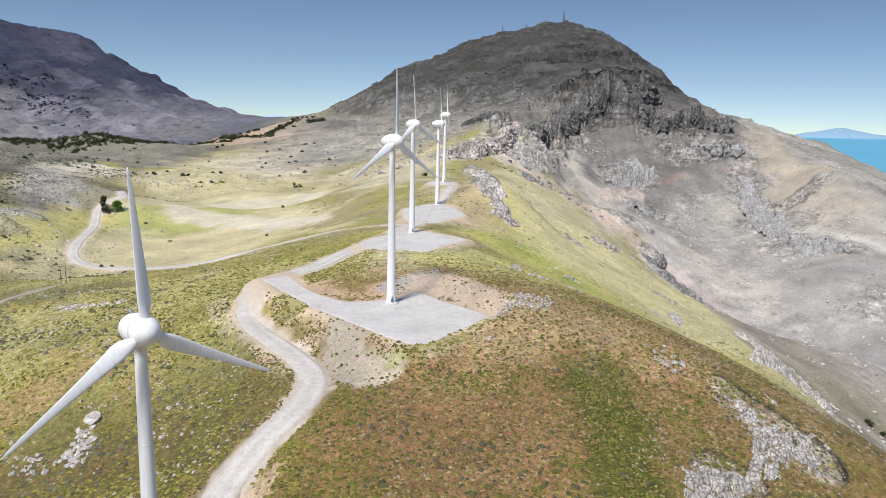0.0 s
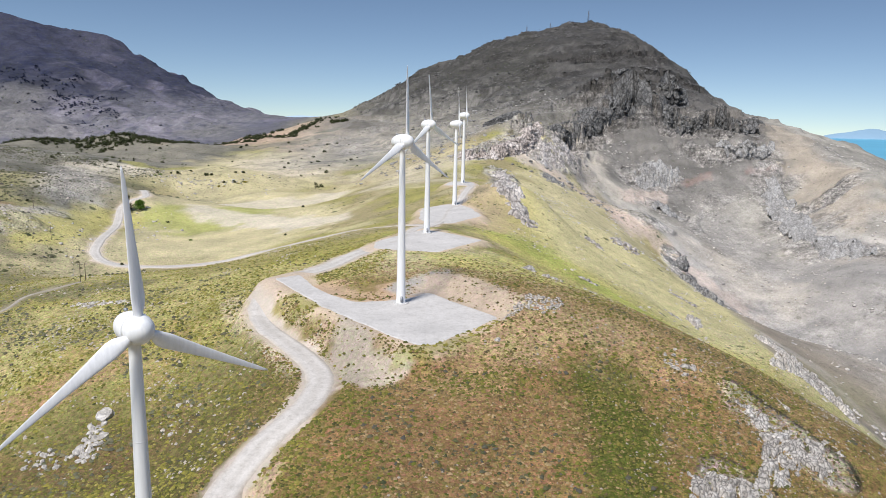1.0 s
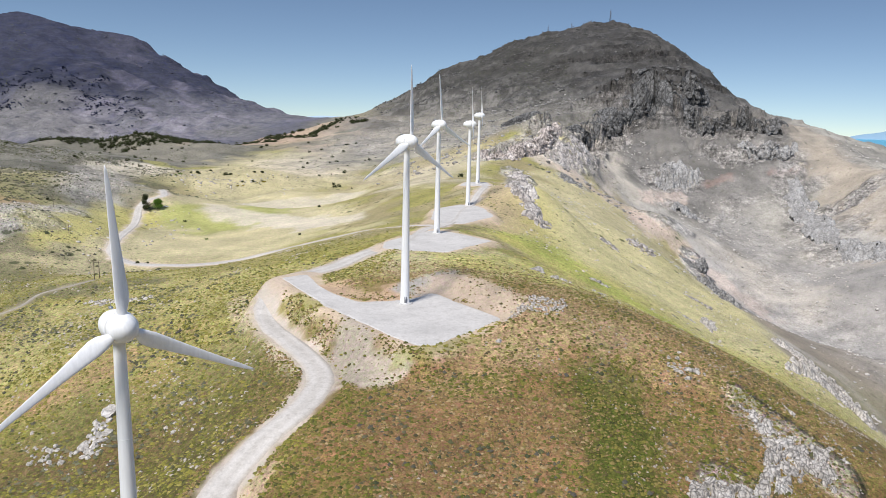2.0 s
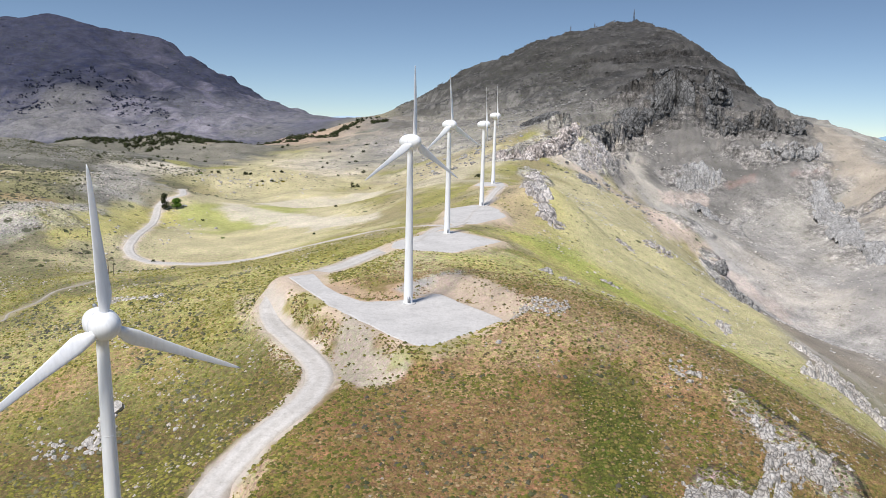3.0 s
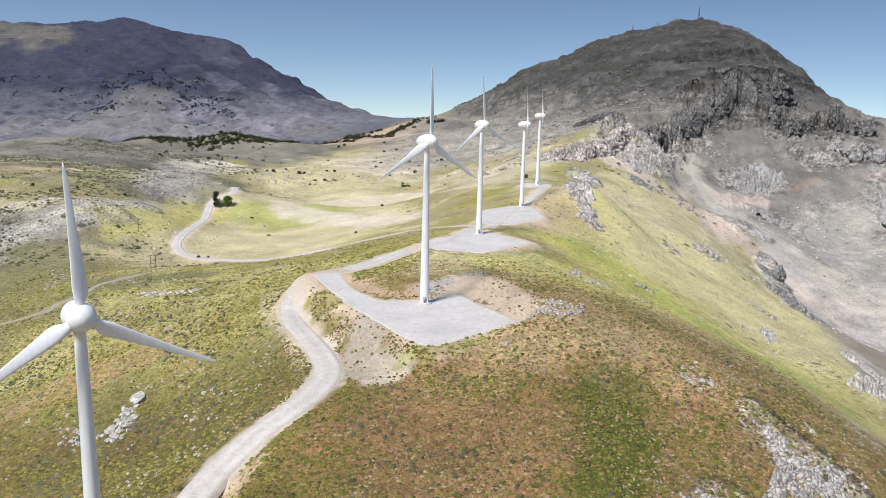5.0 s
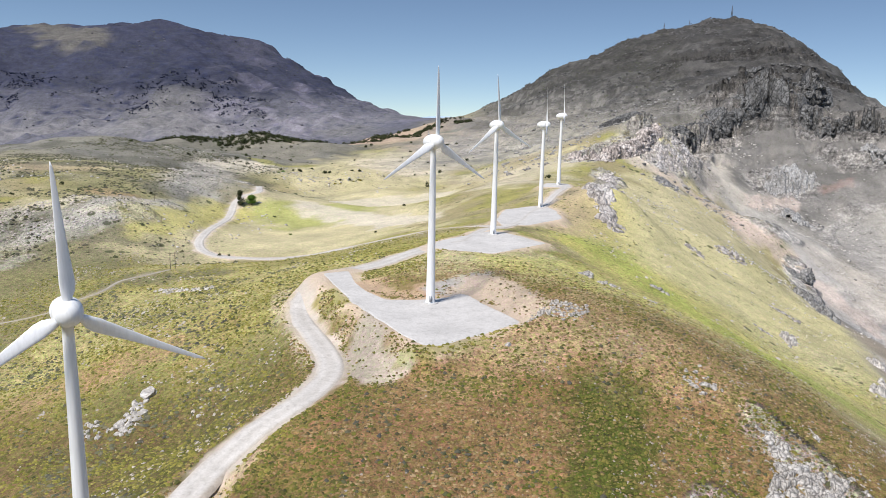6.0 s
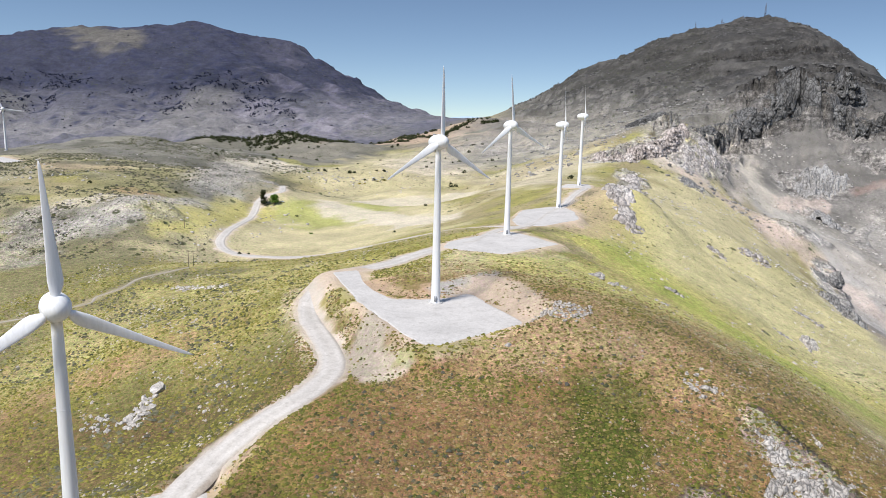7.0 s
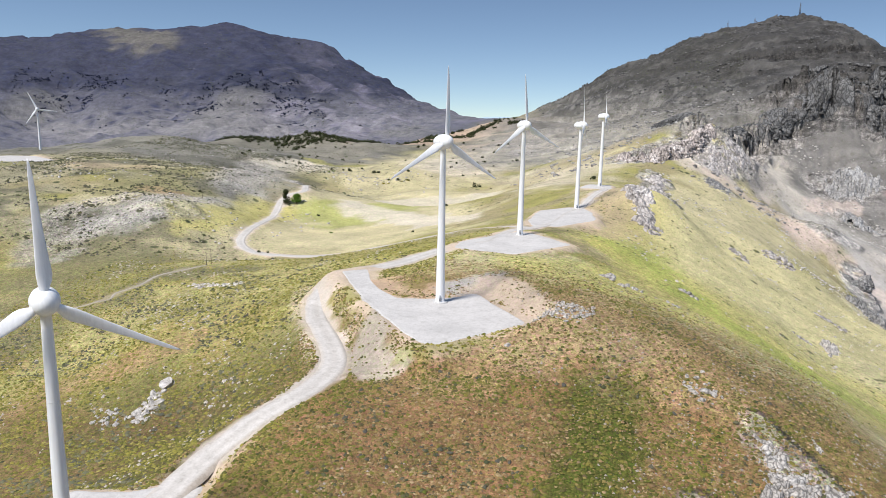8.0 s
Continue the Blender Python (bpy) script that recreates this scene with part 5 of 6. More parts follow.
RIM_SLABS = [
    ("weathered grey crag on the green slope", [(142, 424), (150, 440), (146, 452), (138, 440)], 3.6, 9, RIM_FACE, 0.4, 4.0, 80),
    ("pale limestone crag below the gravel pad", [(24, 548), (38, 540), (46, 520), (52, 490), (44, 478), (34, 500), (22, 530)], 6.5, 15, PINK_FACE, 0.45, 3.6, 100),
    ("dark fissured crag at the gully edge", [(188, 634), (200, 638), (209, 624), (216, 606), (213, 588), (205, 587), (201, 604), (194, 618)], 4.5, 19, GREY_CRAG, 0.5, 6.0, 60),
    ("pale broken edge of the green slope above the scree", [(208, 498), (222, 478), (230, 462), (239, 446), (245, 436), (236, 431), (225, 446), (214, 466), (203, 486)], 4.0, 21, RIM_FACE, 0.5, 2.6, 60),
]
CRAG_SLABS = [
    ("pale broken ledges beside the far pad", [(30, 790), (44, 800), (52, 760), (48, 690), (40, 650), (34, 680), (36, 740)], 8.0, 23, PINK_FACE, 1.1, 3.0, 100),
    ("rounded pale rock standing out of grey scree", [(250, 1004), (262, 1016), (286, 1010), (294, 1000), (272, 994)], 8.0, 25, FAR_FACE, 1.2, 7.0, 20),
    ("pale pinkish broken ledges under the reddish crag", [(82, 898), (92, 940), (112, 984), (140, 1064), (160, 1056), (146, 990), (122, 926), (102, 886)], 8.0, 31, PINK_FACE, 1.1, 2.4, 60),
    ("grey broken rocks on the green spur", [(82, 850), (96, 864), (114, 846), (110, 826), (92, 824)], 5.0, 33, GREY_CRAG, 0.8, 1.6, 40),
]
LEDGE_SLABS = [
    ("broken pale crag down the east flank", [(422, 1072), (442, 1078), (452, 1000), (444, 930), (450, 885), (474, 842), (456, 832), (428, 878), (416, 940), (418, 1020)], 9.0, 35, FAR_FACE, 1.5, 7.5, 100),
    ("grey buttress in the dark scree", [(240, 1058), (262, 1050), (300, 1072), (310, 1092), (284, 1112), (256, 1092)], 8.0, 37, FAR_FACE, 1.1, 7.0, 70),
    ("grey ledges beside the farm track", [(-174, 312), (-164, 318), (-146, 311), (-130, 310), (-140, 305), (-160, 308)], 3.0, 27, RIM_FACE, 0.5, 0.6, 10),
]
SLABS = HILL_SLABS + RIM_SLABS + CRAG_SLABS + LEDGE_SLABS
for label, ring, plate, seed, stone, gap, lift, turn in SLABS:
    rock_slab(label, ring, plate, seed, stone, gap, lift, turn)
rock_outcrop("broken pale rocks at the edge of the pad", [(16, 227), (19, 235), (28, 241), (37, 237), (36, 229), (24, 222)], 1.3, 17, RIM_FACE, 0.6, packed=1.25)
rock_outcrop("scattered grey stones in dry grass", [(61, 214), (66, 214), (73, 208), (70, 203), (64, 200), (63, 206)], 1.2, 18, RIM_FACE, 0.6, packed=1.6)


def oval(x, y, long, wide, turn):
    """A rough oval on the plan round a middle, its long side turned by some degrees."""
    c, s = math.cos(math.radians(turn)), math.sin(math.radians(turn))
    turns = [k * math.tau / 10 for k in range(10)]
    return [(x + long * math.cos(a) * c - wide * math.sin(a) * s, y + long * math.cos(a) * s + wide * math.sin(a) * c) for a in turns]


FLANK_ROCKS = [
    ("rounded grey boulder in green grass", 33, 324, 3.4, 3.2, 0, 2.6),
    ("low grey boulder with a trail of stones", 43, 323, 4.2, 2.4, -20, 2.0),
    ("small grey stones below the boulders", 60, 322, 3.5, 2.0, -20, 1.4),
    ("pale stones in bright green grass", 67, 374, 5.5, 2.6, -30, 1.8),
    ("pale limestone showing through the grass", 107, 588, 11, 5, -40, 2.6),
    ("pale pinkish crag on the grassy flank", 137, 616, 12, 12, 30, 3.4),
    ("long pale ledge in bright grass", 156, 509, 12, 3.6, -25, 2.2),
    ("pale broken stones low on the flank", 128, 429, 6, 3, -20, 1.8),
]
for k, (label, x, y, long, wide, turn, block) in enumerate(FLANK_ROCKS):
    rock_outcrop(label, oval(x, y, long, wide, turn), block, 60 + k, PINK_FACE if k > 2 else RIM_FACE, 0.6, packed=0.95)


def cliff_face(label, line, deep, lift, seed, mat, gap, block, name="cliff"):
    """A rock wall standing out of the slope along a line (uphill to its left): fissured columns, beds and a broken top."""
    p = smooth_line([(*q, 0) for q in line], gap)[:, :2]
    d = np.gradient(p, axis=0)
    d /= np.linalg.norm(d, axis=1)[:, None]
    for _ in range(6):
        d = (np.roll(d, 1, 0) + 2 * d + np.roll(d, -1, 0)) / 4 if len(d) > 6 else d
    uphill = np.c_[-d[:, 1], d[:, 0]]
    n = len(p)
    rows = max(14, int((deep + lift) * 2.0 / gap))
    s = np.arange(n)[:, None] * gap + np.zeros((1, rows))
    t = np.linspace(0, 1, rows)[None] + np.zeros((n, 1))
    end = step(0, 0.16, np.arange(n) / (n - 1)) * step(1, 0.84, np.arange(n) / (n - 1))
    end = (end * (0.75 + 0.35 * fbm(np.arange(n) * gap, np.zeros(n), block * 3, 4, seed + 3)))[:, None]
    foot, head = p, p + uphill * deep
    zf, zh = ground_height(foot[:, 0], foot[:, 1])[:, None] - 0.12 * deep, ground_height(head[:, 0], head[:, 1])[:, None]
    zh = np.maximum(zh, zf) + lift * end
    up = np.clip(t / 0.68, 0, 1)
    back = np.clip((t - 0.68) / 0.32, 0, 1)
    inward = deep * (0.55 * up**1.6 + 0.75 * back)
    z = zf + (zh - zf) * (1 - (1 - up) ** 1.5) - (lift * end + 0.1 * deep + 2) * back**1.5
    c1, c2, tone = cells(s + 0.25 * block * fbm(s, z, block, 3, seed), 0.42 * z + 0.2 * block * fbm(s, z, block, 3, seed + 1), block, seed)
    e1, e2, tone2 = cells(s * 1.1 + 31, 0.8 * z, block * 0.4, seed + 2)
    out = 0.7 * block * (tone - 0.4) - 0.5 * block * step(0.14, 0.02, c2 - c1) + 0.35 * block * (tone2 - 0.4) - 0.2 * block * step(0.12, 0.0, e2 - e1) + 0.10 * block * ridged(s, z * 0.6, block * 0.3, 3, seed + 4)
    bed = z / (0.5 * block) + 0.4 * fbm(s, z, block * 3, 3, seed + 5)
    out = out + 0.13 * block * (step(0.0, 0.3, bed - np.floor(bed)) - (bed - np.floor(bed)))
    out = out * step(0.0, 0.12, t) * step(1.0, 0.8, t) * np.clip(end * 1.6, 0, 1)
    x = foot[:, :1] + uphill[:, :1] * (inward - out)
    y = foot[:, 1:] + uphill[:, 1:] * (inward - out)
    z = z + 0.5 * out * step(0.45, 0.7, t)
    v = np.stack([x, y, z], -1)
    base = v.reshape(-1, 3).mean(0)
    i = np.arange(n * rows).reshape(n, rows)
    f = np.stack([i[:-1, :-1], i[1:, :-1], i[1:, 1:], i[:-1, 1:]], -1).reshape(-1, 4)
    ob = array_mesh(name, v.reshape(-1, 3) - base, f, mat, smooth=False)
    ob.location = base
    return tagged(ob, label, "cliff")


# label, foot of the wall on the plan (from west to east), depth, rise above the slope behind, seed, stone, mesh size, column width
CLIFFS = [
    ("reddish crumbling crag behind the far turbine", [(-12, 868), (10, 850), (34, 848), (58, 878), (82, 926), (100, 972)], 22, 4, 9, RED_CRAG, 1.3, 9),
    ("dark fissured cliff band below the summit", [(62, 988), (100, 1040), (128, 1085), (160, 1130), (196, 1165), (228, 1186), (262, 1192), (288, 1186)], 46, 9, 27, SHADED_FACE, 1.7, 17),
    ("dark broken cliff on the eastern shoulder", [(296, 1196), (320, 1186), (350, 1184), (380, 1172), (412, 1166), (448, 1176), (470, 1196)], 34, 7, 29, SHADED_FACE, 1.7, 14),
    ("dark upper cliff under the summit dome", [(214, 1268), (244, 1262), (276, 1256), (312, 1262), (350, 1270), (372, 1284)], 40, 14, 39, SHADED_FACE, 1.8, 16),
    ("low grey cliff step on the eastern flank", [(372, 1128), (398, 1112), (430, 1116), (462, 1134)], 16, 5, 41, FAR_FACE, 1.4, 9),
    ("jagged grey crag beside pale scree", [(218, 806), (230, 796), (246, 802), (252, 820)], 12, 5, 17, GREY_CRAG, 0.8, 5),
]
for label, line, deep, lift, seed, stone, gap, block in CLIFFS:
    cliff_face(label, line, deep, lift, seed, stone, gap, block)


def boulder(x, y, size, seed, label, mat=PALE_STONE, flat=0.8):
    """A weathered block, sunk a little into the grass."""
    bm = bmesh.new()
    bmesh.ops.create_icosphere(bm, subdivisions=3, radius=1.0)
    rnd = random.Random(seed)
    cuts = [(Vector((rnd.gauss(0, 1), rnd.gauss(0, 1), rnd.gauss(0, 0.7))).normalized(), rnd.uniform(0.55, 0.85)) for _ in range(11)]
    for v in bm.verts:
        p = v.co.copy()
        for normal, d in cuts:
            over = p.dot(normal) - d
            if over > 0:
                p -= normal * over * 0.85
        p += p.normalized() * 0.13 * noise.fractal(p * 2.8 + Vector((seed, 0, 0)), 1.0, 2.0, 4)
        v.co = Vector((p.x * rnd_scale(seed, 0), p.y * rnd_scale(seed, 1), p.z * flat)) * size * 0.5
    me = bpy.data.meshes.new("boulder")
    bm.to_mesh(me)
    bm.free()
    me.materials.append(mat)
    ob = new("boulder", me)
    ob.matrix_world = pose(x, y, at_ground(x, y) - 0.13 * size * flat, rnd.uniform(-8, 8), rnd.uniform(-8, 8), rnd.uniform(0, 360))
    return tagged(ob, label, "boulder", "boulders on the slopes")


def rnd_scale(seed, k):
    return 0.85 + 0.5 * random.Random(seed * 7 + k).random()


rock_outcrop("pile of pale broken limestone in green scrub", [(-111, 211), (-106, 212), (-102, 208), (-102, 200), (-106, 196), (-111, 198), (-109, 204)], 1.9, 19, BOULDER_FACE, 0.75, packed=0.85)
rock_outcrop("scatter of pale limestone in brown scrub", [(-124, 203), (-116, 202), (-112, 196), (-116, 192), (-125, 197)], 1.1, 20, BOULDER_FACE, 0.7, packed=1.7)
BOULDERS = [(-107, 215, 7.5), (-112, 195, 2.2), (-83, 214, 2.2), (-82, 204, 1.8),
            (-71, 199, 1.6), (-80, 214, 1.3), (-118, 200, 2.0), (-122, 195, 1.8), (-85, 188, 1.8), (-60, 206, 1.6), (-71, 227, 1.5), (-155, 282, 2.4), (33, 330, 5.2),
            (39, 315, 4.6), (47, 322, 2.6), (64, 374, 4.0), (14.5, 210, 2.4), (71, 206, 2.2), (68.5, 207, 1.8), (68, 216, 1.5)]
for k, (bx, by, size) in enumerate(BOULDERS):
    grey_one = by > 300
    boulder(bx, by, size, 40 + k, "rounded grey limestone boulder in green grass" if grey_one else "pale weathered limestone boulder in scrub", ROCK_FACE if grey_one else BOULDER_FACE)


# ---------------------------------------------------------------- scattered stones, tufts and shrubs
def clear_of_works(x, y, gap=1.0):
    """Keeps plants off the roads and pads and thins them on the raw banks beside."""
    ok = np.ones(x.shape, bool)
    loose = gap * (1 + 0.8 * fbm(x, y, 9, 3, 119))
    for half, q in ROAD_LINES.values():
        ok &= off_line(x, y, q[::2, :2])[0] > half + np.maximum(0.3, loose)
    for name, (pad_z, ring) in PADS.items():
        ok &= in_ring(x, y, ring) > np.maximum(0.4, loose * (2.2 if name == "crane_pad_middle" else 1.0))
    return ok


def spread(count, box, seed, weight=None, gap=2.6):
    rs = np.random.RandomState(seed)
    x, y = rs.uniform(box[0], box[1], count), rs.uniform(box[2], box[3], count)
    ok = clear_of_works(x, y, gap)
    if weight is not None:
        ok &= rs.rand(count) < weight(x, y)
    return x[ok], y[ok], rs


def tufts(name, x, y, rs, low, high, tall, mat, label, sides=8):
    """Many small ragged cushions of leaves, each with an uneven outline."""
    n = len(x)
    z = ground_height(x, y)
    r = low + (high - low) * rs.rand(n) ** 2.2
    a = (np.arange(sides) + rs.uniform(-0.3, 0.3, (n, sides))) * 2 * math.pi / sides + rs.rand(n, 1) * 6.3
    rr = r[:, None] * rs.uniform(0.45, 1.4, (n, sides))
    v = np.empty((n, sides + 1, 3))
    v[:, :sides, 0], v[:, :sides, 1] = x[:, None] + rr * np.cos(a), y[:, None] + rr * np.sin(a)
    v[:, :sides, 2] = z[:, None] - 0.15 * r[:, None] + 0.5 * tall * r[:, None] * rs.rand(n, sides)
    v[:, sides, 0], v[:, sides, 1] = x + r * rs.uniform(-0.3, 0.3, n), y + r * rs.uniform(-0.3, 0.3, n)
    v[:, sides, 2] = z + r * tall * rs.uniform(0.7, 1.3, n)
    k = np.arange(sides)
    tri = np.stack([k, (k + 1) % sides, np.full(sides, sides)], -1)
    f = (np.arange(n)[:, None, None] * (sides + 1) + tri).reshape(-1, 3)
    return tagged(array_mesh(name, v.reshape(-1, 3), f, mat, smooth=False), label, "scrub", kind="stuff")


def on_hill(x, y):
    return np.clip(1.25 - (y - 150) / 230, 0.25, 1) * step(112, 92, x - 0.2 * (y - 200)) * (0.2 + 0.8 * step(310, 250, y + 0.35 * np.maximum(x, 0)))


def green_belt(x, y):
    """Damp strips and the upper rim of the brown hill, where the cushions stay green."""
    belt = np.maximum(blob(x, y, [(43, 150), (45, 178), (45, 198)], 10, 0.6, 92, 1.5), 0.8 * blob(x, y, [(-32, 172), (-24, 196), (-6, 206)], 9, 0.6, 94, 1.4))
    return np.clip(np.maximum(belt, 0.8 * step(0.1, 0.5, fbm(x, y, 17, 4, 96)) * (1 - 0.6 * step(190, 215, y) * step(-10, 10, x))), 0, 1)


def bare_fill(x, y):
    """Hardly anything grows on the fresh fill and cut bank of the middle pad, and less on its dry brow."""
    top = 1 - 0.45 * blob(x, y, [(2, 206), (30, 224), (52, 216)], 14, 0.7, 99, 1.4)
    top = top * (1 - 0.9 * blob(x, y, [(-41, 146), (-39, 153)], 4, 0.4, 87))
    return top * (1 - 0.93 * step(1.5, -1.0, in_ring(x, y, FILL))) * (1 - 0.85 * step(1.5, -1.5, in_ring(x, y, BANK)))


tx, ty, rs = spread(120000, (-60, 128, 128, 330), 1, lambda x, y: on_hill(x, y) * bare_fill(x, y) * (0.14 + 0.76 * green_belt(x, y)), 1.8)
tufts("scrub_green", tx, ty, rs, 0.16, 0.72, 0.7, TUFT_NEAR, "low green cushion scrub on the hillside")
tx, ty, rs = spread(110000, (-60, 128, 128, 300), 2, lambda x, y: on_hill(x, y) * bare_fill(x, y) * (0.9 - 0.7 * green_belt(x, y)) * (0.4 + 0.6 * step(-0.4, 0.3, fbm(x, y, 9, 3, 98))), 1.8)
tufts("scrub_dry", tx, ty, rs, 0.14, 0.6, 0.7, TUFT_DRY, "dry brown cushion scrub on the hillside")
tx, ty, rs = spread(5500, (-20, 122, 128, 240), 7, lambda x, y: 0.7 * bare_fill(x, y) * step(-0.1, 0.5, fbm(x, y, 12, 3, 107)) * step(235, 170, y))
tufts("scrub_thorn", tx, ty, rs, 0.25, 0.85, 0.9, TUFT_DARK, "dark olive thorn cushions on the brown hill", 9)
tx, ty, rs = spread(95000, (-260, -30, 130, 420), 3, lambda x, y: bare_fill(x, y) * np.clip(1.35 - (y - 120) / 230, 0.12, 1) * (0.3 + 0.7 * step(-0.4, 0.3, fbm(x, y, 15, 4, 91))), 1.5)
tufts("scrub_west", tx, ty, rs, 0.18, 0.85, 0.6, TUFT_GREEN, "green and yellow scrub on the western slope")
tx, ty, rs = spread(9000, (-260, -40, 130, 420), 4, lambda x, y: 0.7 * step(0.0, 0.5, fbm(x, y, 25, 3, 95)) * step(330, 230, y + 0.3 * x))
tufts("scrub_dark", tx, ty, rs, 0.3, 1.2, 0.7, TUFT_DARK, "dark thorny cushion scrub on the slopes", 9)
tx, ty, rs = spread(16000, (-230, -50, 128, 330), 8, lambda x, y: 0.85 * step(0.05, 0.5, fbm(x, y, 22, 4, 109)))
tufts("scrub_thorn_west", tx, ty, rs, 0.2, 1.1, 0.6, TUFT_GREY, "grey-green thorn cushions on the western slope", 9)
tx, ty, rs = spread(3000, (-60, 200, 330, 620), 5, lambda x, y: 0.5 * step(-4, -16, side_of_gully(x, y)) * step(-0.4, 0.3, fbm(x, y, 30, 3, 97)))
tufts("scrub_ridge", tx, ty, rs, 0.35, 0.9, 0.6, TUFT_GREEN, "sparse green scrub along the ridge")
tx, ty, rs = spread(34000, (-640, -180, 380, 950), 6, lambda x, y: 0.7 * step(-0.2, 0.4, fbm(x, y, 45, 5, 99, 0.65)) * (1 - blob(x, y, [(-180, 520), (-200, 640), (-200, 800), (-270, 900)], 105, 0.3, 83)) * (0.35 + 0.65 * step(-230, -300, x)))
tufts("scrub_hills", tx, ty, rs, 0.5, 1.8, 0.7, TUFT_DARK, "dark scrub dotting the stony western hills", 7)


def stones(name, x, y, rs, low, high, mat, label):
    """Loose angular stones, half sunk."""
    n = len(x)
    z = ground_height(x, y)
    r = low + (high - low) * rs.rand(n) ** 3
    d = np.array([(1, 0, 0.1), (0.3, 0.95, 0), (-0.8, 0.6, 0.05), (-0.8, -0.6, -0.05), (0.3, -0.95, 0), (0.25, 0.2, 0.75), (-0.3, -0.1, 0.65)])
    v = d[None] * r[:, None, None] * rs.uniform(0.6, 1.25, (n, 7, 1))
    a = rs.rand(n) * 6.3
    c, s = np.cos(a)[:, None], np.sin(a)[:, None]
    v = np.stack([v[..., 0] * c - v[..., 1] * s + x[:, None], v[..., 0] * s + v[..., 1] * c + y[:, None], v[..., 2] + z[:, None] - 0.05], -1)
    tri = np.array([(0, 1, 5), (1, 2, 5), (2, 6, 5), (2, 3, 6), (3, 4, 6), (4, 0, 5), (4, 5, 6)])
    f = (np.arange(n)[:, None, None] * 7 + tri).reshape(-1, 3)
    return tagged(array_mesh(name, v.reshape(-1, 3), f, mat, smooth=False), label, "stones", kind="stuff")


tx, ty, rs = spread(26000, (-260, -40, 130, 420), 11, lambda x, y: 0.8 * step(0.3, 0.8, fbm(x, y, 16, 3, 101) + 0.35 * step(260, 190, y)))
stones("stones_west", tx, ty, rs, 0.12, 0.85, PALE_STONE, "loose pale limestone in the western grass")
tx, ty, rs = spread(9000, (-20, 130, 128, 330), 12, lambda x, y: step(0.1, 0.6, fbm(x, y, 14, 3, 103) + 0.5 * step(35, 90, x)) * 0.6)
stones("stones_near", tx, ty, rs, 0.12, 0.6, LIMESTONE, "loose limestone on the brown hillside")
tx, ty, rs = spread(7000, (10, 420, 330, 1000), 13, lambda x, y: 0.5 * step(0.0, 0.6, fbm(x, y, 35, 3, 105)))
stones("stones_east", tx, ty, rs, 0.3, 1.7, PALE_STONE, "pale broken rock on the eastern slope")
tx, ty, rs = spread(4500, (30, 210, 290, 560), 15, lambda x, y: 0.8 * step(0.2, 0.7, fbm(x, y, 22, 4, 121)) * step(4, -8, side_of_gully(x, y)))
stones("stones_slope", tx, ty, rs, 0.15, 1.1, PALE_STONE, "pale stones scattered on the green slope")
tx, ty, rs = spread(15000, (45, 128, 135, 235), 16, lambda x, y: 0.8 * blob(x, y, [(60, 150), (78, 180), (100, 205)], 20, 0.6, 123, 1.4) * step(-0.2, 0.5, fbm(x, y, 8, 3, 125)))
stones("stones_slab", tx, ty, rs, 0.08, 0.5, LIMESTONE, "small broken stones around the cracked slab")
tx, ty, rs = spread(2600, (40, 125, 205, 265), 17, lambda x, y: 0.7 * step(-0.3, 0.3, fbm(x, y, 6, 3, 129)) * blob(x, y, [(50, 250), (66, 240), (78, 231), (104, 219)], 4.5, 0.9, 127, 1.4))
tufts("scrub_crest", tx, ty, rs, 0.25, 0.75, 0.9, TUFT_DARK, "dark green cushions along the crest of the hill", 8)
tx, ty, rs = spread(9000, (-480, -230, 400, 850), 14, lambda x, y: 0.9 * step(0.2, 0.5, rockiness(x, y, x * 0)))
stones("stones_band", tx, ty, rs, 0.5, 1.9, PALE_STONE, "bands of grey stones on the western hills")

def rock_field(name, x, y, rs, low, high, mat, label, stretch=1.5, tall=0.7):
    """Angular blocks jutting from a slope, longer along the beds than across."""
    n = len(x)
    z = ground_height(x, y)
    g = (1 + 5**0.5) / 2
    d = np.array([(-1, g, 0), (1, g, 0), (-1, -g, 0), (1, -g, 0), (0, -1, g), (0, 1, g), (0, -1, -g), (0, 1, -g), (g, 0, -1), (g, 0, 1), (-g, 0, -1), (-g, 0, 1)]) / 1.9
    tri = np.array([(0, 11, 5), (0, 5, 1), (0, 1, 7), (0, 7, 10), (0, 10, 11), (1, 5, 9), (5, 11, 4), (11, 10, 2), (10, 7, 6), (7, 1, 8), (3, 9, 4), (3, 4, 2), (3, 2, 6), (3, 6, 8), (3, 8, 9), (4, 9, 5), (2, 4, 11), (6, 2, 10), (8, 6, 7), (9, 8, 1)])
    r = low + (high - low) * rs.rand(n) ** 3
    v = d[None] * rs.uniform(0.6, 1.25, (n, 12, 1)) * r[:, None, None] * np.stack([rs.uniform(0.8, stretch, n), rs.uniform(0.7, 1.1, n), tall * rs.uniform(0.6, 1.3, n)], -1)[:, None]
    a = rs.uniform(-0.7, 0.7, n)
    c, s = np.cos(a)[:, None], np.sin(a)[:, None]
    v = np.stack([v[..., 0] * c - v[..., 1] * s + x[:, None], v[..., 0] * s + v[..., 1] * c + y[:, None], v[..., 2] + z[:, None] + 0.1 * r[:, None]], -1)
    f = (np.arange(n)[:, None, None] * 12 + tri).reshape(-1, 3)
    return tagged(array_mesh(name, v.reshape(-1, 3), f, mat, smooth=False), label, "rocks", kind="stuff")


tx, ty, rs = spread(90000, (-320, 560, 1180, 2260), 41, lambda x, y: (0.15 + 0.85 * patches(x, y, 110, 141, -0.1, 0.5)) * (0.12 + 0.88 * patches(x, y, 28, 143)))
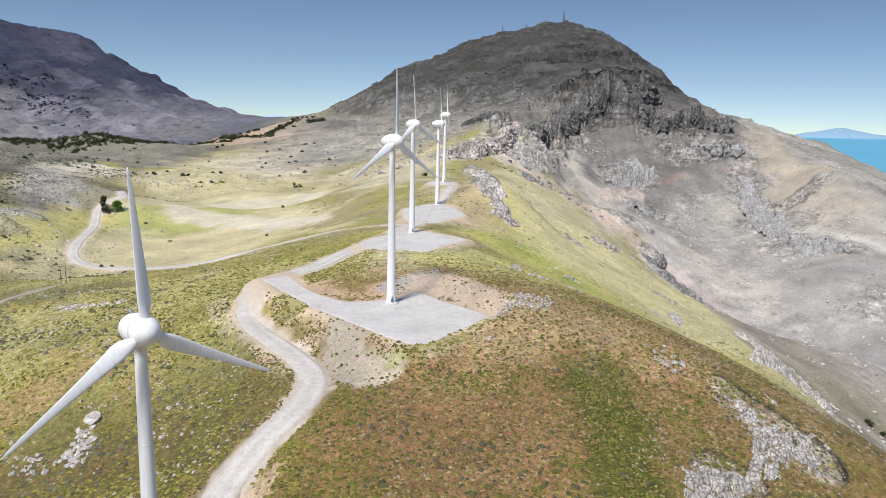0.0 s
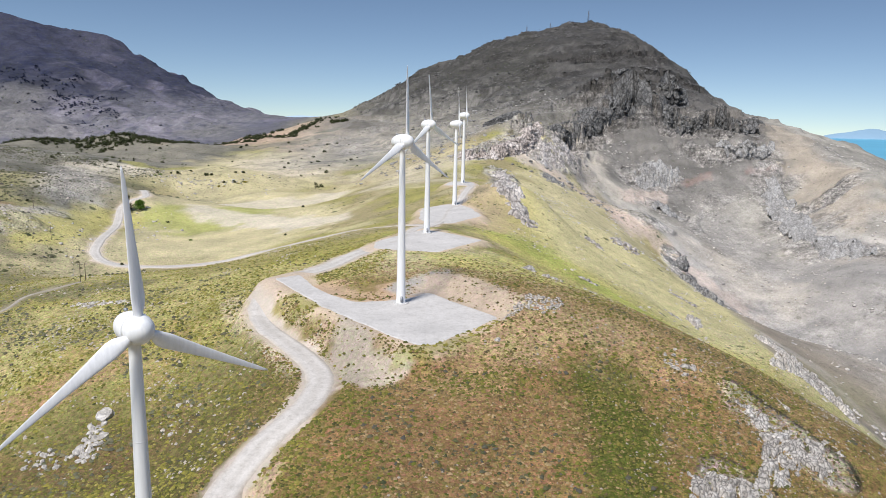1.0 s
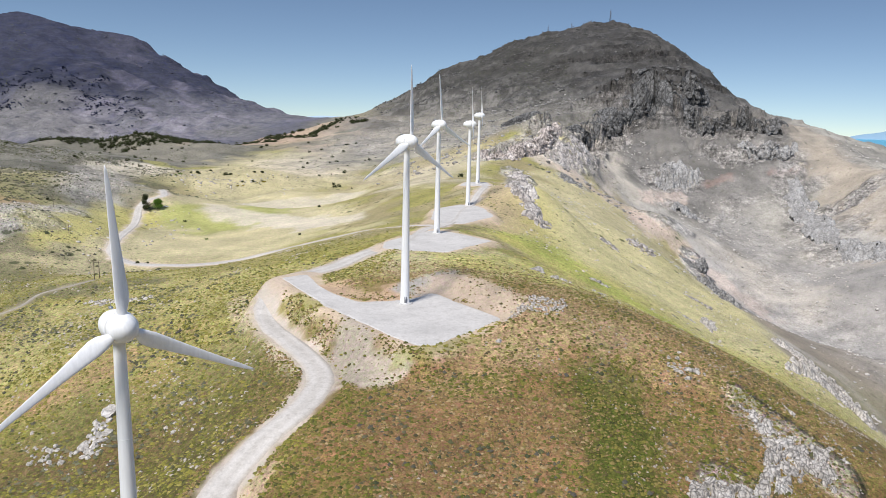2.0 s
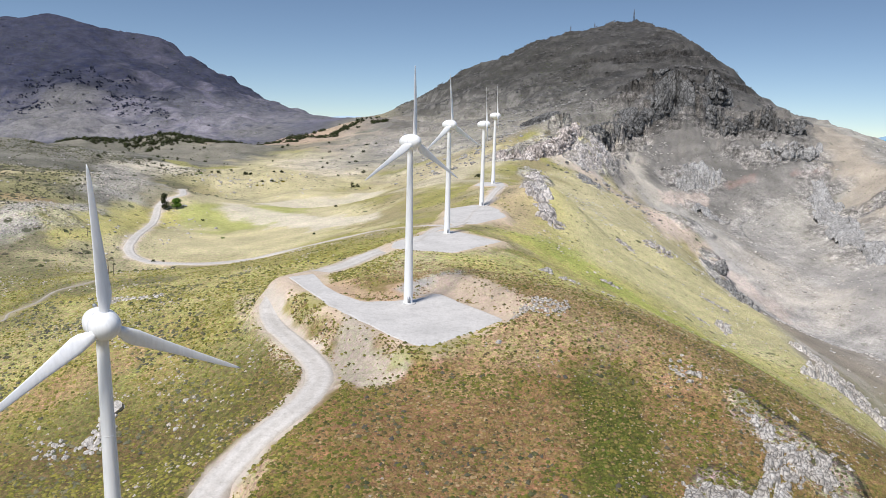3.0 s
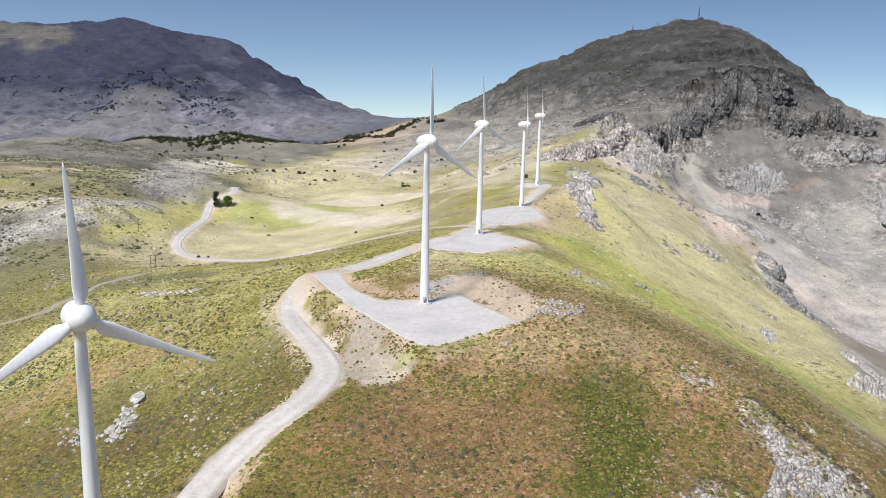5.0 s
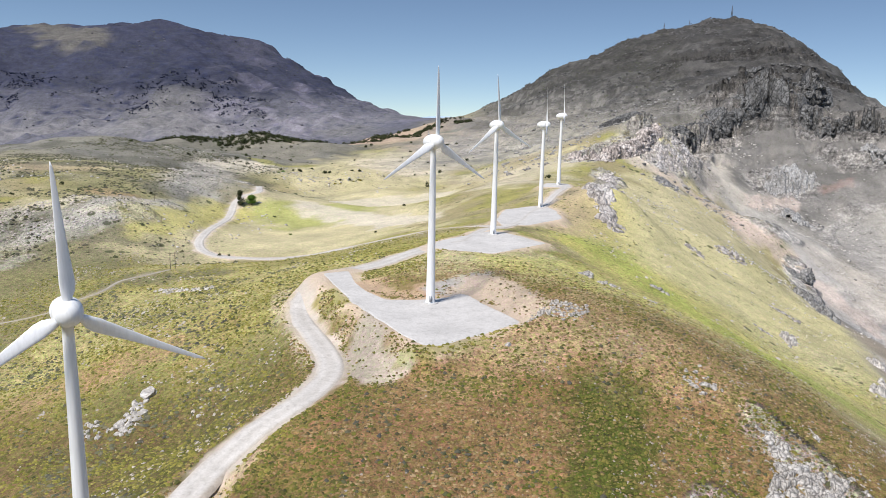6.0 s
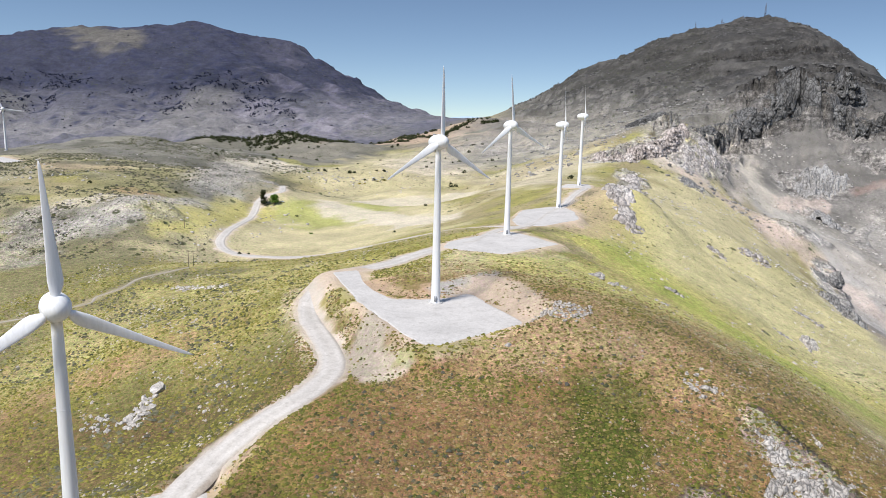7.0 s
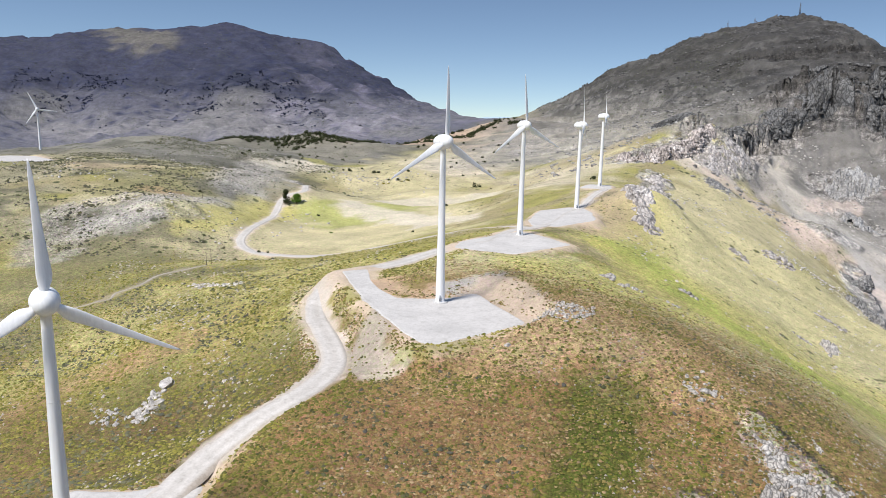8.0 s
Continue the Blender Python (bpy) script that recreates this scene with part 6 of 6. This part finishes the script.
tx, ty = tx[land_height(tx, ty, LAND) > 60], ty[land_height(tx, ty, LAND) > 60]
stones("rocks_summit", tx, ty, rs, 0.7, 3.8, ROCK_SUMMIT, "dark rock breaking from the upper mountain, cloud shade in its colour")
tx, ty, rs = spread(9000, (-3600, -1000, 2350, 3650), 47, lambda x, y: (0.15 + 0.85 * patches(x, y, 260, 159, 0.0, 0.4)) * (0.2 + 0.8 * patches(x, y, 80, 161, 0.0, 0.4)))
rock_field("rocks_range", tx, ty, rs, 1.5, 6.0, ROCK_RANGE, "crags across the far range, haze blue in their colour", 1.8, 0.4)
tx, ty, rs = spread(12000, (-300, 220, 840, 1400), 42, lambda x, y: (0.2 + 0.8 * patches(x, y, 70, 145, -0.1, 0.4)) * (0.3 + 0.7 * patches(x, y, 20, 147)) * step(-10, -60, side_of_gully(x, y) - 30 * step(900, 1100, y)) * step(-150, -90, x))
rock_field("rocks_flank", tx, ty, rs, 0.6, 3.2, ROCK_FLANK, "grey limestone scattered over the mountain flank", 2.0)
tx, ty, rs = spread(24000, (200, 640, 380, 1260), 43, lambda x, y: step(0, 40, side_of_gully(x, y)) * (0.12 + 0.88 * patches(x, y, 60, 149, 0.1, 0.5)) * (0.3 + 0.7 * patches(x, y, 18, 151)))
rock_field("rocks_scree", tx, ty, rs, 0.3, 2.0, ROCK_FOOT, "grey broken rock lying on the scree", 1.6)
tx, ty, rs = spread(7000, (10, 260, 620, 1060), 44, lambda x, y: step(20, -10, side_of_gully(x, y)) * patches(x, y, 40, 153, 0.0, 0.4))
rock_field("rocks_foot", tx, ty, rs, 0.3, 1.3, ROCK_FOOT, "pale pinkish rock below the reddish crag", 1.5)
tx, ty, rs = spread(16000, (-560, -225, 385, 950), 45, lambda x, y: patches(x, y, 45, 155, 0.05, 0.4) * np.clip(1.4 * step(0.12, 0.4, rockiness(x, y, x * 0)) + 0.25, 0, 1))
rock_field("rocks_hills", tx, ty, rs, 0.35, 1.5, ROCK_FOOT, "pale grey stone showing through the western hills", 1.5)

# ---------------------------------------------------------------- trees and bushes
def leaf_cloud(lobes, count, leaf, seed):
    """A crown of many small tilted leaf sprays filling rounded lobes (x, y, z, radius)."""
    rs = np.random.RandomState(seed)
    lobes = np.array(lobes, float)
    pick = rs.choice(len(lobes), count, p=lobes[:, 3] ** 2 / (lobes[:, 3] ** 2).sum())
    d = rs.normal(size=(count, 3))
    d /= np.linalg.norm(d, axis=1)[:, None]
    c = lobes[pick, :3] + d * lobes[pick, 3:] * (0.55 + 0.5 * rs.rand(count, 1))
    a = rs.normal(size=(count, 3))
    a /= np.linalg.norm(a, axis=1)[:, None]
    b = np.cross(a, d + 0.3)
    b /= np.linalg.norm(b, axis=1)[:, None]
    s = leaf * rs.uniform(0.5, 1.3, (count, 1))
    v = np.stack([c - a * s, c - b * s * 0.6 + d * s * 0.3, c + a * s, c + b * s * 0.6 + d * s * 0.3], 1)
    return v.reshape(-1, 3), np.arange(count * 4).reshape(-1, 4)


def tree(x, y, tall, wide, seed, leaves, label, conic=False):
    """A tapered trunk with limbs under an uneven crown."""
    rnd = random.Random(seed)
    root = new("tree")
    bm = bmesh.new()
    top = tall * (0.9 if conic else 0.55)
    lathe(bm, [(0.055 * wide, -0.4), (0.04 * wide, 0.3), (0.03 * wide, top * 0.5), (0.012 * wide, top), (0, top)], 9)
    for k in range(7):
        z0, a = tall * rnd.uniform(0.22, 0.5), k * 0.9 + rnd.random()
        way = Vector((math.cos(a), math.sin(a), rnd.uniform(0.5, 1.1))).normalized()
        lathe(bm, [(0.02 * wide, 0), (0.006 * wide, wide * 0.42), (0, wide * 0.42)], 6, Matrix.Translation((0, 0, z0)) @ way.to_track_quat("Z", "Y").to_matrix().to_4x4())
    part("trunk", bm, BARK, root, "grey-brown trunk with spreading limbs")
    lobes = []
    for k in range(26):
        t = rnd.random()
        if conic:
            h, w = tall * (0.12 + 0.85 * t), wide * 0.5 * (1.05 - 0.75 * t)
        else:
            h, w = tall * (0.3 + 0.6 * t), wide * 0.5 * math.sin(math.pi * (0.2 + 0.7 * t))
        a, out = rnd.random() * 6.3, w * rnd.uniform(0.3, 0.85)
        lobes.append((out * math.cos(a), out * math.sin(a), h, wide * rnd.uniform(0.13, 0.22)))
    v, f = leaf_cloud(lobes, 4200, wide * 0.035, seed)
    crown = array_mesh("crown", v, f, leaves, smooth=False)
    crown.parent = root
    root.matrix_world = pose(x, y, at_ground(x, y))
    return tagged(root, label, "tree")


tree(-284, 613, 12, 9.5, 3, LEAF_DARK, "dark green pine beside the valley road", conic=True)
tree(-276.5, 618, 8.0, 10.5, 5, LEAF_BRIGHT, "bright green leafy tree beside the valley road")


def bush_mesh(seed, leaves):
    rnd = random.Random(seed)
    lobes = [(rnd.uniform(-0.3, 0.3), rnd.uniform(-0.3, 0.3), rnd.uniform(0.12, 0.42), rnd.uniform(0.14, 0.26)) for _ in range(8)]
    v, f = leaf_cloud(lobes, 420, 0.07, seed)
    ob = array_mesh("bush", v, f, leaves, smooth=False)
    return ob


BUSHES = [(-328, 924, 9), (-321, 925, 6), (-358, 954, 5), (-366, 931, 7), (-374, 928, 5), (-294, 937, 5), (-285, 940, 6), (-388, 919, 4), (-335, 555, 4), (-340, 551, 3),
          (-246, 602, 3.4), (-126, 519, 3), (-148, 673, 4.5), (-287, 907, 6), (-311, 605, 3), (-404, 1317, 9), (-404, 1351, 8), (-328, 1357, 7), (-308, 1517, 10),
          (-498, 878, 6), (-300, 907, 5), (-236, 1255, 7), (-271, 1120, 6), (-20, 745, 7), (-210, 443, 3.4), (-204, 445, 2.8), (-403, 480, 3.2), (-394, 522, 4.4), (276, 446, 8), (284, 443, 7)]
LEAF_YELLOW = leaf_material("yellow_broom", [(0.36, 0.30, 0.03), (0.26, 0.24, 0.03), (0.44, 0.36, 0.04)])
BROOM = [(-303, 898, 5), (-274, 911, 6), (-295, 896, 4), (-280, 904, 3.5), (-383, 915, 5.5), (-386, 908, 4.5), (-204, 542, 3.5)]
shrubs = [bush_mesh(60 + k, LEAF_DARK) for k in range(4)]
for k, (bx, by, size) in enumerate(BUSHES):
    rnd = random.Random(300 + k)
    m = pose(bx, by, at_ground(bx, by) - 0.06 * size, 0, 0, rnd.uniform(0, 360)) @ Matrix.Diagonal((size, size, size * rnd.uniform(0.7, 0.95), 1))
    if k < 4:
        ob = shrubs[k]
        ob.matrix_world = m
    else:
        ob = new("bush", shrubs[k % 4].data)
        ob.matrix_world = m
    tagged(ob, "rounded dark evergreen bush on the dry hillside", "bush", "bushes on the hills")


for k, (bx, by, size) in enumerate(BROOM):
    ob = bush_mesh(90 + k, LEAF_YELLOW if k < 4 else LEAF_BRIGHT)
    ob.matrix_world = pose(bx, by, at_ground(bx, by) - 0.06 * size, 0, 0, 70 * k) @ Matrix.Diagonal((size, size, 0.6 * size, 1))
    tagged(ob, "flowering yellow broom bush in the valley" if k < 4 else "bright green rounded bush in the valley", "bush", "bushes on the hills")
tx, ty, rs = spread(900, (-420, -270, 860, 1000), 24, lambda x, y: blob(x, y, [(-384, 905), (-325, 900), (-290, 918)], 16, 0.8, 165, 1.4))
rock_field("rocks_valley", tx, ty, rs, 0.5, 2.2, ROCK_FOOT, "pale rocks round the bushes in the valley", 1.4)


def far_woods(name, x, y, rs, low, high, label, leaves=LEAF_DARK, sprays=60):
    """Distant evergreen scrub: lumpy crowns of leaf sprays."""
    v0, f0 = leaf_cloud([(0, 0, 0.35, 0.42), (0.3, 0.1, 0.25, 0.25), (-0.25, 0.2, 0.22, 0.25), (0, -0.3, 0.25, 0.22)], sprays, 0.17 * (60 / sprays) ** 0.5, 5)
    n = len(x)
    z = ground_height(x, y)
    s, a = low + (high - low) * rs.rand(n) ** 1.5, rs.rand(n) * 6.3
    c, t = np.cos(a)[:, None], np.sin(a)[:, None]
    v = v0[None] * s[:, None, None]
    v = np.stack([v[..., 0] * c - v[..., 1] * t + x[:, None], v[..., 0] * t + v[..., 1] * c + y[:, None], v[..., 2] * 0.8 + z[:, None]], -1)
    f = (np.arange(n)[:, None, None] * len(v0) + f0).reshape(-1, 4)
    return tagged(array_mesh(name, v.reshape(-1, 3), f, leaves, smooth=False), label, "woodland", kind="stuff")


def wood_weight(x, y):
    a = blob(x, y, [(-800, 1300), (-700, 1305), (-600, 1300), (-500, 1320)], 24, 0.9, 111) * 0.9
    b = 0.8 * patches(x, y, 50, 116, -0.2, 0.3) * blob(x, y, [(-480, 1500), (-420, 1530), (-340, 1560), (-290, 1520)], 45, 0.9, 113)
    return np.clip(np.maximum(a, b), 0, 1)


tx, ty, rs = spread(13000, (-1050, -250, 1240, 1640), 21, wood_weight)
far_woods("woods_far", tx, ty, rs, 3.5, 10, "dark evergreen scrub along the far hill crest")
tx, ty, rs = spread(1500, (-1000, -150, 850, 1750), 22, lambda x, y: 0.30 * step(0.0, 0.6, fbm(x, y, 120, 3, 115)) + 0.25 * step(-420, -520, x) * step(1050, 1150, y))
far_woods("woods_scattered", tx, ty, rs, 2.5, 7, "scattered evergreen bushes on the far hills")


def range_weight(x, y):
    """Oak scrub in the hollows of the far range."""
    w = np.zeros(x.shape)
    for k, (line, wide) in enumerate((([(-1800, 2960), (-1700, 2920)], 60), ([(-1669, 2902), (-1575, 2832), (-1435, 2742), (-1352, 2646)], 75), ([(-1842, 2780), (-1758, 2620)], 65), ([(-2063, 2732)], 70), ([(-2640, 2613), (-2439, 2690)], 110), ([(-1876, 2816)], 50), ([(-1430, 2650)], 45))):
        w = np.maximum(w, blob(x, y, line, wide, 0.9, 131 + k, 1.4))
    return w * patches(x, y, 45, 163, -0.1, 0.35) * 0.9


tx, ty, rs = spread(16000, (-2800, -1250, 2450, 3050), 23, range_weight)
far_woods("woods_range", tx, ty, rs, 4, 10, "dark oak scrub in hollows of the far range, haze blue in its colour", LEAF_RANGE, 14)


# cushions along the rim of the middle pad and on its fill slope
tx, ty, rs = spread(2600, (-60, 16, 196, 256), 31, lambda x, y: 0.9 * step(3.6, 1.2, np.abs(in_ring(x, y, PADS["crane_pad_middle"][1]) - 2.4)) * step(226, 214, y - 0.5 * x) * step(-14, -4, x), 0.2)
tufts("scrub_pad_rim", tx, ty, rs, 0.35, 0.95, 0.65, TUFT_GREEN, "bright green cushions along the pad rim", 11)
tx, ty, rs = spread(620, (-56, -6, 188, 256), 32, lambda x, y: step(11, 7, in_ring(x, y, PADS["crane_pad_middle"][1])) * 0.8, 0.3)
tufts("scrub_fill", tx, ty, rs, 0.3, 0.75, 0.8, TUFT_NEAR, "green cushions on the pale fill slope", 7)

# ---------------------------------------------------------------- masts and poles
def tube(bm, a, b, r, sides=6):
    a, b = Vector(a), Vector(b)
    m = Matrix.Translation(a) @ (b - a).to_track_quat("Z", "Y").to_matrix().to_4x4()
    lathe(bm, [(0, 0), (r, 0), (r, (b - a).length), (0, (b - a).length)], sides, m)


def radio_mast(x, y, tall, label):
    """A square lattice mast with dishes near the top."""
    root = new("radio_mast")
    w0, w1 = 1.9, 0.8
    for sx, sy in ((1, 1), (1, -1), (-1, -1), (-1, 1)):
        bm = bmesh.new()
        tube(bm, (sx * w0, sy * w0, -2), (sx * w1, sy * w1, tall * 0.85), 0.42)
        part("leg", bm, DULL_STEEL, root)
    bm = bmesh.new()
    n = 8
    for k in range(n):
        za, zb = tall * 0.85 * k / n, tall * 0.85 * (k + 1) / n
        wa, wb = w0 + (w1 - w0) * k / n, w0 + (w1 - w0) * (k + 1) / n
        for (ax, ay), (bx, by) in (((1, 1), (1, -1)), ((1, -1), (-1, -1)), ((-1, -1), (-1, 1)), ((-1, 1), (1, 1))):
            tube(bm, (ax * wa, ay * wa, za), (bx * wb, by * wb, zb), 0.26, 5)
    part("bracing", bm, DULL_STEEL, root)
    bm = bmesh.new()
    tube(bm, (0, 0, tall * 0.8), (0, 0, tall), 0.5)
    part("antenna", bm, DULL_STEEL, root)
    root.matrix_world = pose(x, y, at_ground(x, y))
    return tagged(root, label, "radio mast", "masts on the summit")


radio_mast(161, 2250, 36, "grey lattice radio mast on the summit ridge")
radio_mast(229, 2250, 26, "grey lattice radio mast on the summit ridge")
radio_mast(145, 2250, 20, "short grey lattice mast on the summit ridge")
radio_mast(338, 2248, 32, "tall grey lattice mast on the summit")


def power_pole(x, y, tall, arms):
    """A wooden pole with a cross-arm and insulators."""
    root = new("power_pole")
    bm = bmesh.new()
    lathe(bm, [(0.2, -1.0), (0.19, 0), (0.13, tall), (0, tall + 0.05)], 10)
    part("pole", bm, BARK, root)
    bm = bmesh.new()
    bmesh.ops.create_cube(bm, size=1, matrix=pose(0, 0, tall - 0.6) @ Matrix.Diagonal((arms, 0.16, 0.18, 1)))
    part("cross_arm", bm, BARK, root)
    for s in (-0.45, 0.0, 0.45):
        bm = bmesh.new()
        lathe(bm, [(0.09, tall - 0.5), (0.11, tall - 0.35), (0.05, tall - 0.2), (0, tall - 0.2)], 8, Matrix.Translation((s * arms, 0, 0)))
        part("insulator", bm, STEEL, root)
    root.matrix_world = pose(x, y, at_ground(x, y), 0, 0, 25)
    return tagged(root, "weathered wooden power pole beside a dirt track", "power pole", "power poles")


for px, py, tall in ((-187, 352, 9.5), (-186, 355, 9.0), (-265, 463, 9.5), (-318, 534, 9.5)):
    power_pole(px, py, tall, 2.2)


# ---------------------------------------------------------------- the car parked beside the trees
CAR_PAINT = paint_material("silver_white_car_paint", (0.62, 0.65, 0.68), 0.3)
CAR_GLASS = material("dark_car_glass", 0.08)[0]
CAR_GLASS.node_tree.nodes["Principled BSDF"].inputs["Base Color"].default_value = (0.03, 0.035, 0.04, 1)
RUBBER = material("black_rubber", 0.85)[0]
RUBBER.node_tree.nodes["Principled BSDF"].inputs["Base Color"].default_value = (0.02, 0.02, 0.02, 1)


def prism(outline, half, inset=0.0):
    """A side view (along x, z) given width across y, drawn in at the top by the inset."""
    bm = bmesh.new()
    zs = [z for _, z in outline]
    lo, hi = min(zs), max(zs)
    rows = [[bm.verts.new((x, s * (half - inset * (z - lo) / (hi - lo)), z)) for x, z in outline] for s in (-1, 1)]
    for k in range(len(outline)):
        j = (k + 1) % len(outline)
        bm.faces.new((rows[0][k], rows[0][j], rows[1][j], rows[1][k]))
    bm.faces.new(rows[0][::-1])
    bm.faces.new(rows[1])
    bmesh.ops.recalc_face_normals(bm, faces=bm.faces)
    bmesh.ops.bevel(bm, geom=bm.edges[:], offset=0.04, segments=2, affect="EDGES")
    return bm


def parked_car(x, y, turn):
    root = new("car")
    part("body", prism([(-2.1, 0.35), (2.05, 0.35), (2.12, 0.62), (1.95, 0.82), (0.95, 0.95), (-1.9, 0.98), (-2.12, 0.7)], 0.86), CAR_PAINT, root)
    part("windows", prism([(-1.75, 0.96), (0.98, 0.94), (0.3, 1.36), (-1.35, 1.38)], 0.8, 0.16), CAR_GLASS, root, "dark glazed cabin")
    part("roof", prism([(-1.36, 1.37), (0.32, 1.36), (0.2, 1.45), (-1.25, 1.46)], 0.65, 0.06), CAR_PAINT, root)
    for wx in (-1.3, 1.3):
        for side in (-0.8, 0.8):
            bm = bmesh.new()
            lathe(bm, [(0, -0.1), (0.2, -0.1), (0.3, -0.09), (0.32, 0), (0.3, 0.09), (0.2, 0.1), (0, 0.1)], 16, pose(wx, side, 0.32, 90, 0, 0))
            part("wheel", bm, RUBBER, root)
    root.matrix_world = pose(x, y, at_ground(x, y), 0, 0, turn)
    return tagged(root, "small pale silver car parked beside the green tree", "car")


parked_car(-271.5, 624, 30)
